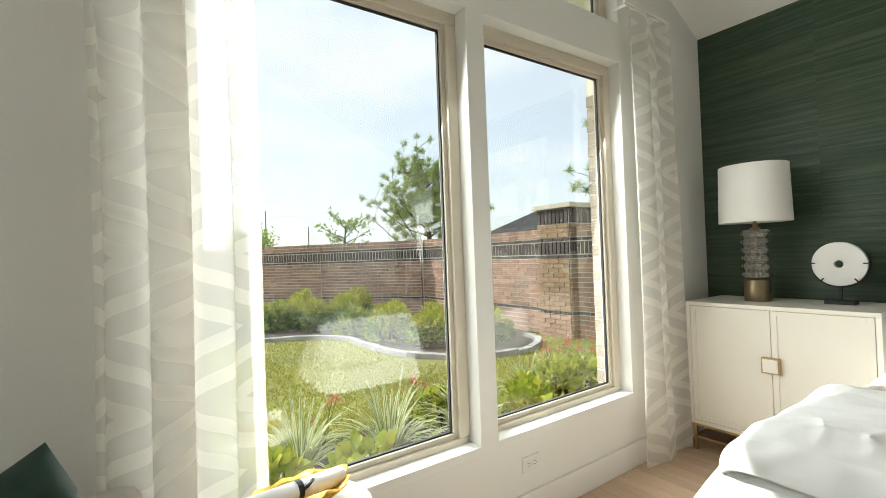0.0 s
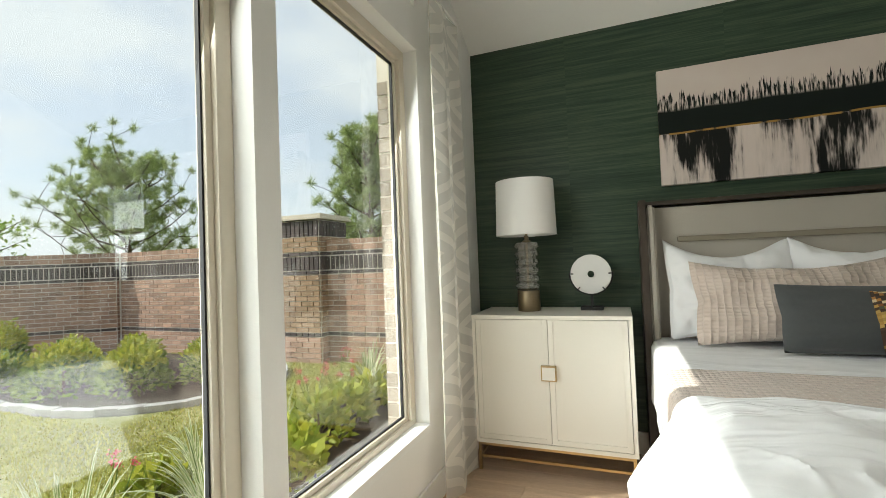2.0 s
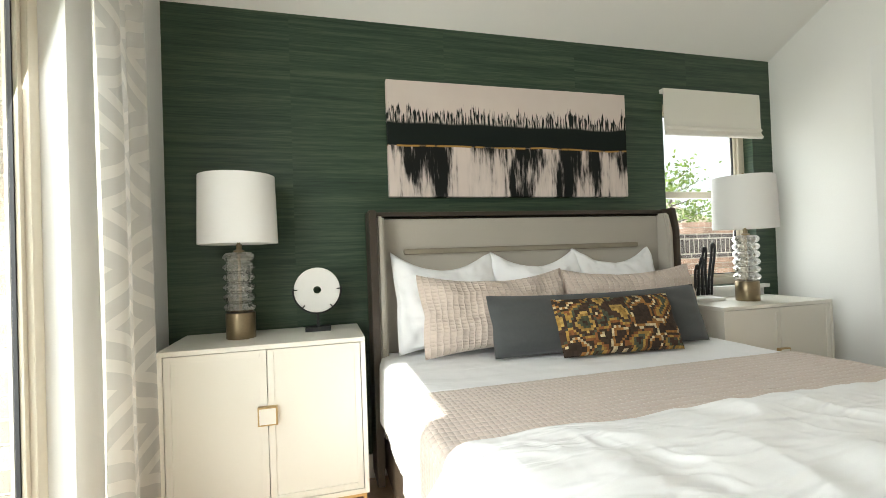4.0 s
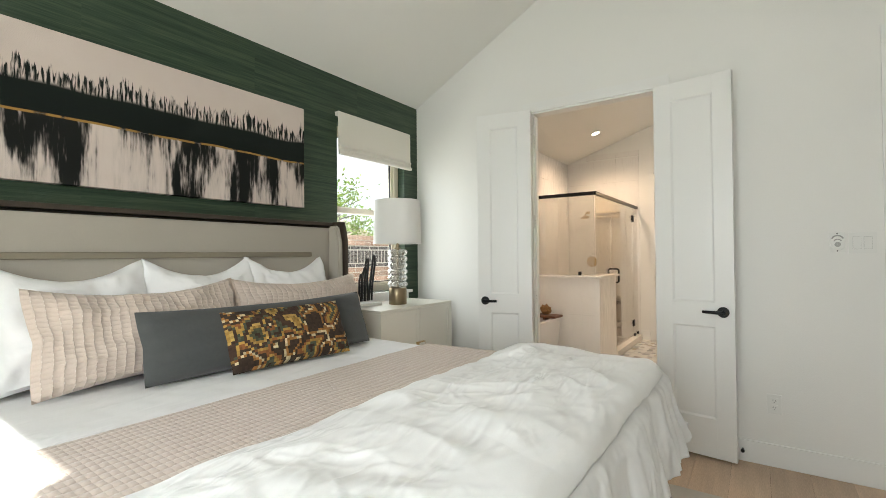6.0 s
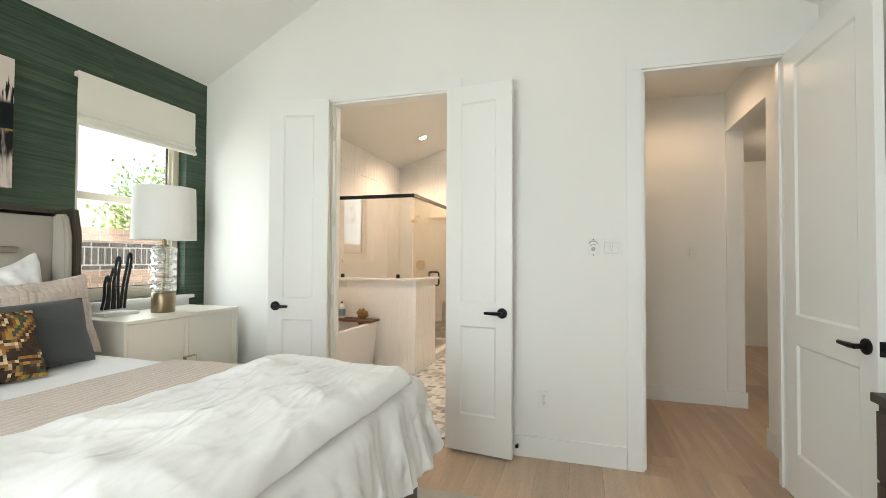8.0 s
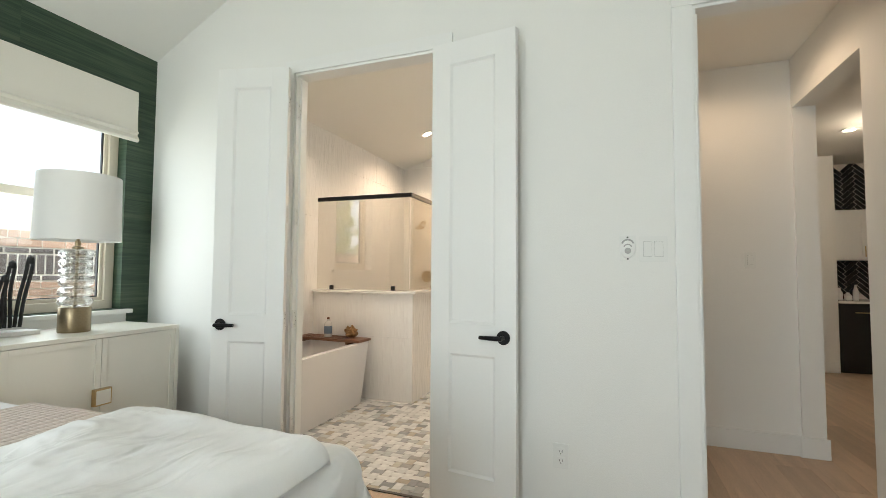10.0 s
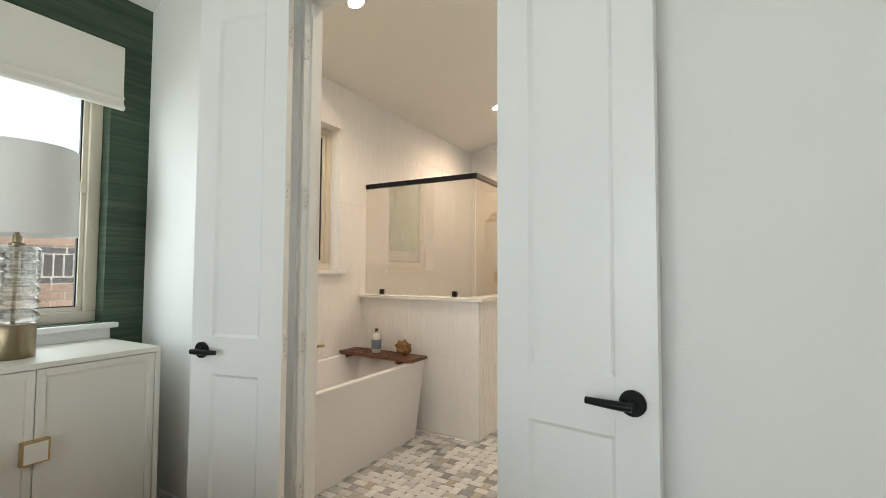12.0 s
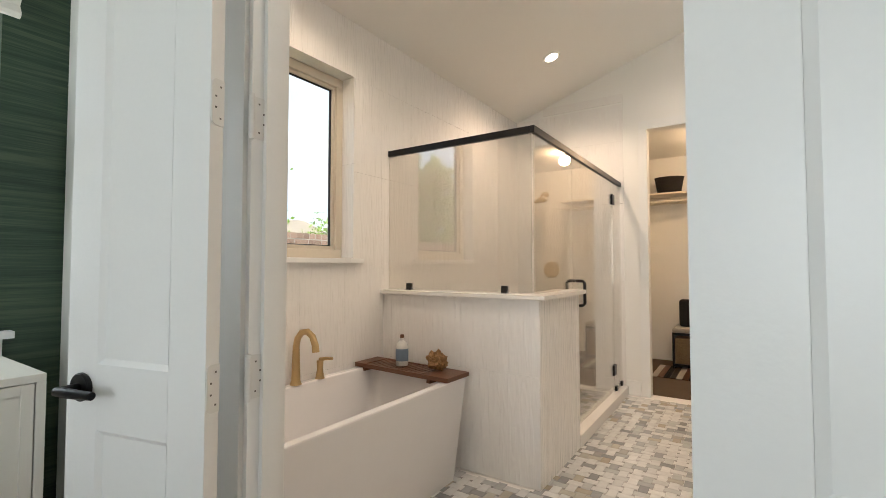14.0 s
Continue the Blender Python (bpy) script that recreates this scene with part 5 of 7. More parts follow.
def pillow(name, m, w, h, t, material, label, flange=0.0, seed=0, sag=0.0, crease=0.010, point=0.05):
    """A stuffed pillow standing on its long edge: y across, z up from 0, x through it."""
    bm = bmesh.new()
    nu, nv = 44, 30
    lay = bm.loops.layers.uv.verify()

    def at(u, v, side):
        a, c = 2 * u - 1, 2 * v - 1
        e = max(0.0, (1 - a * a)) ** 0.42 * max(0.0, (1 - c * c)) ** 0.42
        yy = a * w / 2 * (1 - 0.05 * (1 - c * c) * 0 - point * 0.35 * (1 - abs(c)) ** 2 * abs(a) ** 3) * 1.0
        zz = h / 2 + c * h / 2 * (1 - point * 1.6 * (1 - a * a) * abs(c) ** 2 * 0.55)
        zz -= sag * (1 - a * a) * v
        cr = crease * (wob(a * 1.6, c * 1.6, side, 2.2, seed) + 0.7 * (0.4 - abs(wob(a * 2 + c, c * 2, side, 2.6, seed + 3))))
        xx = side * (t / 2 * e) + cr * min(1, e * 2) + 0.012 * wob(a, c, 0, 1.4, seed + 9)
        return (xx, yy, zz)

    sheets = []
    for side in (-1, 1):
        sheets.append([[None if side == 1 and (i in (0, nu - 1) or j in (0, nv - 1)) else bm.verts.new(at(i / (nu - 1), j / (nv - 1), side)) for j in range(nv)] for i in range(nu)])
    for i in range(nu):
        for j in range(nv):
            if sheets[1][i][j] is None:
                sheets[1][i][j] = sheets[0][i][j]
    for vs in sheets:
        for i in range(nu - 1):
            for j in range(nv - 1):
                f = bm.faces.new((vs[i][j], vs[i + 1][j], vs[i + 1][j + 1], vs[i][j + 1]))
                for l, (p, q) in zip(f.loops, ((i, j), (i + 1, j), (i + 1, j + 1), (i, j + 1))):
                    l[lay].uv = (p / (nu - 1) * w, q / (nv - 1) * h)
    if flange:
        edge = [sheets[0][i][0] for i in range(nu)] + [sheets[0][nu - 1][j] for j in range(1, nv)] + [sheets[0][i][nv - 1] for i in range(nu - 2, -1, -1)] + [sheets[0][0][j] for j in range(nv - 2, 0, -1)]
        out = []
        for v in edge:
            d = Vector((0, v.co.y / (w / 2), (v.co.z - h / 2) / (h / 2)))
            d = Vector((0.25 * wob(v.co.y, v.co.z, 0, 6, seed), d.y if abs(d.y) > 0.9 else 0, d.z if abs(d.z) > 0.8 else 0))
            out.append((bm.verts.new(v.co + d * flange + Vector((0.003, 0, 0))), bm.verts.new(v.co + d * flange - Vector((0.003, 0, 0)))))
        n = len(edge)
        for k in range(n):
            a, c = edge[k], edge[(k + 1) % n]
            for s in (0, 1):
                bm.faces.new((a, c, out[(k + 1) % n][s], out[k][s]))
            bm.faces.new((out[k][0], out[(k + 1) % n][0], out[(k + 1) % n][1], out[k][1]))
    return solid(name, bm, material, label, "pillow", True, group="pillows on the bed", at=m)


# white sleeping pillows, lean back on the headboard
for k, (y, w, turn) in enumerate(((-0.10, 0.62, 3), (-0.665, 0.58, -2), (-1.225, 0.60, 2))):
    pillow("sleeping_pillow", pose(3.31, y, 0.755, 0, 16, turn), w, 0.575, 0.19, SHEET, "white cotton pillow leaning on the linen headboard", 0.0, 20 + k, sag=0.085, crease=0.024, point=0.14)
for k, (y, turn) in enumerate(((-0.335, 3), (-1.185, -4))):
    pillow("quilted_sham", pose(3.155, y, 0.758, 0, 19, turn), 0.88, 0.445, 0.20, QUILT, "beige quilted pillow sham with small stitched puffs", 0.0, 30 + k, sag=0.03, crease=0.024, point=0.15)
pillow("lumbar_pillow", pose(2.985, -0.85, 0.758, 0, 21, -2), 1.26, 0.325, 0.19, GREYV, "long charcoal grey velvet lumbar pillow", 0.0, 40, sag=0.012, crease=0.008, point=0.05)
pillow("kilim_pillow", pose(2.865, -0.86, 0.758, 0, 26, -5), 0.66, 0.305, 0.16, KILIM, "small woven kilim pillow in ochre, brown and green", 0.0, 50, crease=0.006, point=0.05)


# ---- curtains ----
def sheer_material():
    """Sheer cloth with woven pairs of bands that open into long diamonds."""
    m = bpy.data.materials.new("sheer")
    m.use_nodes = True
    nt, link, N = m.node_tree, m.node_tree.links.new, m.node_tree.nodes.new
    nt.nodes.clear()
    co, sep = N("ShaderNodeTexCoord"), N("ShaderNodeSeparateXYZ")
    link(co.outputs["UV"], sep.inputs[0])

    def mt(op, a, c=None, d=None):
        n = N("ShaderNodeMath"); n.operation = op
        for i, v in enumerate((a, c, d)):
            if v is None: continue
            if isinstance(v, (int, float)): n.inputs[i].default_value = v
            else: link(v, n.inputs[i])
        return n.outputs[0]
    tri = mt("PINGPONG", sep.outputs[0], 0.30)
    t = mt("ADD", mt("PINGPONG", sep.outputs[1], 0.21), mt("MULTIPLY", tri, 0.45))
    fr = mt("FRACT", mt("DIVIDE", t, 0.105))
    band = mt("LESS_THAN", mt("ABSOLUTE", mt("SUBTRACT", fr, 0.5)), 0.21)
    # a trim of small tabs along the leading edge, where the cloth's own u is near 0
    tab = mt("MULTIPLY", mt("LESS_THAN", sep.outputs[0], 0.016), mt("LESS_THAN", mt("FRACT", mt("DIVIDE", sep.outputs[1], 0.06)), 0.5))
    dens = mt("MAXIMUM", mt("MULTIPLY_ADD", band, 0.19, 0.56), mt("MULTIPLY", tab, 0.92))
    out, mix, tr = N("ShaderNodeOutputMaterial"), N("ShaderNodeMixShader"), N("ShaderNodeBsdfTransparent")
    m2, df, tl = N("ShaderNodeMixShader"), N("ShaderNodeBsdfDiffuse"), N("ShaderNodeBsdfTranslucent")
    colr = N("ShaderNodeMixRGB")
    colr.inputs[1].default_value, colr.inputs[2].default_value = (0.86, 0.845, 0.80, 1), (0.56, 0.49, 0.38, 1)
    link(mt("MAXIMUM", tab, mt("MULTIPLY", band, 0.16)), colr.inputs[0])
    link(colr.outputs[0], df.inputs[0]); link(colr.outputs[0], tl.inputs[0])
    m2.inputs[0].default_value = 0.55
    link(df.outputs[0], m2.inputs[1]); link(tl.outputs[0], m2.inputs[2])
    link(dens, mix.inputs[0]); link(tr.outputs[0], mix.inputs[1]); link(m2.outputs[0], mix.inputs[2]); link(mix.outputs[0], out.inputs[0])
    return m


SHEER = sheer_material()


def curtain(name, x0, x1, y, z0, z1, folds, depth, lead, label, seed=0, spread=0.0):
    """Sheer panel from x0 to x1; lead: +1 or -1, the side on which its trimmed edge hangs."""
    ob = thing(name, pose(0, 0, 0), label, "curtain", "sheer curtains")
    bm = bmesh.new()
    n, nz = 150, 34
    L = (x1 - x0) * 1.5

    def place(u, v):
        z = z0 + (z1 - z0) * v
        k = u * folds * 2 * math.pi
        amp = depth * (0.65 + 0.35 * wob(u * 4, v * 1.2, 0, 1.5, seed)) * (0.75 + 0.25 * (1 - v))
        w = (x1 - x0) + spread * (1 - v)
        base = x0 if lead > 0 else x1
        xx = x0 + w * u if lead < 0 else x1 - w * (1 - u)
        return (xx + 0.016 * math.sin(2 * k + 1.0) + 0.012 * wob(u * 3, v * 2, 3, 1, seed), y + amp * math.sin(k + 1.1 * wob(v * 1.5, u * 2, 1, 1, seed)), z + 0.008 * wob(u * 5, 0, 1, 1, seed) * (1 - v))

    grid_mesh(bm, n, nz, place, lambda u, v: (L * (u if lead < 0 else 1 - u), (z1 - z0) * v))
    part("panel", bm, SHEER, ob, "", True)
    part("rod", tube([(x0 - 0.03, y, z1 + 0.012), (x1 + 0.03, y, z1 + 0.012)], 0.008, 10), TRIM, ob, "slim white curtain rod", True)
    for x in (x0 + 0.01, x1 - 0.01):
        part("bracket", boxes((x - 0.006, x + 0.006, y + 0.0085, NORTH - 0.001, z1 + 0.004, z1 + 0.02)), TRIM, ob)
    return ob


curtain("curtain", 2.60, 3.00, NORTH - 0.095, 0.012, 2.60, 1.6, 0.034, -1, "white sheer curtain with a tabbed edge beside the window", 2, 0.09)
curtain("curtain", 0.19, 0.615, NORTH - 0.085, 0.012, 2.62, 2.1, 0.050, 1, "white sheer curtain with woven diamond bands", 6)

# ---- chair, side table and dish by the window ----
chair = thing("armchair", pose(0.02, 0.93, 0), "linen armchair beside the curtain", "chair")
part("seat", rounded_slab(-0.28, 0.28, -0.28, 0.24, 0.25, 0.41, 0.04), LINEN, chair, "", True)
part("backrest", rounded_slab(-0.28, 0.28, 0.245, 0.36, 0.27, 0.70, 0.04), LINEN, chair, "", True)
for x in (-0.25, 0.21):
    for y in (-0.25, 0.27):
        part("leg", boxes((x, x + 0.04, y, y + 0.04, 0.0, 0.285)), WALNUT, chair)
gp = pillow("throw_pillow", pose(0.139, 1.06, 0.905, 25, 0, -90) @ pose(0, -0.185, -0.37), 0.37, 0.37, 0.13, GREENV, "dark green velvet throw pillow on the armchair", 0.0, 60, point=0.10)
st = thing("side_table", pose(0.68, 1.13, 0), "small round white side table by the window", "side table")
part("tabletop", lathe([(0.001, 0.53), (0.175, 0.53), (0.18, 0.535), (0.18, 0.547), (0.175, 0.552), (0.001, 0.552)], 40, cap=False), WHITE, st, "", True)
part("pedestal", lathe([(0.09, 0.0), (0.09, 0.012), (0.02, 0.03), (0.018, 0.505), (0.06, 0.529)], 28), BRASS, st, "brass pedestal", True)


def leaf_dish():
    bm = bmesh.new()
    n, k = 48, 9
    rows = []
    for j in range(k):
        f = j / (k - 1)
        row = []
        for i in range(n):
            a = 2 * math.pi * i / n
            r = (0.155 + 0.020 * math.cos(2 * a) + 0.010 * math.sin(7 * a) + 0.006 * math.sin(13 * a)) * (0.03 + 0.97 * f)
            row.append(bm.verts.new((r * math.cos(a) * 1.05, r * math.sin(a) * 0.72, 0.008 + 0.055 * f ** 2.2 + 0.006 * f * math.sin(9 * a))))
        rows.append(row)
    for a, b in zip(rows, rows[1:]):
        for i in range(n):
            bm.faces.new((a[i], a[(i + 1) % n], b[(i + 1) % n], b[i]))
    bm.faces.new(rows[0][::-1])
    ob = solid("leaf_dish", bm, mat("gold_leaf", (0.75, 0.47, 0.10), 0.3, 1.0, scale=30, vary=0.12, bump=0.5, bump_scale=60), "gold metal dish shaped like a leaf", "dish", True, at=pose(0.655, 1.15, 0.549, 0, 0, 10) @ Matrix.Diagonal((0.9, 0.9, 0.9, 1)))
    md = ob.modifiers.new("thickness", "SOLIDIFY")
    md.thickness, md.offset = 0.004, 1


leaf_dish()
scroll = thing("scroll", pose(0.655, 1.14, 0.608, 0, 4, 12), "rolled white paper tied with black ribbon in the dish", "scroll")
part("paper", tube([(-0.145, 0, 0), (0.145, 0, 0)], 0.026, 20), SHEET, scroll, "", True)
bm_ = bmesh.new()
tube([(-0.008, 0, 0), (0.008, 0, 0)], 0.0275, 20, bm_)
tube([(0, -0.026, 0.0), (0.01, -0.034, 0.02), (0.03, -0.03, 0.03), (0.012, -0.028, 0.012)], 0.004, 6, bm_)
part("ribbon", bm_, MATTEBLACK, scroll, "black ribbon", True)

# dresser along the west wall
dr = thing("dresser", pose(WEST + 0.003, -1.62, 0), "dark brown wooden dresser against the wall", "dresser")
part("body", boxes((0.02, 0.345, 0.0, 1.35, 0.10, 0.815), bevel=0.003), WALNUT, dr)
part("top", boxes((0.016, 0.36, -0.015, 1.365, 0.8155, 0.845), bevel=0.004), WALNUT, dr)
for i in range(2):
    for j in range(3):
        d = part("drawer", boxes((0.346, 0.362, 0.02 + 0.665 * i, 0.665 + 0.665 * i, 0.13 + 0.225 * j, 0.345 + 0.225 * j), bevel=0.003), WALNUT, dr)
        part("handle", tube([(0.375, 0.26 + 0.665 * i, 0.24 + 0.225 * j), (0.375, 0.42 + 0.665 * i, 0.24 + 0.225 * j)], 0.006, 8), BRASS, d)
for x in (0.03, 0.29):
    for y in (0.02, 1.29):
        part("leg", boxes((x, x + 0.04, y, y + 0.04, 0.0, 0.10)), WALNUT, dr)

# rug under the bed
rug = solid("rug", boxes((0.55, 2.75, -2.185, 0.75, 0.0015, 0.012), bevel=0.003), RUG, "pale grey wool rug under the bed", "rug")


# ---- plates on the walls ----
def outlet(m, label="white duplex outlet plate"):
    ob = thing("outlet", m, label, "outlet")
    part("plate", boxes((-0.036, 0.036, 0, 0.006, -0.057, 0.057), bevel=0.002), PLATE, ob)
    for z in (-0.021, 0.021):
        s = part("socket", boxes((-0.017, 0.017, 0.006, 0.0085, z - 0.0165, z + 0.0165), bevel=0.001), PLATE, ob)
        part("slot", boxes((-0.008, -0.0055, 0.0086, 0.0092, z - 0.003, z + 0.007), (0.0055, 0.008, 0.0086, 0.0092, z - 0.003, z + 0.006), (-0.002, 0.002, 0.0086, 0.0092, z - 0.012, z - 0.008)), GASKET, s, "dark slots")
    return ob


def rocker(m, gangs, label):
    ob = thing("light_switch", m, label, "switch")
    w = 0.036 + 0.023 * (gangs - 1) * 1.0
    part("plate", boxes((-w, w, 0, 0.006, -0.0585, 0.0585), bevel=0.002), PLATE, ob)
    for g in range(gangs):
        c = (g - (gangs - 1) / 2) * 0.046
        # thin grey slab draws the shaded gap round the rocker
        part("recess_shade", boxes((c - 0.0175, c + 0.0175, 0.006, 0.0068, -0.0345, 0.0345)), PLATE2, ob)
        part("rocker", boxes((c - 0.0165, c + 0.0165, 0.0068, 0.0105, -0.0335, 0.0335), bevel=0.0012), PLATE, ob)
    return ob


outlet(pose(0.872, SOUTH + 0.001, 0.376))
outlet(pose(1.806, NORTH - 0.001, 0.262, 0, 90, 180))
rocker(pose(0.463, SOUTH + 0.001, 1.342), 2, "white double rocker light switch")
rocker(pose(-0.303, HY + 0.001, 1.331), 1, "white rocker light switch")
outlet(pose(0.09, HY + 0.001, 0.40))
fan = thing("fan_control", pose(0.569, SOUTH + 0.001, 1.347), "white wall fan control with grey buttons", "control")
part("plate", boxes((-0.035, 0.035, 0, 0.006, -0.057, 0.057), bevel=0.002), PLATE, fan)
part("bezel", lathe([(0.001, 0), (0.034, 0), (0.032, 0.010), (0.001, 0.011)], 32, cap=False), PLATE, fan, "", True, pose(0, 0.006, 0, -90, 0, 0) @ Matrix.Diagonal((1, 1.35, 1, 1)))
part("button_arc", tube([(0.026 * math.cos(radians(a)), 0.0175, 0.012 + 0.026 * math.sin(radians(a))) for a in range(20, 161, 14)], 0.0038, 8), PLATE2, fan, "grey button strip", True)
part("button_arc", tube([(0.017 * math.cos(radians(a)), 0.0175, 0.000 + 0.017 * math.sin(radians(a))) for a in range(20, 161, 14)], 0.0028, 8), PLATE2, fan, "grey button strip", True)
part("button", lathe([(0.001, 0), (0.014, 0), (0.013, 0.004), (0.001, 0.004)], 24, cap=False), PLATE2, fan, "round grey button", True, pose(0, 0.0165, -0.012, -90, 0, 0))
for z in (-0.049, 0.049):
    part("screw", lathe([(0.0005, 0), (0.004, 0), (0.003, 0.0015), (0.0005, 0.0015)], 12, cap=False), GASKET, fan, "", True, pose(0, 0.0062, z, -90, 0, 0))
ds = thing("door_stop", pose(1.035, SOUTH + 0.016, 0.075), "black door stop on the baseboard", "door stop")
part("post", tube([(0, 0, 0), (0, 0.03, 0)], 0.006, 10), BLACK, ds, "", True)
part("bumper", tube([(0, 0.03, 0), (0, 0.042, 0)], 0.011, 12), BLACK, ds, "", True)


# ---- bathroom things ----
tray = thing("bath_tray", pose(3.18, -4.325, 0.577, 0, 0, -3), "dark teak tray laid across the bathtub", "bath tray")
part("end_board", boxes((-0.40, -0.235, -0.105, 0.105, 0.002, 0.026), bevel=0.003), TEAK, tray)
part("end_board", boxes((0.235, 0.40, -0.105, 0.105, 0.002, 0.026), bevel=0.003), TEAK, tray)
for y in (-0.0975, 0.0975):
    part("side_bar", boxes((-0.234, 0.234, y - 0.0075, y + 0.0075, 0.002, 0.026)), TEAK, tray)
for i in range(15):
    x = -0.219 + i * 0.0313
    part("slat", boxes((x - 0.011, x + 0.011, -0.0895, 0.0895, 0.008, 0.022)), TEAK, tray)
for x in (-0.27, 0.245):
    part("cleat", boxes((x, x + 0.025, -0.09, 0.09, -0.022, 0.0015)), TEAK, tray)
bottle = thing("bath_bottle", pose(3.20, -4.33, 0.603), "glass bottle of bath salts with a blue label", "bottle")
part("glass", lathe([(0.001, 0), (0.036, 0), (0.038, 0.005), (0.038, 0.115), (0.030, 0.138), (0.014, 0.150), (0.013, 0.165), (0.001, 0.165)], 28, cap=False), mat("salt_glass", (0.72, 0.70, 0.66), 0.15, scale=200, grain=0.2, vary=0.1), bottle, "", True)
part("label", lathe([(0.0385, 0.03), (0.0388, 0.032), (0.0388, 0.100), (0.0385, 0.102)], 28, cap=False), mat("blue_label", (0.16, 0.21, 0.28), 0.7), bottle, "dusty blue label", True)
part("stopper", lathe([(0.001, 0.1655), (0.012, 0.1655), (0.013, 0.172), (0.011, 0.185), (0.001, 0.186)], 16, cap=False), TEAK, bottle, "dark stopper", True)


def sponge():
    bm = bmesh.new()
    bmesh.ops.create_icosphere(bm, subdivisions=4, radius=0.055)
    for v in bm.verts:
        n = v.co.normalized()
        k = 1 + 0.35 * noise.noise(n * 2.1) + 0.25 * noise.noise(n * 6) + 0.16 * noise.noise(n * 14)
        v.co = Vector((v.co.x * 1.05, v.co.y * 0.9, v.co.z * 0.95)) * k
    lo = min(v.co.z for v in bm.verts)
    for v in bm.verts:
        v.co.z = max(v.co.z - lo, 0.006) - 0.006
    solid("sea_sponge", bm, SPONGE, "brown natural sea sponge on the bath tray", "sponge", True, at=pose(2.955, -4.345, 0.603))


sponge()
tap = thing("tub_faucet", pose(3.455, -3.75, 0.576), "brushed brass gooseneck tub faucet with one lever", "faucet")
part("spout", tube([(0, 0, 0.0), (0, 0, 0.02), (0, 0, 0.20), (-0.012, 0, 0.245), (-0.045, 0, 0.278), (-0.09, 0, 0.285), (-0.13, 0, 0.262), (-0.15, 0, 0.22), (-0.155, 0, 0.185)], [0.032, 0.024, 0.018, 0.017, 0.017, 0.017, 0.017, 0.018, 0.019], 18), BRASS, tap, "", True)
part("lever_body", tube([(-0.005, -0.16, 0.0), (-0.005, -0.16, 0.012), (-0.005, -0.16, 0.05), (-0.005, -0.16, 0.10)], [0.027, 0.023, 0.017, 0.019], 16), BRASS, tap, "", True)
part("lever", tube([(-0.005, -0.16, 0.104), (-0.05, -0.165, 0.115), (-0.095, -0.17, 0.118)], [0.012, 0.009, 0.007], 12), BRASS, tap, "", True)
# recessed ceiling lights
LED = glow("led_disc", (1.0, 0.84, 0.62), 8.0)


def downlight(x, y, z, tilt, label="round recessed ceiling light, switched on"):
    ob = thing("recessed_light", pose(x, y, z, 0, tilt, 0), label, "ceiling light", "recessed lights")
    part("trim_ring", lathe([(0.052, -0.003), (0.075, -0.003), (0.078, 0.004), (0.052, 0.004)], 36, cap=False), PLATE, ob, "white trim ring", True)
    part("lens", lathe([(0.001, -0.001), (0.052, -0.001), (0.052, 0.003), (0.001, 0.003)], 36, cap=False), LED, ob, "glowing lens", True)


BSL = math.degrees(math.atan(B_SLOPE))
downlight(2.80, -5.86, B_EAVE + B_SLOPE * (BX - 2.80) - 0.006, BSL)
downlight(2.855, -3.625, B_EAVE + B_SLOPE * (BX - 2.855) - 0.006, BSL)
# unseen western pair, added as fixtures for the two extra spots
for y in (-3.625, -5.86):
    downlight(1.30, y, B_EAVE + B_SLOPE * (BX - B_RIDGE) - B_SLOPE * (B_RIDGE - 1.30) - 0.006, -BSL)
downlight(-1.75, -6.4, 2.744, 0)

# closet things
WIRE = mat("shelf_paint", (0.72, 0.66, 0.55), 0.4)
BASKET = mat("black_basket", (0.012, 0.010, 0.009), 0.85, scale=60, grain=0.3, vary=0.2, bump=1.0, bump_scale=120)
setting("closet_floor", boxes((0.7, 2.75, -8.6, BY - 0.1205, -0.1, -0.002)), mat("closet_carpet", (0.13, 0.09, 0.06), 0.95, scale=60, grain=0.2, vary=0.15), "brown closet floor", "floor")
sh = thing("closet_shelf", pose(0, 0, 0), "white closet shelf with a hanging rod", "shelf")
part("board", boxes((1.3, 2.749, -8.599, -8.25, 2.08, 2.10), bevel=0.002), WIRE, sh)
part("cleat", boxes((1.3, 2.749, -8.5995, -8.58, 1.99, 2.079)), WIRE, sh)
part("rod", tube([(1.3, -8.33, 2.0), (2.749, -8.33, 2.0)], 0.016, 12), WIRE, sh, "", True)
bk = thing("storage_basket", pose(2.22, -8.42, 2.101), "black woven storage basket on the closet shelf", "basket")
part("body", lathe([(0.115, 0), (0.145, 0.18), (0.15, 0.185), (0.142, 0.18), (0.11, 0.01)], 28), BASKET, bk, "", True, Matrix.Diagonal((1.15, 0.85, 1.1, 1)))
part("handle", tube([(-0.05, -0.125, 0.18), (-0.03, -0.13, 0.225), (0.03, -0.13, 0.225), (0.05, -0.125, 0.18)], 0.008, 8), BASKET, bk, "", True)
bench = thing("storage_bench", pose(2.18, -8.3, 0), "black bench with a cream cushion and wicker drawers", "bench")
part("frame", boxes((-0.02, 0.0, -0.2, 0.2, 0, 0.42), (-0.5, -0.48, -0.2, 0.2, 0, 0.42), (-0.479, -0.021, -0.2, 0.2, 0.39, 0.42), (-0.479, -0.021, -0.2, 0.2, 0.03, 0.06)), BLACK, bench)
part("cushion", rounded_slab(-0.5, 0.0, -0.21, 0.21, 0.421, 0.475, 0.018, 3), LINEN, bench, "cream cushion", True)
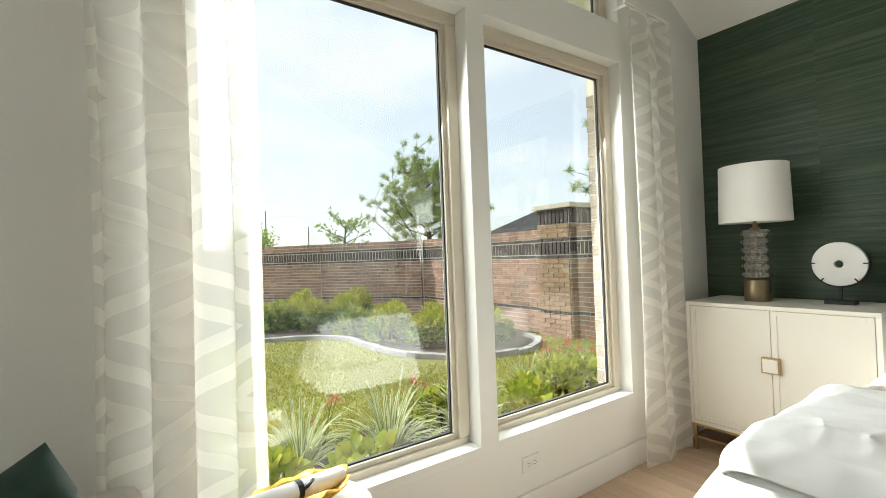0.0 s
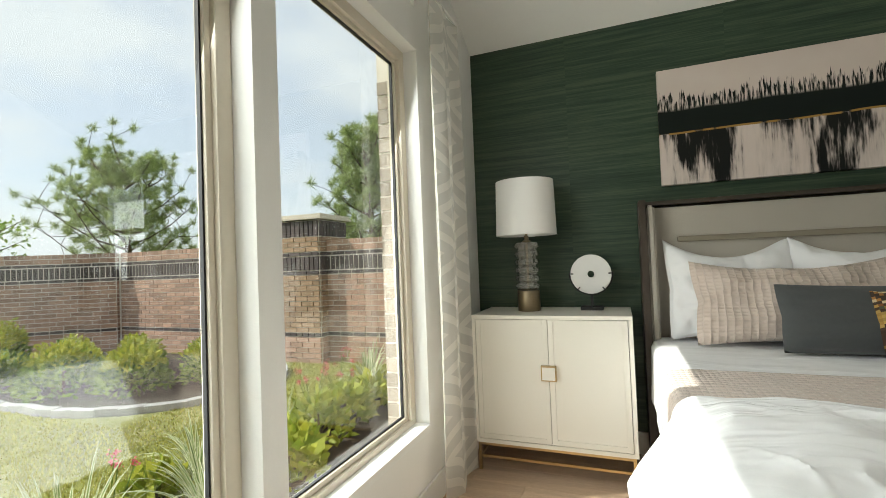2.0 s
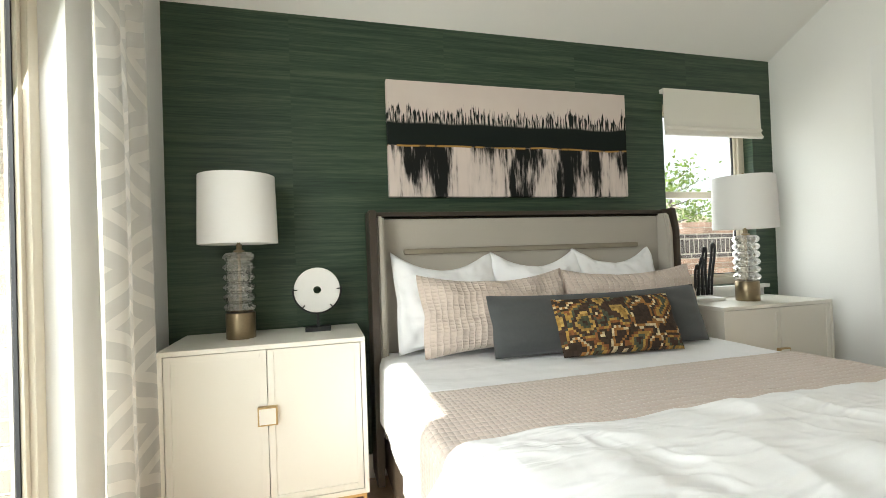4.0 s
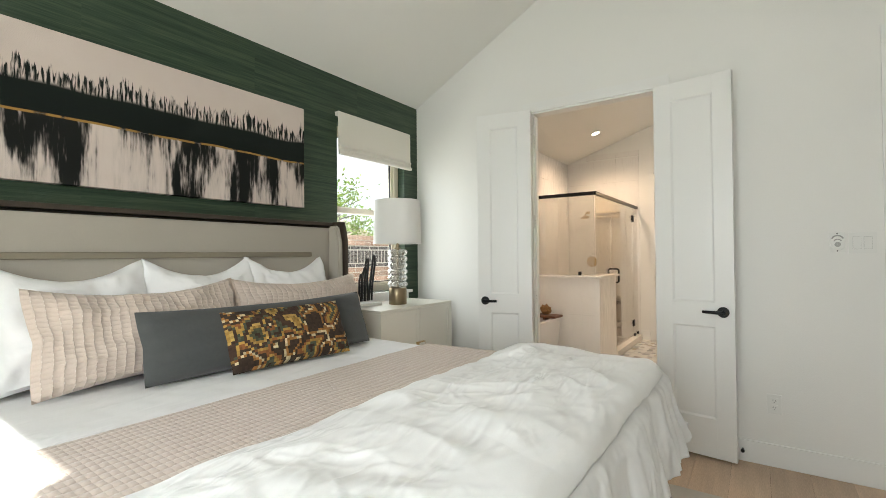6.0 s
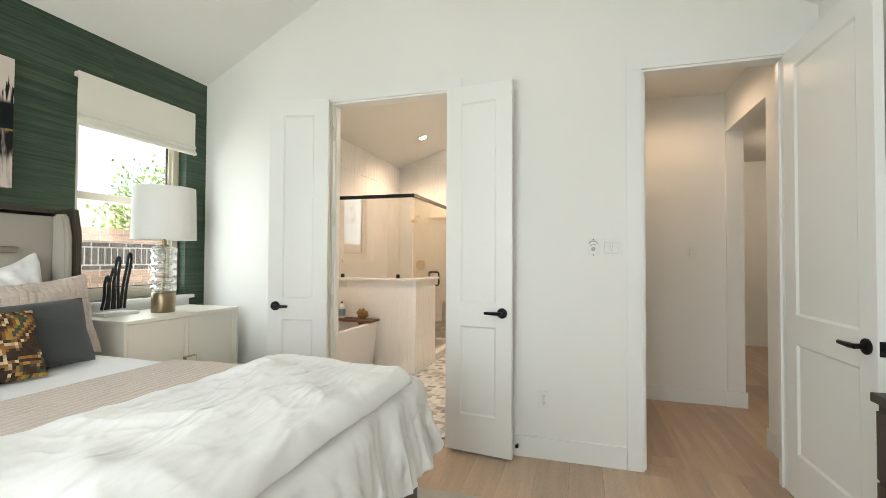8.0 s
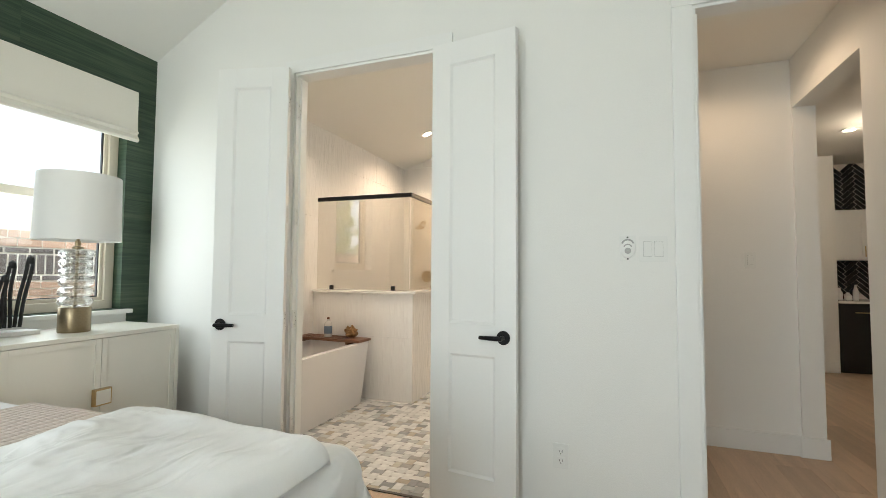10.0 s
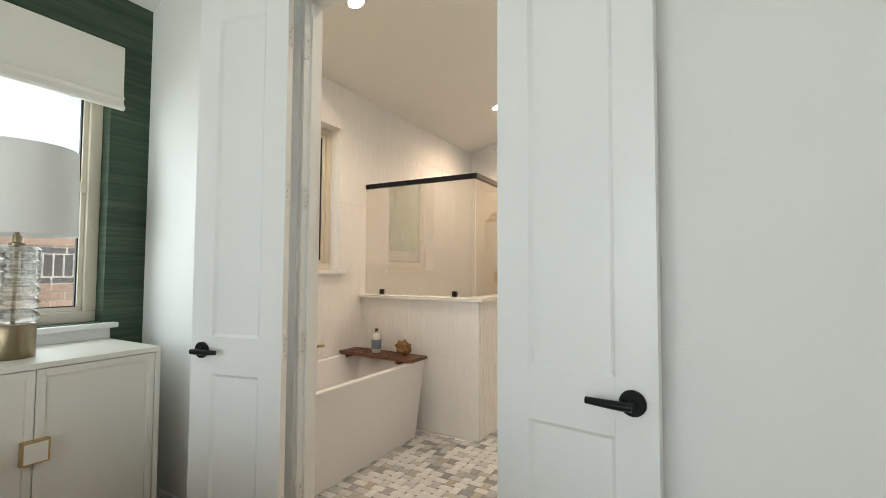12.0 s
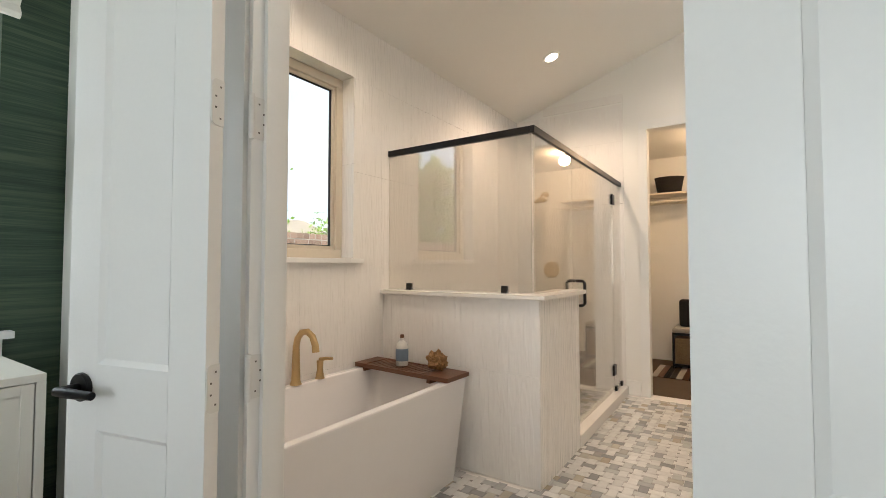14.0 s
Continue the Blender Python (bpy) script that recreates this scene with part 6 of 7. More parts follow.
part("wicker_drawer", boxes((-0.24, -0.03, -0.19, 0.215, 0.065, 0.36), bevel=0.01), mat("wicker", (0.25, 0.17, 0.09), 0.9, scale=60, grain=0.3, vary=0.2, bump=1.0, bump_scale=90), bench, "brown wicker drawer")
part("wicker_drawer", boxes((-0.47, -0.26, -0.19, 0.215, 0.065, 0.36), bevel=0.01), mat("wicker", (0.25, 0.17, 0.09), 0.9, scale=60, grain=0.3, vary=0.2, bump=1.0, bump_scale=90), bench, "brown wicker drawer")
bag = solid("handbag", rounded_slab(1.87, 2.12, -8.38, -8.26, 0.477, 0.80, 0.03, 3), BASKET, "black handbag standing on the bench cushion", "bag", True)
cr = thing("striped_rug", pose(1.85, -7.90, 0), "striped rag rug in brown, cream and black", "rug")
for i in range(16):
    part("stripe", boxes((-0.48 + i * 0.06, -0.422 + i * 0.06, -0.33, 0.33, 0.0, 0.008)), (WALNUT, LINEN, TEAK, BASKET)[(i * 7) % 4], cr)

# kitchen seen through the cased opening
KT = mat("herringbone_tile", (0.012, 0.014, 0.016), 0.15, scale=20, vary=0.2, random_tint=0.4)
kc = thing("kitchen_cabinet", pose(-2.08, -7.91, 0), "white shaker wall cabinet with a brass pull", "cabinet")
part("body", boxes((-1.2, 0, -0.32, 0, 1.42, 2.05), bevel=0.003), TRIM, kc)
for x in (-0.44, -0.88):
    d = part("door", boxes((x + 0.005, x + 0.435, 0.001, 0.012, 1.425, 2.045)), TRIM, kc)
    part("door_frame", boxes((x + 0.005, x + 0.065, 0.0125, 0.02, 1.425, 2.045), (x + 0.375, x + 0.435, 0.0125, 0.02, 1.425, 2.045), (x + 0.066, x + 0.374, 0.0125, 0.02, 1.425, 1.485), (x + 0.066, x + 0.374, 0.0125, 0.02, 1.985, 2.045)), TRIM, d)
    part("handle", tube([(x + 0.04, 0.04, 1.46), (x + 0.04, 0.04, 1.60)], 0.006, 8), BRASS, d)
part("crown", boxes((-1.2, 0.01, -0.32, 0.02, 2.0505, 2.075)), TRIM, kc)
kb = thing("base_cabinet", pose(-2.08, -7.61, 0), "black base cabinet with a pale stone counter", "cabinet")
part("body", boxes((-1.2, 0, -0.62, 0, 0.10, 0.87), bevel=0.003), MATTEBLACK, kb)
part("toe_kick", boxes((-1.2, 0, -0.62, -0.07, 0.0, 0.0995)), MATTEBLACK, kb)
part("worktop", boxes((-1.2, 0.01, -0.62, 0.03, 0.8705, 0.90), bevel=0.003), STONE, kb, "pale stone counter")
part("handle", tube([(-0.40, 0.03, 0.76), (-0.15, 0.03, 0.76)], 0.006, 8), BRASS, kb)
setting("kitchen_side_wall", boxes((-2.075, BW - 0.1205, -8.23, -7.62, 0, 2.75)), WALL, "white painted wall end", "wall")
splash = setting("backsplash", boxes((-3.28, -2.08, -8.249, -8.235, 0.901, 2.749)), MORTAR, "black herringbone tile wall", "backsplash")


def herringbone():
    bm = bmesh.new()
    a, b = 0.20, 0.05
    c45 = math.sqrt(0.5)
    for i in range(-26, 27):
        for j in range(-14, 15):
            for turn in (0, 1):
                px, pz = (i * b + j * 2 * a, i * b) if turn == 0 else (i * b + j * 2 * a + a, i * b - a + b)
                w, h = (a, b) if turn == 0 else (b, a)
                cx, cz = px + w / 2 - i * 0, pz + h / 2
                x, z = (cx - cz) * c45 - 2.66, (cx + cz) * c45 + 1.8
                if not (-3.24 < x < -2.12 and 0.93 < z < 2.72):
                    continue
                q = []
                for dx, dz in ((-w, -h), (w, -h), (w, h), (-w, h)):
                    ex, ez = dx / 2 * 0.96, dz / 2 * 0.90 if turn == 0 else dz / 2 * 0.96
                    q.append(((ex - ez) * c45 + x, (ex + ez) * c45 + z))
                v0 = [bm.verts.new((u, -8.234, v)) for u, v in q]
                v1 = [bm.verts.new((u, -8.229, v)) for u, v in q]
                bm.faces.new(v1)
                for k in range(4):
                    bm.faces.new((v0[k], v0[(k + 1) % 4], v1[(k + 1) % 4], v1[k]))
    ob = part("herringbone_tiles", bm, KT, splash, "black glazed herringbone tiles")
    ob["kind"] = "stuff"


herringbone()
for x, h, r in ((-2.16, 0.16, 0.035), (-2.25, 0.10, 0.04), (-2.33, 0.20, 0.03)):
    solid("canister", lathe([(r * 0.8, 0), (r, 0.01), (r, h * 0.6), (r * 0.5, h * 0.8), (r * 0.4, h)], 20), MARBLE, "white ceramic jar on the counter", "jar", True, group="jars on the counter", at=pose(x, -7.80, 0.901))
skirting([(-2.07, BW - 0.122, -7.619, -7.605), (HX + 0.001, BW - 0.121, HY + 0.001, HY + 0.015), (HX - 0.150, HX + 0.014, HY + 0.021, HY + 0.034), (HX + 0.001, HX + 0.014, -3.42, SOUTH - 0.09506)])


# ---- garden ----
def leaf_mat(name, a, b, rough=0.6, trans=0.35):
    m = bpy.data.materials.new(name)
    m.use_nodes = True
    nt, link, N = m.node_tree, m.node_tree.links.new, m.node_tree.nodes.new
    nt.nodes.clear()
    geo, ramp = N("ShaderNodeNewGeometry"), N("ShaderNodeValToRGB")
    ramp.color_ramp.elements[0].color, ramp.color_ramp.elements[1].color = (*a, 1), (*b, 1)
    link(geo.outputs["Random Per Island"], ramp.inputs[0])
    out, mix = N("ShaderNodeOutputMaterial"), N("ShaderNodeMixShader")
    p, t = N("ShaderNodeBsdfPrincipled"), N("ShaderNodeBsdfTranslucent")
    p.inputs["Roughness"].default_value = rough
    mix.inputs[0].default_value = trans
    link(ramp.outputs[0], p.inputs["Base Color"]); link(ramp.outputs[0], t.inputs[0])
    link(p.outputs[0], mix.inputs[1]); link(t.outputs[0], mix.inputs[2]); link(mix.outputs[0], out.inputs[0])
    return m


SHRUB = leaf_mat("shrub_leaf", (0.03, 0.08, 0.012), (0.27, 0.38, 0.06))
TIPS = leaf_mat("shrub_tips", (0.24, 0.30, 0.035), (0.50, 0.48, 0.06))
LIME = leaf_mat("lime_leaf", (0.20, 0.28, 0.025), (0.46, 0.46, 0.06))
PINE = leaf_mat("pine_needle", (0.20, 0.27, 0.09), (0.40, 0.46, 0.17))
SPRING = leaf_mat("spring_leaf", (0.14, 0.24, 0.03), (0.30, 0.40, 0.07))
BLADE = leaf_mat("lily_blade", (0.16, 0.24, 0.07), (0.32, 0.38, 0.14))
CREAM = leaf_mat("lily_edge", (0.55, 0.57, 0.36), (0.75, 0.74, 0.55))
PETAL = leaf_mat("red_petal", (0.50, 0.05, 0.07), (0.70, 0.22, 0.26))
TURF = leaf_mat("turf", (0.26, 0.26, 0.045), (0.44, 0.42, 0.10))
BARK = mat("bark", (0.12, 0.085, 0.06), 0.95, scale=30, grain=0.3, vary=0.2, bump=0.9, bump_scale=40)
MULCH = mat("mulch", (0.036, 0.025, 0.018), 0.95, scale=40, grain=0.4, vary=0.3, bump=1.0, bump_scale=60)
rng = np.random.default_rng(7)


def raw(name, verts, faces, material, parent=None, label="", kind=""):
    me = bpy.data.meshes.new(name)
    me.from_pydata([tuple(v) for v in verts], [], faces)
    me.materials.append(material)
    me.update()
    ob = new(name, me)
    ob.parent = parent
    if label or kind:
        tagged(ob, label, kind=kind)
    return ob


def leaves(points, size, shape=0.5, droop=0.0, outward=None):
    """Small pointed leaves (two triangles each) at points."""
    n = len(points)
    d = rng.normal(size=(n, 3))
    if outward is not None:
        d = d * 0.7 + outward
    d[:, 2] += 0.3 - droop
    d /= np.linalg.norm(d, axis=1)[:, None]
    s = np.cross(d, rng.normal(size=(n, 3)))
    s /= np.linalg.norm(s, axis=1)[:, None]
    L = size * rng.uniform(0.6, 1.3, n)[:, None]
    p = np.asarray(points)
    v = np.stack([p, p + d * L * 0.5 + s * L * shape * 0.5, p + d * L, p + d * L * 0.5 - s * L * shape * 0.5], 1).reshape(-1, 3)
    return v, [(4 * i, 4 * i + 1, 4 * i + 2, 4 * i + 3) for i in range(n)]


def shrub(x, y, w, h, label, tips=0.25):
    ob = thing("shrub", pose(x, y, -0.12), label, "shrub", "shrubs along the fence")
    n = 1500
    u = rng.normal(size=(n, 3)); u /= np.linalg.norm(u, axis=1)[:, None]
    u[:, 2] = np.abs(u[:, 2])
    r = rng.uniform(0.55, 1.0, n) ** 0.5
    lump = np.array([1 + 0.28 * noise.noise(Vector(tuple(a * 2.2)) + Vector((x, y, 0))) for a in u])
    p = u * (r * lump)[:, None] * np.array([w / 2, w / 2, h])
    p[:, 2] += 0.05
    top = (p[:, 2] > h * 0.62) & (rng.uniform(size=n) < tips * 2.6)
    v, f = leaves(p[~top], 0.075, 0.5, outward=u[~top])
    part_ = raw("foliage", v, f, SHRUB, ob)
    if top.any():
        v, f = leaves(p[top], 0.07, 0.5, outward=u[top])
        raw("new_growth", v, f, TIPS, ob, "yellow-green new leaves")
    part("stem", tube([(0, 0, 0), (0.01, 0, h * 0.5)], 0.018, 6), BARK, ob)


for i, (x, y, w, h, tp) in enumerate(((1.5, 9.9, 0.75, 0.55, .25), (2.2, 9.5, 0.7, 0.6, .3), (2.75, 8.9, 0.75, 0.6, .25), (3.25, 8.3, 0.6, 0.62, .5), (3.85, 8.4, 0.7, 0.68, .6), (3.55, 7.3, 0.62, 0.5, .2), (3.75, 6.35, 0.80, 0.66, .35), (4.15, 6.9, 0.6, 0.6, .7), (4.05, 5.6, 0.72, 0.56, .7), (4.75, 5.15, 0.75, 0.58, .4), (5.1, 5.6, 0.6, 0.5, .3), (0.6, 10.6, 0.8, 0.6, .3), (1.05, 10.25, 0.7, 0.55, .5), (1.85, 9.75, 0.65, 0.55, .5), (2.5, 9.25, 0.65, 0.58, .6), (3.0, 8.75, 0.6, 0.6, .6), (2.4, 10.2, 0.7, 0.75, .9), (3.3, 9.3, 0.7, 0.8, .9), (4.2, 8.6, 0.6, 0.78, .9), (4.7, 6.5, 0.6, 0.55, .6))):
    shrub(x, y, w, h * 0.86, "round green shrub with yellow tips in the mulch bed", tp)


def lily(x, y, n, L):
    ob = thing("variegated_grass", pose(x, y, -0.12), "clump of arching green and cream striped blades", "plant", "striped grasses under the window")
    va, fa, vb, fb = [], [], [], []
    for k in range(n):
        a, tilt = rng.uniform(0, 2 * math.pi), rng.uniform(0.15, 0.95)
        l = L * rng.uniform(0.7, 1.15)
        w = rng.uniform(0.008, 0.013)
        d = Vector((math.cos(a), math.sin(a), 0))
        sd = Vector((-d.y, d.x, 0))
        prev = None
        for s in range(7):
            t = s / 6
            c = d * (0.03 + l * tilt * t * (0.55 + 0.45 * t)) + Vector((0, 0, l * (t * (1.0 - 0.35 * tilt) - 0.62 * tilt * t ** 2.4)))
            ww = w * (1 - t ** 3) + 0.0006
            rows = [c - sd * ww, c - sd * ww * 0.45, c + sd * ww * 0.45, c + sd * ww]
            if prev:
                for tgt, fs, i0, i1 in ((vb, fb, 0, 1), (va, fa, 1, 2), (vb, fb, 2, 3)):
                    o = len(tgt)
                    tgt += [prev[i0], prev[i1], rows[i1], rows[i0]]
                    fs.append((o, o + 1, o + 2, o + 3))
            prev = rows
    raw("blades", va, fa, BLADE, ob)
    raw("blade_edges", vb, fb, CREAM, ob, "cream blade edges")


for x, y, n, L in ((1.15, 2.75, 90, 0.62), (1.72, 2.62, 100, 0.66), (2.35, 2.55, 90, 0.62), (0.6, 2.7, 60, 0.6), (2.75, 3.1, 50, 0.5), (3.35, 2.95, 40, 0.5), (4.75, 3.0, 60, 0.6), (5.15, 3.2, 50, 0.6)):
    lily(x, y, n, L)


def bedding(x, y, w, h, label):
    ob = thing("bedding_plant", pose(x, y, -0.12), label, "plant", "lime plants under the window")
    n = 260
    u = rng.normal(size=(n, 3)); u /= np.linalg.norm(u, axis=1)[:, None]
    u[:, 2] = np.abs(u[:, 2])
    p = u * (rng.uniform(0.5, 1, n) ** 0.5)[:, None] * np.array([w / 2, w / 2, h])
    v, f = leaves(p, 0.10, 0.62, outward=u)
    raw("foliage", v, f, LIME, ob)
    part("stem", tube([(0, 0, 0), (0, 0.01, h * 0.6)], 0.01, 6), BARK, ob)


for x, y, w, h in ((3.05, 2.62, 0.42, 0.28), (3.5, 2.7, 0.48, 0.33), (3.95, 2.75, 0.44, 0.30), (2.35, 2.95, 0.32, 0.24), (1.35, 2.2, 0.4, 0.34), (0.85, 2.35, 0.4, 0.36), (2.75, 2.35, 0.42, 0.36), (4.35, 2.75, 0.36, 0.26)):
    bedding(x, y, w, h, "bright lime-green leafy plant under the window")


def flowers(x, y, n, label):
    ob = thing("flower_plant", pose(x, y, -0.12), label, "flower", "red flowers")
    bm = bmesh.new()
    heads = []
    for k in range(n):
        a, r, h = rng.uniform(0, 6.28), rng.uniform(0.02, 0.20), rng.uniform(0.26, 0.44)
        top = (r * math.cos(a), r * math.sin(a), h)
        tube([(0.1 * top[0], 0.1 * top[1], 0), (0.6 * top[0], 0.6 * top[1], h * 0.6), top], 0.003, 5, bm)
        heads.append(top)
    part("stems", bm, SHRUB, ob)
    pts = np.concatenate([np.array(h) + rng.normal(size=(22, 3)) * 0.010 for h in heads])
    v, f = leaves(pts, 0.018, 0.8)
    raw("petals", v, f, PETAL, ob, "red-pink petals")


for x, y, n in ((4.0, 3.15, 9), (4.3, 3.05, 7), (2.05, 2.9, 4), (1.35, 2.95, 4), (4.65, 3.3, 5)):
    flowers(x, y, n, "red-pink flowers on thin stems")

# planting beds, stone edging
setting("mulch_bed", boxes((-1.5, 5.4, NORTH + 0.31, 3.15, -0.13, -0.105)), MULCH, "dark mulch under the window", "mulch")


def edge_line(t):
    """The curved edge of the bed along the fence, t from 0 to 1."""
    pts = ((-0.5, 10.2), (1.2, 8.7), (2.1, 7.9), (2.75, 7.5), (3.2, 7.0), (3.25, 6.2), (3.3, 5.4), (3.65, 4.75), (4.2, 4.35), (4.8, 4.3), (5.3, 4.6), (5.5, 5.0))
    q = t * (len(pts) - 1)
    i = min(int(q), len(pts) - 2)
    f = q - i
    p = [Vector(pts[max(0, min(len(pts) - 1, i + k))]) for k in (-1, 0, 1, 2)]
    return 0.5 * ((2 * p[1]) + (p[2] - p[0]) * f + (2 * p[0] - 5 * p[1] + 4 * p[2] - p[3]) * f * f + (3 * p[1] - p[0] - 3 * p[2] + p[3]) * f ** 3)


def back_bed():
    bm = bmesh.new()
    n = 60
    line = [edge_line(i / n) for i in range(n + 1)]
    ring = [bm.verts.new((p.x, p.y, -0.100)) for p in line] + [bm.verts.new(q) for q in ((5.85, 5.1, -0.1), (5.85, 8.7, -0.1), (1.5, 13.5, -0.1), (-1, 13.5, -0.1))]
    f = bm.faces.new(ring)
    bmesh.ops.triangulate(bm, faces=[f])
    r = bmesh.ops.extrude_face_region(bm, geom=list(bm.faces))
    for v in r["geom"]:
        if isinstance(v, bmesh.types.BMVert):
            v.co.z -= 0.03
    setting("mulch_bed", bm, MULCH, "dark mulch along the brick fence", "mulch")
    STONES = mat("edging_stone", (0.36, 0.36, 0.36), 0.9, scale=30, grain=0.15, vary=0.12, random_tint=0.2, bump=0.5, bump_scale=60)
    ob = thing("garden_edging", pose(0, 0, 0), "curved row of pale grey edging stones", "edging", kind="structure")
    total = sum((b - a).length for a, b in zip(line, line[1:]))
    k = int(total / 0.235)
    bm = boxes((-0.11, 0.11, -0.05, 0.05, 0, 0.075), bevel=0.010)
    me = mesh_of(bm, "stone", STONES)
    for i in range(k):
        t = (i + 0.5) / k
        p, q = edge_line(t - 0.004), edge_line(t + 0.004)
        a = math.degrees(math.atan2(q.y - p.y, q.x - p.x))
        st_ = new("stone", me)
        st_.parent = ob
        c = edge_line(t)
        st_.matrix_basis = pose(c.x, c.y, -0.122 + rng.uniform(-0.01, 0.008), rng.uniform(-3, 3), rng.uniform(-3, 3), a + rng.uniform(-4, 4))


back_bed()


def lawn():
    n = 90000
    x, y = rng.uniform(-2.5, 6, n), 3.1 + 9 * rng.uniform(0, 1, n) ** 1.5
    line = np.array([edge_line(i / 80)[:] for i in range(81)])
    ok = np.ones(n, bool)
    for k in range(80):
        a, b = line[k], line[k + 1]
        if b[0] > a[0] + 1e-6:
            m = (x >= a[0]) & (x < b[0]) & (y > a[1] + (b[1] - a[1]) * (x - a[0]) / (b[0] - a[0]))
            ok &= ~m
    ok &= ~((x > 3.2) & (x < 5.4) & (y > 4.5) & (y > line[-1][1] - 0.4)) & ~((x < -0.5) & (y > 10))
    x, y = x[ok], y[ok]
    n = len(x)
    L, a, tl_ = rng.uniform(0.016, 0.036, n), rng.uniform(0, 6.28, n), rng.uniform(0.1, 0.7, n)
    w = 0.006 + 0.0012 * (y - 2)
    p = np.stack([x, y, np.full(n, -0.121)], 1)
    sd = np.stack([-np.sin(a), np.cos(a), np.zeros(n)], 1) * w[:, None]
    tip = p + np.stack([np.cos(a) * tl_ * L, np.sin(a) * tl_ * L, L], 1)
    v = np.stack([p - sd, p + sd, tip], 1).reshape(-1, 3)
    ob = raw("grass", v, [(3 * i, 3 * i + 1, 3 * i + 2) for i in range(n)], TURF)
    tagged(ob, "mown lawn of short yellow-green grass", "grass", kind="stuff")


lawn()


# ---- trees ----
def pine(x, y, H, spread, seed):
    r = np.random.default_rng(seed)
    ob = thing("pine_tree", pose(x, y, -0.12), "young pine tree with tufted needles beyond the fence", "tree", "pine trees")
    bm = bmesh.new()
    tube([(0.10 * math.sin(k * 0.7), 0.06 * math.sin(k), H * k / 8) for k in range(9)], [0.12 * (1 - k / 9) + 0.015 for k in range(9)], 9, bm)
    part("trunk", bm, BARK, ob, "", True)
    tufts = []
    bm = bmesh.new()
    for k in range(34):
        f = 0.28 + 0.70 * (k / 33)
        z0 = H * f
        a = k * 2.4 + r.uniform(-0.4, 0.4)
        l = spread * (1.0 - 0.62 * f) * r.uniform(0.6, 1.2) + 0.25
        d = Vector((math.cos(a), math.sin(a), 0))
        pts = [Vector((0, 0, z0)) + d * l * t + Vector((0, 0, l * (0.25 * t + 0.42 * t * t))) for t in (0, 0.33, 0.66, 1.0)]
        tube(pts, [0.035, 0.025, 0.016, 0.008], 6, bm)
        for t in np.linspace(0.35, 1.0, 6):
            base = Vector((0, 0, z0)) + d * l * t + Vector((0, 0, l * (0.25 * t + 0.42 * t * t)))
            for q in range(2):
                e = base + Vector(tuple(r.normal(size=3) * 0.24 * (0.5 + l * 0.4))) + Vector((0, 0, 0.08))
                tube([base, (base + e) / 2 + Vector((0, 0, 0.02)), e], [0.009, 0.007, 0.004], 5, bm)
                tufts.append(e)
        tufts.append(pts[-1])
    part("limbs", bm, BARK, ob, "", True)
    tufts += [Vector((0.05, 0, H * (0.93 + 0.02 * k))) for k in range(5)]
    P = np.array([t[:] for t in tufts])
    m = 75
    base = np.repeat(P, m, 0) + r.normal(size=(len(P) * m, 3)) * 0.035
    d = r.normal(size=base.shape); d[:, 2] += 0.55
    d /= np.linalg.norm(d, axis=1)[:, None]
    s = np.cross(d, r.normal(size=base.shape)); s /= np.linalg.norm(s, axis=1)[:, None]
    L = r.uniform(0.14, 0.28, len(base))[:, None]
    v = np.stack([base - s * 0.008, base + s * 0.008, base + d * L], 1).reshape(-1, 3)
    raw("needles", v, [(3 * i, 3 * i + 1, 3 * i + 2) for i in range(len(base))], PINE, ob, "green pine needles")


pine(9.5, 13.9, 4.4, 2.2, 3)
pine(10.85, 6.5, 4.6, 1.15, 5)


def leafy(x, y, H, w, n, size, material, seed, label, thin=False):
    r = np.random.default_rng(seed)
    ob = thing("tree", pose(x, y, -0.12), label, "tree", "trees beyond the fence")
    bm = bmesh.new()
    part("trunk", tube([(0, 0, 0), (0.03, 0.02, H * 0.35), (0, 0.04, H * 0.7), (0.02, 0, H * 0.95)], [0.07, 0.055, 0.03, 0.008], 8), BARK, ob, "", True)
    pts = []
    for k in range(22):
        f = r.uniform(0.32, 0.95)
        a = k * 2.4
        l = w / 2 * (1.15 - abs(f - 0.55)) * r.uniform(0.7, 1.15)
        d = Vector((math.cos(a), math.sin(a), 0.55 if thin else 0.4))
        o = Vector((0, 0.02, H * f))
        e = o + d * l
        tube([o, o + d * l * 0.5 + Vector((0, 0, -0.03)), e], [0.02, 0.012, 0.004], 5, bm)
        for q in range(n // 22):
            t = r.uniform(0.3, 1.0)
            pts.append((o + d * l * t)[:] + r.normal(size=3) * (0.06 if thin else 0.20) * (w / 2))
    part("limbs", bm, BARK, ob, "", True)
    v, f = leaves(np.array(pts), size, 0.55)
    raw("crown", v, f, material, ob, "loose crown of small leaves")


leafy(6.3, 14.0, 2.75, 1.7, 700, 0.12, SPRING, 11, "thin young tree with sparse spring leaves", True)
leafy(8.6, 38, 3.4, 3.4, 1800, 0.28, SPRING, 14, "far round green tree beyond the fence")
leafy(9.6, -7.3, 3.1, 1.7, 1500, 0.11, SPRING, 12, "leafy green tree beyond the fence")
leafy(12.5, -12.5, 2.5, 2.0, 1500, 0.12, SPRING, 13, "leafy green tree beyond the fence")

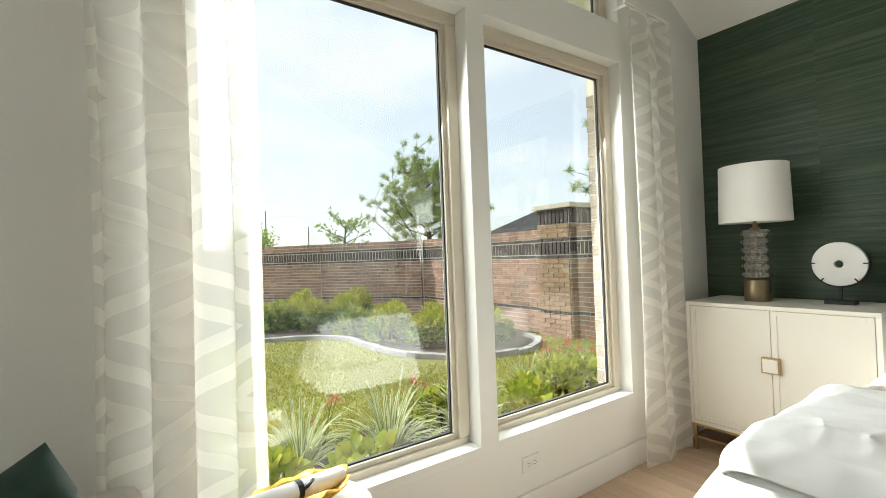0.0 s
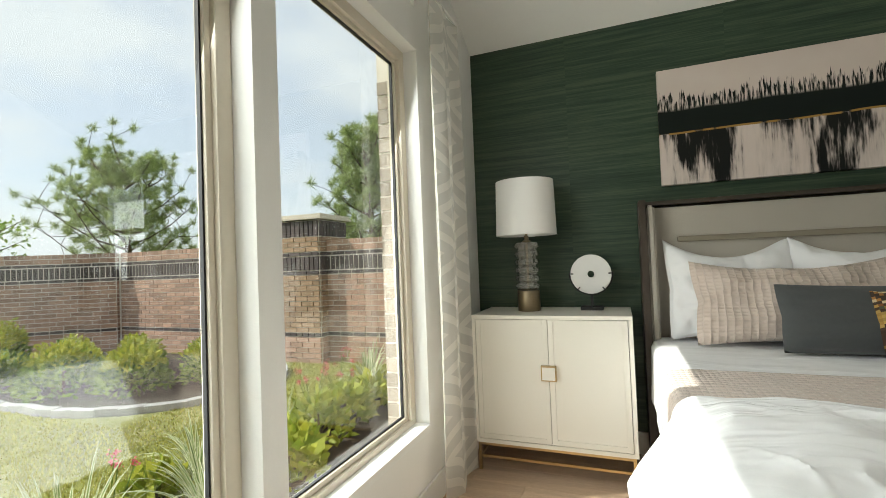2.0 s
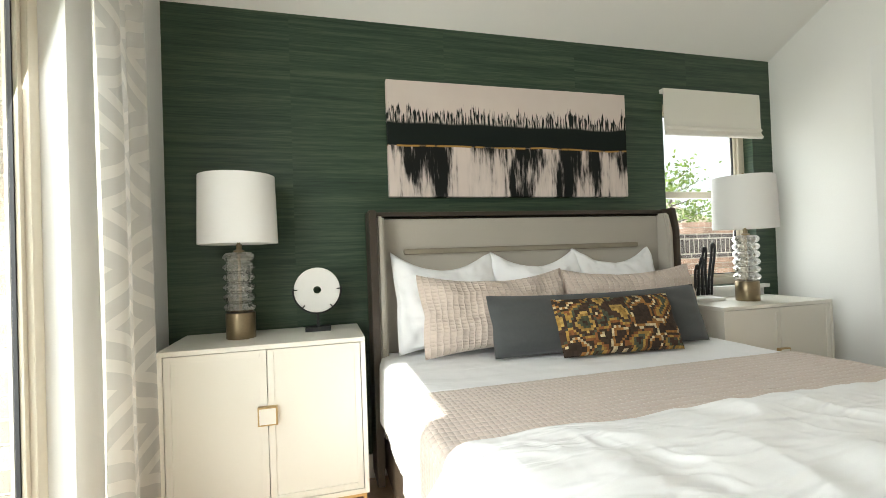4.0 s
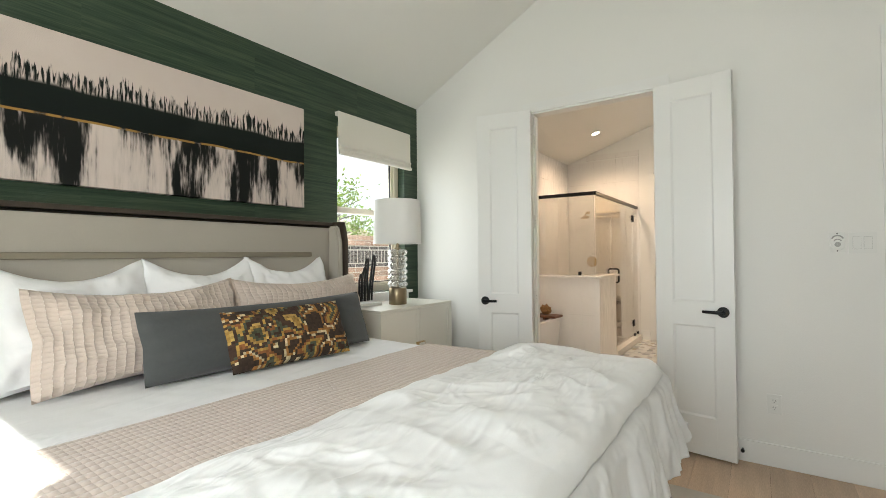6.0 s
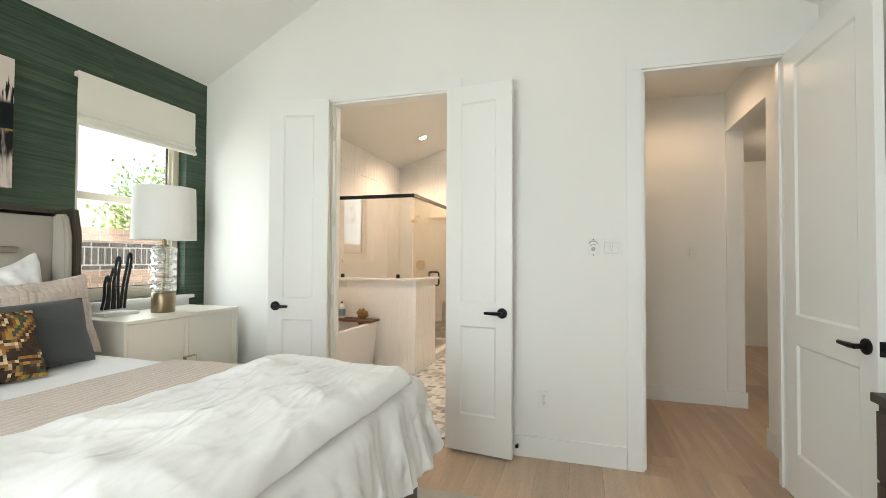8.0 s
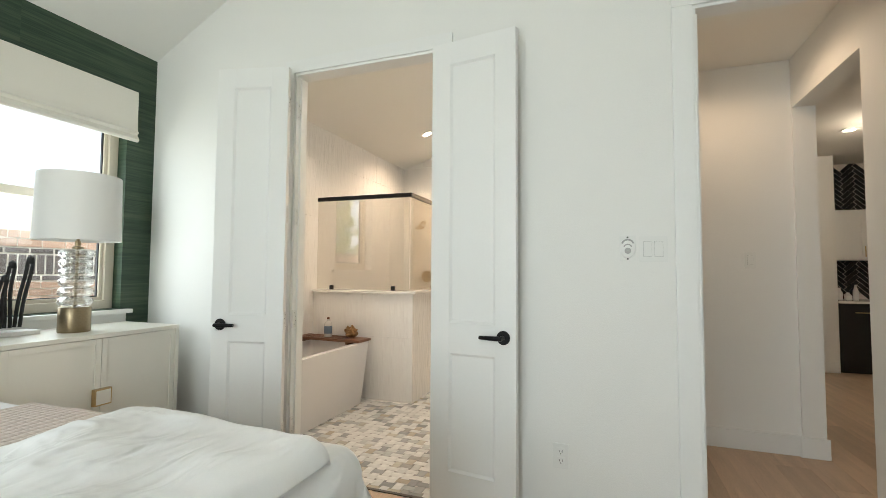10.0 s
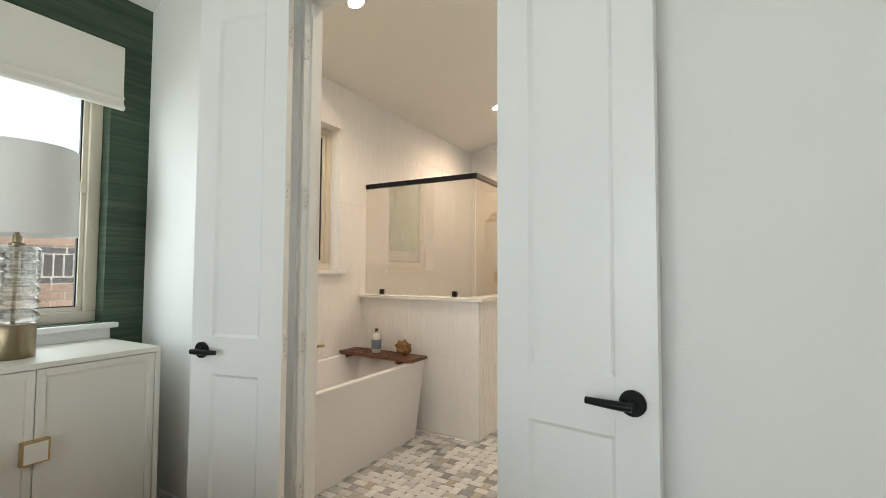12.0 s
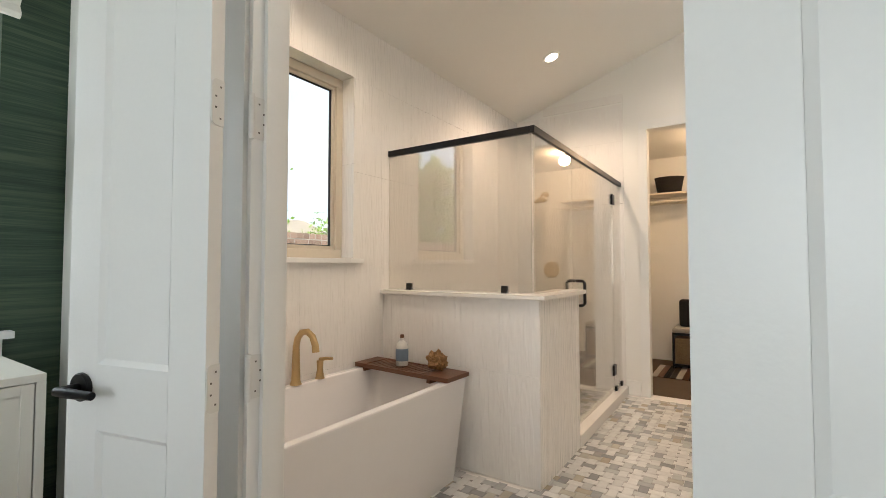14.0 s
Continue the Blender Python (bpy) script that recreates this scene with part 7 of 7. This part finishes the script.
# far houses and poles
ROOFG = mat("shingle_roof", (0.055, 0.055, 0.06), 0.9, scale=3, grain=0.2, vary=0.15, bump=0.5)
ROOFT = mat("tan_roof", (0.30, 0.24, 0.18), 0.9, scale=3, grain=0.2, vary=0.15, bump=0.5)
SIDING = mat("pale_siding", (0.55, 0.52, 0.47), 0.85, scale=4, vary=0.08)


def house(x, y, turn, w, d, h, roof, material, label):
    ob = thing("house", pose(x, y, -0.12, 0, 0, turn), label, "house", "houses beyond the fence")
    part("wall", boxes((-w / 2, w / 2, -d / 2, d / 2, 0, h)), SIDING, ob)
    bm = bmesh.new()
    a = [bm.verts.new(p) for p in ((-w / 2 - .4, -d / 2 - .4, h), (w / 2 + .4, -d / 2 - .4, h), (w / 2 + .4, d / 2 + .4, h), (-w / 2 - .4, d / 2 + .4, h), (-w / 2 + 1.5, 0, h + roof), (w / 2 - 1.5, 0, h + roof))]
    for q in ((0, 1, 5, 4), (2, 3, 4, 5), (1, 2, 5), (3, 0, 4), (3, 2, 1, 0)):
        bm.faces.new([a[i] for i in q])
    part("roof", bm, material, ob, "hipped shingle roof")
    for i in range(3):
        wx = -w / 2 + w * (i + 0.75) / 3.5
        win = part("window", boxes((wx - 0.5, wx + 0.5, -d / 2 - 0.03, -d / 2 - 0.002, h * 0.45, h * 0.8)), TRIM, ob, "white framed window")
        part("pane", boxes((wx - 0.43, wx + 0.43, -d / 2 - 0.04, -d / 2 - 0.031, h * 0.47, h * 0.78)), GASKET, win, "dark glass")


house(31, 28, 40, 9, 8, 2.9, 1.9, ROOFG, "far house with a dark shingle roof")
house(34, -22, 70, 14, 10, 2.8, 2.3, ROOFT, "far house with a tan shingle roof")
for x, y, h in ((10.2, 40, 5.6), (14.2, 41, 4.4)):
    solid("utility_pole", tube([(0, 0, 0), (0, 0, h)], [0.06, 0.04], 8), BARK, "far wooden utility pole", "pole", True, group="poles", at=pose(x, y, -0.13))

# unseen eave, added and sized to keep sun out of the high windows
setting("sun_block_overhang", boxes((WEST - 3, EAST + 0.8, NORTH + 0.161, NORTH + 0.78, 3.12, 3.22)), TRIM, "unseen white soffit added to block sun from the high windows", "roof")


# ---- pieces: bricks, planks, tiles ----
def box_rows(cells, up=False):
    """Verts and faces of many boxes, each given as origin, three edge vectors."""
    V, F = [], []
    for o, a, b, c in cells:
        k = len(V)
        V += [o, o + a, o + a + b, o + b, o + c, o + a + c, o + a + b + c, o + b + c]
        F += [(k + 4, k + 5, k + 6, k + 7), (k, k + 1, k + 5, k + 4), (k + 1, k + 2, k + 6, k + 5), (k + 2, k + 3, k + 7, k + 6), (k + 3, k, k + 4, k + 7), (k + 3, k + 2, k + 1, k)]
    return V, F


HOUSEBRICK = mat("house_brick", (0.33, 0.28, 0.23), 0.9, scale=60, grain=0.15, vary=0.12, random_tint=0.2, bump=0.5, bump_scale=90)
ROCKFACE = mat("rock_face_brick", (0.36, 0.24, 0.15), 0.95, scale=18, grain=0.25, vary=0.2, random_tint=0.22, bump=1.0, bump_scale=34)
CAPSTONE = mat("cap_stone", (0.50, 0.45, 0.37), 0.9, scale=30, vary=0.1, bump=0.3)


def courses(top, pillar=False):
    """(bottom, height, brick length, material, running shift) from the ground up."""
    rows, z = [], -0.12
    def plain(to, m):
        nonlocal z
        n = max(1, round((to - z) / 0.076))
        h = (to - z) / n
        for i in range(n):
            rows.append((z, h, 0.205, m, 0.5 * ((len(rows)) % 2)))
            z += h
    body = ROCKFACE if pillar else BRICK
    plain(0.245, BRICK)
    rows.append((z, 0.062, 0.105 if pillar else 0.205, DARKBRICK, 0.0)); z += 0.062
    plain(1.115, body)
    rows.append((z, 0.062, 0.205, DARKBRICK, 0.0)); z += 0.062
    rows.append((z, 0.205, 0.076, DARKBRICK, 0.0)); z += 0.205
    rows.append((z, 0.062, 0.205, DARKBRICK, 0.5)); z += 0.062
    if pillar:
        plain(1.655, body)
        rows.append((z, 0.235, 0.076, DARKBRICK, 0.0)); z += 0.235
    else:
        plain(1.53, BRICK)
        rows.append((z, 0.08, 0.095, BRICK, 0.0)); z += 0.08
    return rows


def brick_face(start, end, rows, thick=0.006, joint=0.0060):
    """Bricks on a vertical face from start to end (seen with the outside to the right of the way). Returns near and far cells by material."""
    start, end = Vector((*start, 0)), Vector((*end, 0))
    L = (end - start).length
    d = (end - start) / L
    nrm = Vector((d.y, -d.x, 0))
    out = []
    for z, h, bl, m, sh in rows:
        n = max(1, round(L / bl))
        bl = L / n
        k = -1 if sh else 0
        while True:
            s0, s1 = max(0.0, (k + sh) * bl), min(L, (k + 1 + sh) * bl)
            if s0 >= L - 0.01:
                break
            if s1 - s0 > 0.02:
                g = 0.0088 if m is DARKBRICK else joint
                o = start + d * (s0 + g) + Vector((0, 0, z + g))
                t = thick + 0.0018 * noise.noise(Vector((o.x * 9, o.y * 9, z * 17)))
                out.append((m, o - nrm * 0.0, d * (s1 - s0 - 2 * g), nrm * t, Vector((0, 0, h - 2 * g))))
            k += 1
    return out


fence = thing("brick_fence", pose(0, 0, 0), "red-brown brick garden wall with a dark soldier band", "wall", kind="structure")
FX = 5.95
part("core", boxes((FX, FX + 0.16, -10, 8.72, -0.14, 1.60)), MORTAR, fence, "pale mortar")
DB = Vector((3.22 - 5.96, 12.27 - 8.78)).normalized()
EB = Vector((5.95, 8.72)) + DB * 9.0
bmf = bmesh.new()
nb = Vector((-DB.y, DB.x))       # away from the room
qs = [Vector((5.95, 8.72)), EB, EB - nb * 0.16 if (EB - nb).length > EB.length else EB + nb * 0.16, Vector((6.11, 8.74))]
lo = [bmf.verts.new((q.x, q.y, -0.14)) for q in qs]
hi = [bmf.verts.new((q.x, q.y, 1.60)) for q in qs]
bmf.faces.new(lo[::-1]); bmf.faces.new(hi)
for i in range(4):
    bmf.faces.new((lo[i], lo[(i + 1) % 4], hi[(i + 1) % 4], hi[i]))
part("core", bmf, MORTAR, fence, "pale mortar")
part("core", boxes((5.80, 6.45, 4.36, 4.98, -0.14, 1.89)), MORTAR, fence, "pale mortar")
cap_ = part("cap", boxes((5.74, 6.51, 4.28, 5.06, 1.90, 1.935), (5.76, 6.49, 4.30, 5.04, 1.9355, 1.975), bevel=0.006), CAPSTONE, fence, "pale stone pillar cap")
rows_f, rows_p = courses(1.6), courses(1.89, True)
cells = brick_face((FX, 4.355), (FX, -10), rows_f)
cells += brick_face((FX, 8.715), (FX, 4.985), rows_f)
cells += brick_face((EB.x, EB.y), (5.95 + DB.x * 0.45, 8.72 + DB.y * 0.45), rows_f)
cells += brick_face((5.80, 4.98), (5.80, 4.36), rows_p, thick=0.026) + brick_face((5.80, 4.36), (6.45, 4.36), rows_p, thick=0.026) + brick_face((6.45, 4.98), (5.80, 4.98), rows_p, thick=0.026)
# pilasters: at the corner and along the diagonal run
NR = Vector((DB.y * -1, DB.x)) * (1 if Vector((-DB.y, DB.x)).dot(Vector((-5.95, -8.72))) > 0 else -1)
for s0, s1, proud in ((0.03, 0.52, 0.11), (2.67, 3.25, 0.07)):
    C = Vector((5.95, 8.72))
    p0, p1 = C + DB * s0, C + DB * s1
    q0, q1 = p0 + NR * proud, p1 + NR * proud
    bmf = bmesh.new()
    lo = [bmf.verts.new((q.x, q.y, -0.14)) for q in (p0, p1, q1, q0)]
    hi = [bmf.verts.new((q.x, q.y, 1.604)) for q in (p0, p1, q1, q0)]
    bmf.faces.new(lo[::-1]); bmf.faces.new(hi)
    for i in range(4):
        bmf.faces.new((lo[i], lo[(i + 1) % 4], hi[(i + 1) % 4], hi[i]))
    part("pilaster_core", bmf, MORTAR, fence, "pale mortar")
    cells += brick_face(q1[:], q0[:], rows_f) + brick_face(q0[:], p0[:], rows_f) + brick_face(p1[:], q1[:], rows_f)
near_cells = [c for c in cells if 3.85 < c[1].y < 5.6][:300]
near_ids = {id(c) for c in near_cells}
cache = {}
for m, o, a, b, c in near_cells:
    key = (m.name, round(a.length, 3), round(c.z, 3), round(b.length, 2), round(a.x / a.length, 2), round(a.y / a.length, 2))
    if key not in cache:
        V, F = box_rows([(Vector((0, 0, 0)), a, b, c)])
        me = bpy.data.meshes.new("brick")
        me.from_pydata([v[:] for v in V], [], F)
        me.materials.append(m)
        cache[key] = me
    ob = new("brick", cache[key])
    ob.parent = fence
    ob.location = o
for m in (BRICK, DARKBRICK, ROCKFACE):
    V, F = box_rows([c[1:] for c in cells if id(c) not in near_ids and c[0] is m])
    if V:
        raw("far_bricks", [v[:] for v in V], F, m, fence, "", "stuff")

# brick reveal beside the tall window
skin = thing("brick_skin", pose(0, 0, 0), "cream brick skin of the house beside the window", "wall", kind="structure")
for i in range(30):
    z = -0.1 + i * 0.0767
    off = 0.0 if i % 2 else 0.004
    part("brick", boxes((WIN[1][1] - 0.010 + off, WIN[1][1] - 0.0006, NORTH + 0.168, NORTH + 0.232, z, z + 0.066)), HOUSEBRICK, skin)
    part("brick", boxes((WIN[0][0] - 0.0194, WIN[0][0] - 0.010 - off, NORTH + 0.168, NORTH + 0.232, z, z + 0.066)), HOUSEBRICK, skin)


# oak planks along y
def planks(parent, x0, x1, y0, y1, w, seed):
    r = random.Random(seed)
    n = math.ceil((x1 - x0) / w)
    for i in range(n):
        a, b = x0 + i * w, min(x1, x0 + (i + 1) * w)
        y = y0 - r.uniform(0, 1.4)
        while y < y1:
            l = r.choice((1.2, 1.5, 1.9, 2.2))
            c, d = max(y0, y), min(y1, y + l)
            if d - c > 0.02 and b - a > 0.01:
                bm = bmesh.new()
                box(bm, 0.0006, b - a - 0.0006, 0.0006, d - c - 0.0006, 0, 0.005)
                ob = new("plank", mesh_of(bm, "plank", OAK))
                ob.parent = parent
                ob.matrix_basis = pose(a, c, -0.005)
            y += l


planks(bpy.data.objects["floor"], WEST, EAST, SOUTH - 0.118, NORTH, 0.19, 3)
planks(bpy.data.objects["floor_hall"], -3.2, BW - 0.125, -7.9, SOUTH - 0.1182, 0.19, 5)

# basket-weave marble floor
MARBLES = mat("floor_marble", (0.60, 0.59, 0.57), 0.16, scale=26, grain=0.10, vary=0.08, bump=0.05)


def marble_variety():
    nt, link, N = MARBLES.node_tree, MARBLES.node_tree.links.new, MARBLES.node_tree.nodes.new
    hsv = next(n for n in nt.nodes if n.bl_idname == "ShaderNodeHueSaturation")
    oi, geo, ad, fr, ramp = N("ShaderNodeObjectInfo"), N("ShaderNodeNewGeometry"), N("ShaderNodeMath"), N("ShaderNodeMath"), N("ShaderNodeValToRGB")
    ad.operation, fr.operation = "ADD", "FRACT"
    link(oi.outputs["Random"], ad.inputs[0]); link(geo.outputs["Random Per Island"], ad.inputs[1]); link(ad.outputs[0], fr.inputs[0]); link(fr.outputs[0], ramp.inputs[0])
    els = ramp.color_ramp.elements
    els[0].position, els[0].color = 0.0, (0.76, 0.76, 0.74, 1)
    els[1].position, els[1].color = 1.0, (0.42, 0.37, 0.29, 1)
    for p, c in ((0.45, (0.68, 0.68, 0.67, 1)), (0.68, (0.46, 0.47, 0.47, 1)), (0.84, (0.27, 0.275, 0.28, 1)), (0.93, (0.56, 0.53, 0.46, 1))):
        els.new(p).color = c
    link(ramp.outputs[0], hsv.inputs["Color"])


marble_variety()
DOTS = mat("floor_dot", (0.27, 0.26, 0.25), 0.4, vary=0.2, random_tint=0.4)
floor_bath = bpy.data.objects["floor_bath"]
P, E, G, TH = 0.066, 0.0080, 0.0010, 0.004
tile_mesh = {}
for k, (hx, hy) in enumerate(((P / 2 + E - G, P / 2 - E - G), (P / 2 - E - G, P / 2 + E - G))):
    bm = bmesh.new()
    box(bm, -hx, hx, -hy, hy, 0, TH)
    tile_mesh[k] = mesh_of(bm, "tile", MARBLES)
far, dots, count = [], [], 0
for i in range(int((BX - BW) / P) + 1):
    for j in range(int((BN - BY) / P) + 1):
        cx, cy = BW + P / 2 + i * P, BN - P / 2 - j * P
        k = (i + j) % 2
        if cx > BX - 0.03 or cy < BY + 0.03 or (cx > SH_X and cy < PONY_Y):
            continue
        hx, hy = (P / 2 + E - G, P / 2 - E - G) if k == 0 else (P / 2 - E - G, P / 2 + E - G)
        if 1.75 < cx < 2.75 and cy > -4.2 and count < 300:
            ob = new("tile", tile_mesh[k])
            ob.parent = floor_bath
            ob.matrix_basis = pose(cx, cy, -0.004)
            count += 1
        else:
            far.append((Vector((cx - hx, cy - hy, -0.004)), Vector((2 * hx, 0, 0)), Vector((0, 2 * hy, 0)), Vector((0, 0, TH))))
        e = E - G
        dots.append((Vector((cx + P / 2 - e, cy + P / 2 - e, -0.004)), Vector((2 * e, 0, 0)), Vector((0, 2 * e, 0)), Vector((0, 0, TH))))
V, F = box_rows(far)
raw("floor_tiles", [v[:] for v in V], F, MARBLES, floor_bath, "", "stuff")
V, F = box_rows(dots)
raw("floor_dots", [v[:] for v in V], F, DOTS, floor_bath, "small dark dot tiles", "stuff")
setting("shower_floor", boxes((SH_X + 0.06, BX, BY, PONY_Y - 0.12, -0.003, 0.02)), mat("shower_pebble", (0.30, 0.30, 0.28), 0.5, scale=40, grain=0.3, vary=0.2, bump=0.5), "grey mosaic shower floor", "floor")
setting("threshold", boxes((D1[0] + 0.02, D1[1] - 0.02, SOUTH - 0.0954, SOUTH - 0.118, -0.004, 0.003)), WALNUT, "thin strip between oak and marble floors", "threshold")

# white wave tiles on the bathroom walls
TW, THH = 0.335, 0.60
be = bpy.data.objects["wall_bath_east"]
tiled(be, "tile", "x", BX + 0.008, -1, BY, BN, 0.0, B_EAVE, TW, THH, (BWIN[0], BWIN[1], BWIN[2] - 0.03, BWIN[3]), 0.12)
bb = bpy.data.objects["wall_bath_back"]
tiled(bb, "tile", "y", BY, 1, 2.404, BX, 0.0, B_EAVE, TW, THH)
tiled(bb, "tile", "y", BY, 1, 2.404, BX - 0.3, B_EAVE + 0.02, B_EAVE + 0.10, TW, THH)
tiled(pony, "tile", "y", PONY_Y - 0.009, 1, PONY_X + 0.001, BX, 0.0, LEDGE - 0.026, 0.60, 0.60, None, 0.06)
tiled(pony, "tile", "x", PONY_X + 0.009, -1, -5.20, PONY_Y - 0.0095, 0.0, LEDGE - 0.026, 0.60, 1.05)
tiled(be, "reveal_tile", "y", BWIN[0], 1, BX, BX + 0.104, BWIN[2], BWIN[3], 0.104, 0.60)
tiled(be, "reveal_tile", "y", BWIN[1], -1, BX, BX + 0.104, BWIN[2], BWIN[3], 0.104, 0.60)
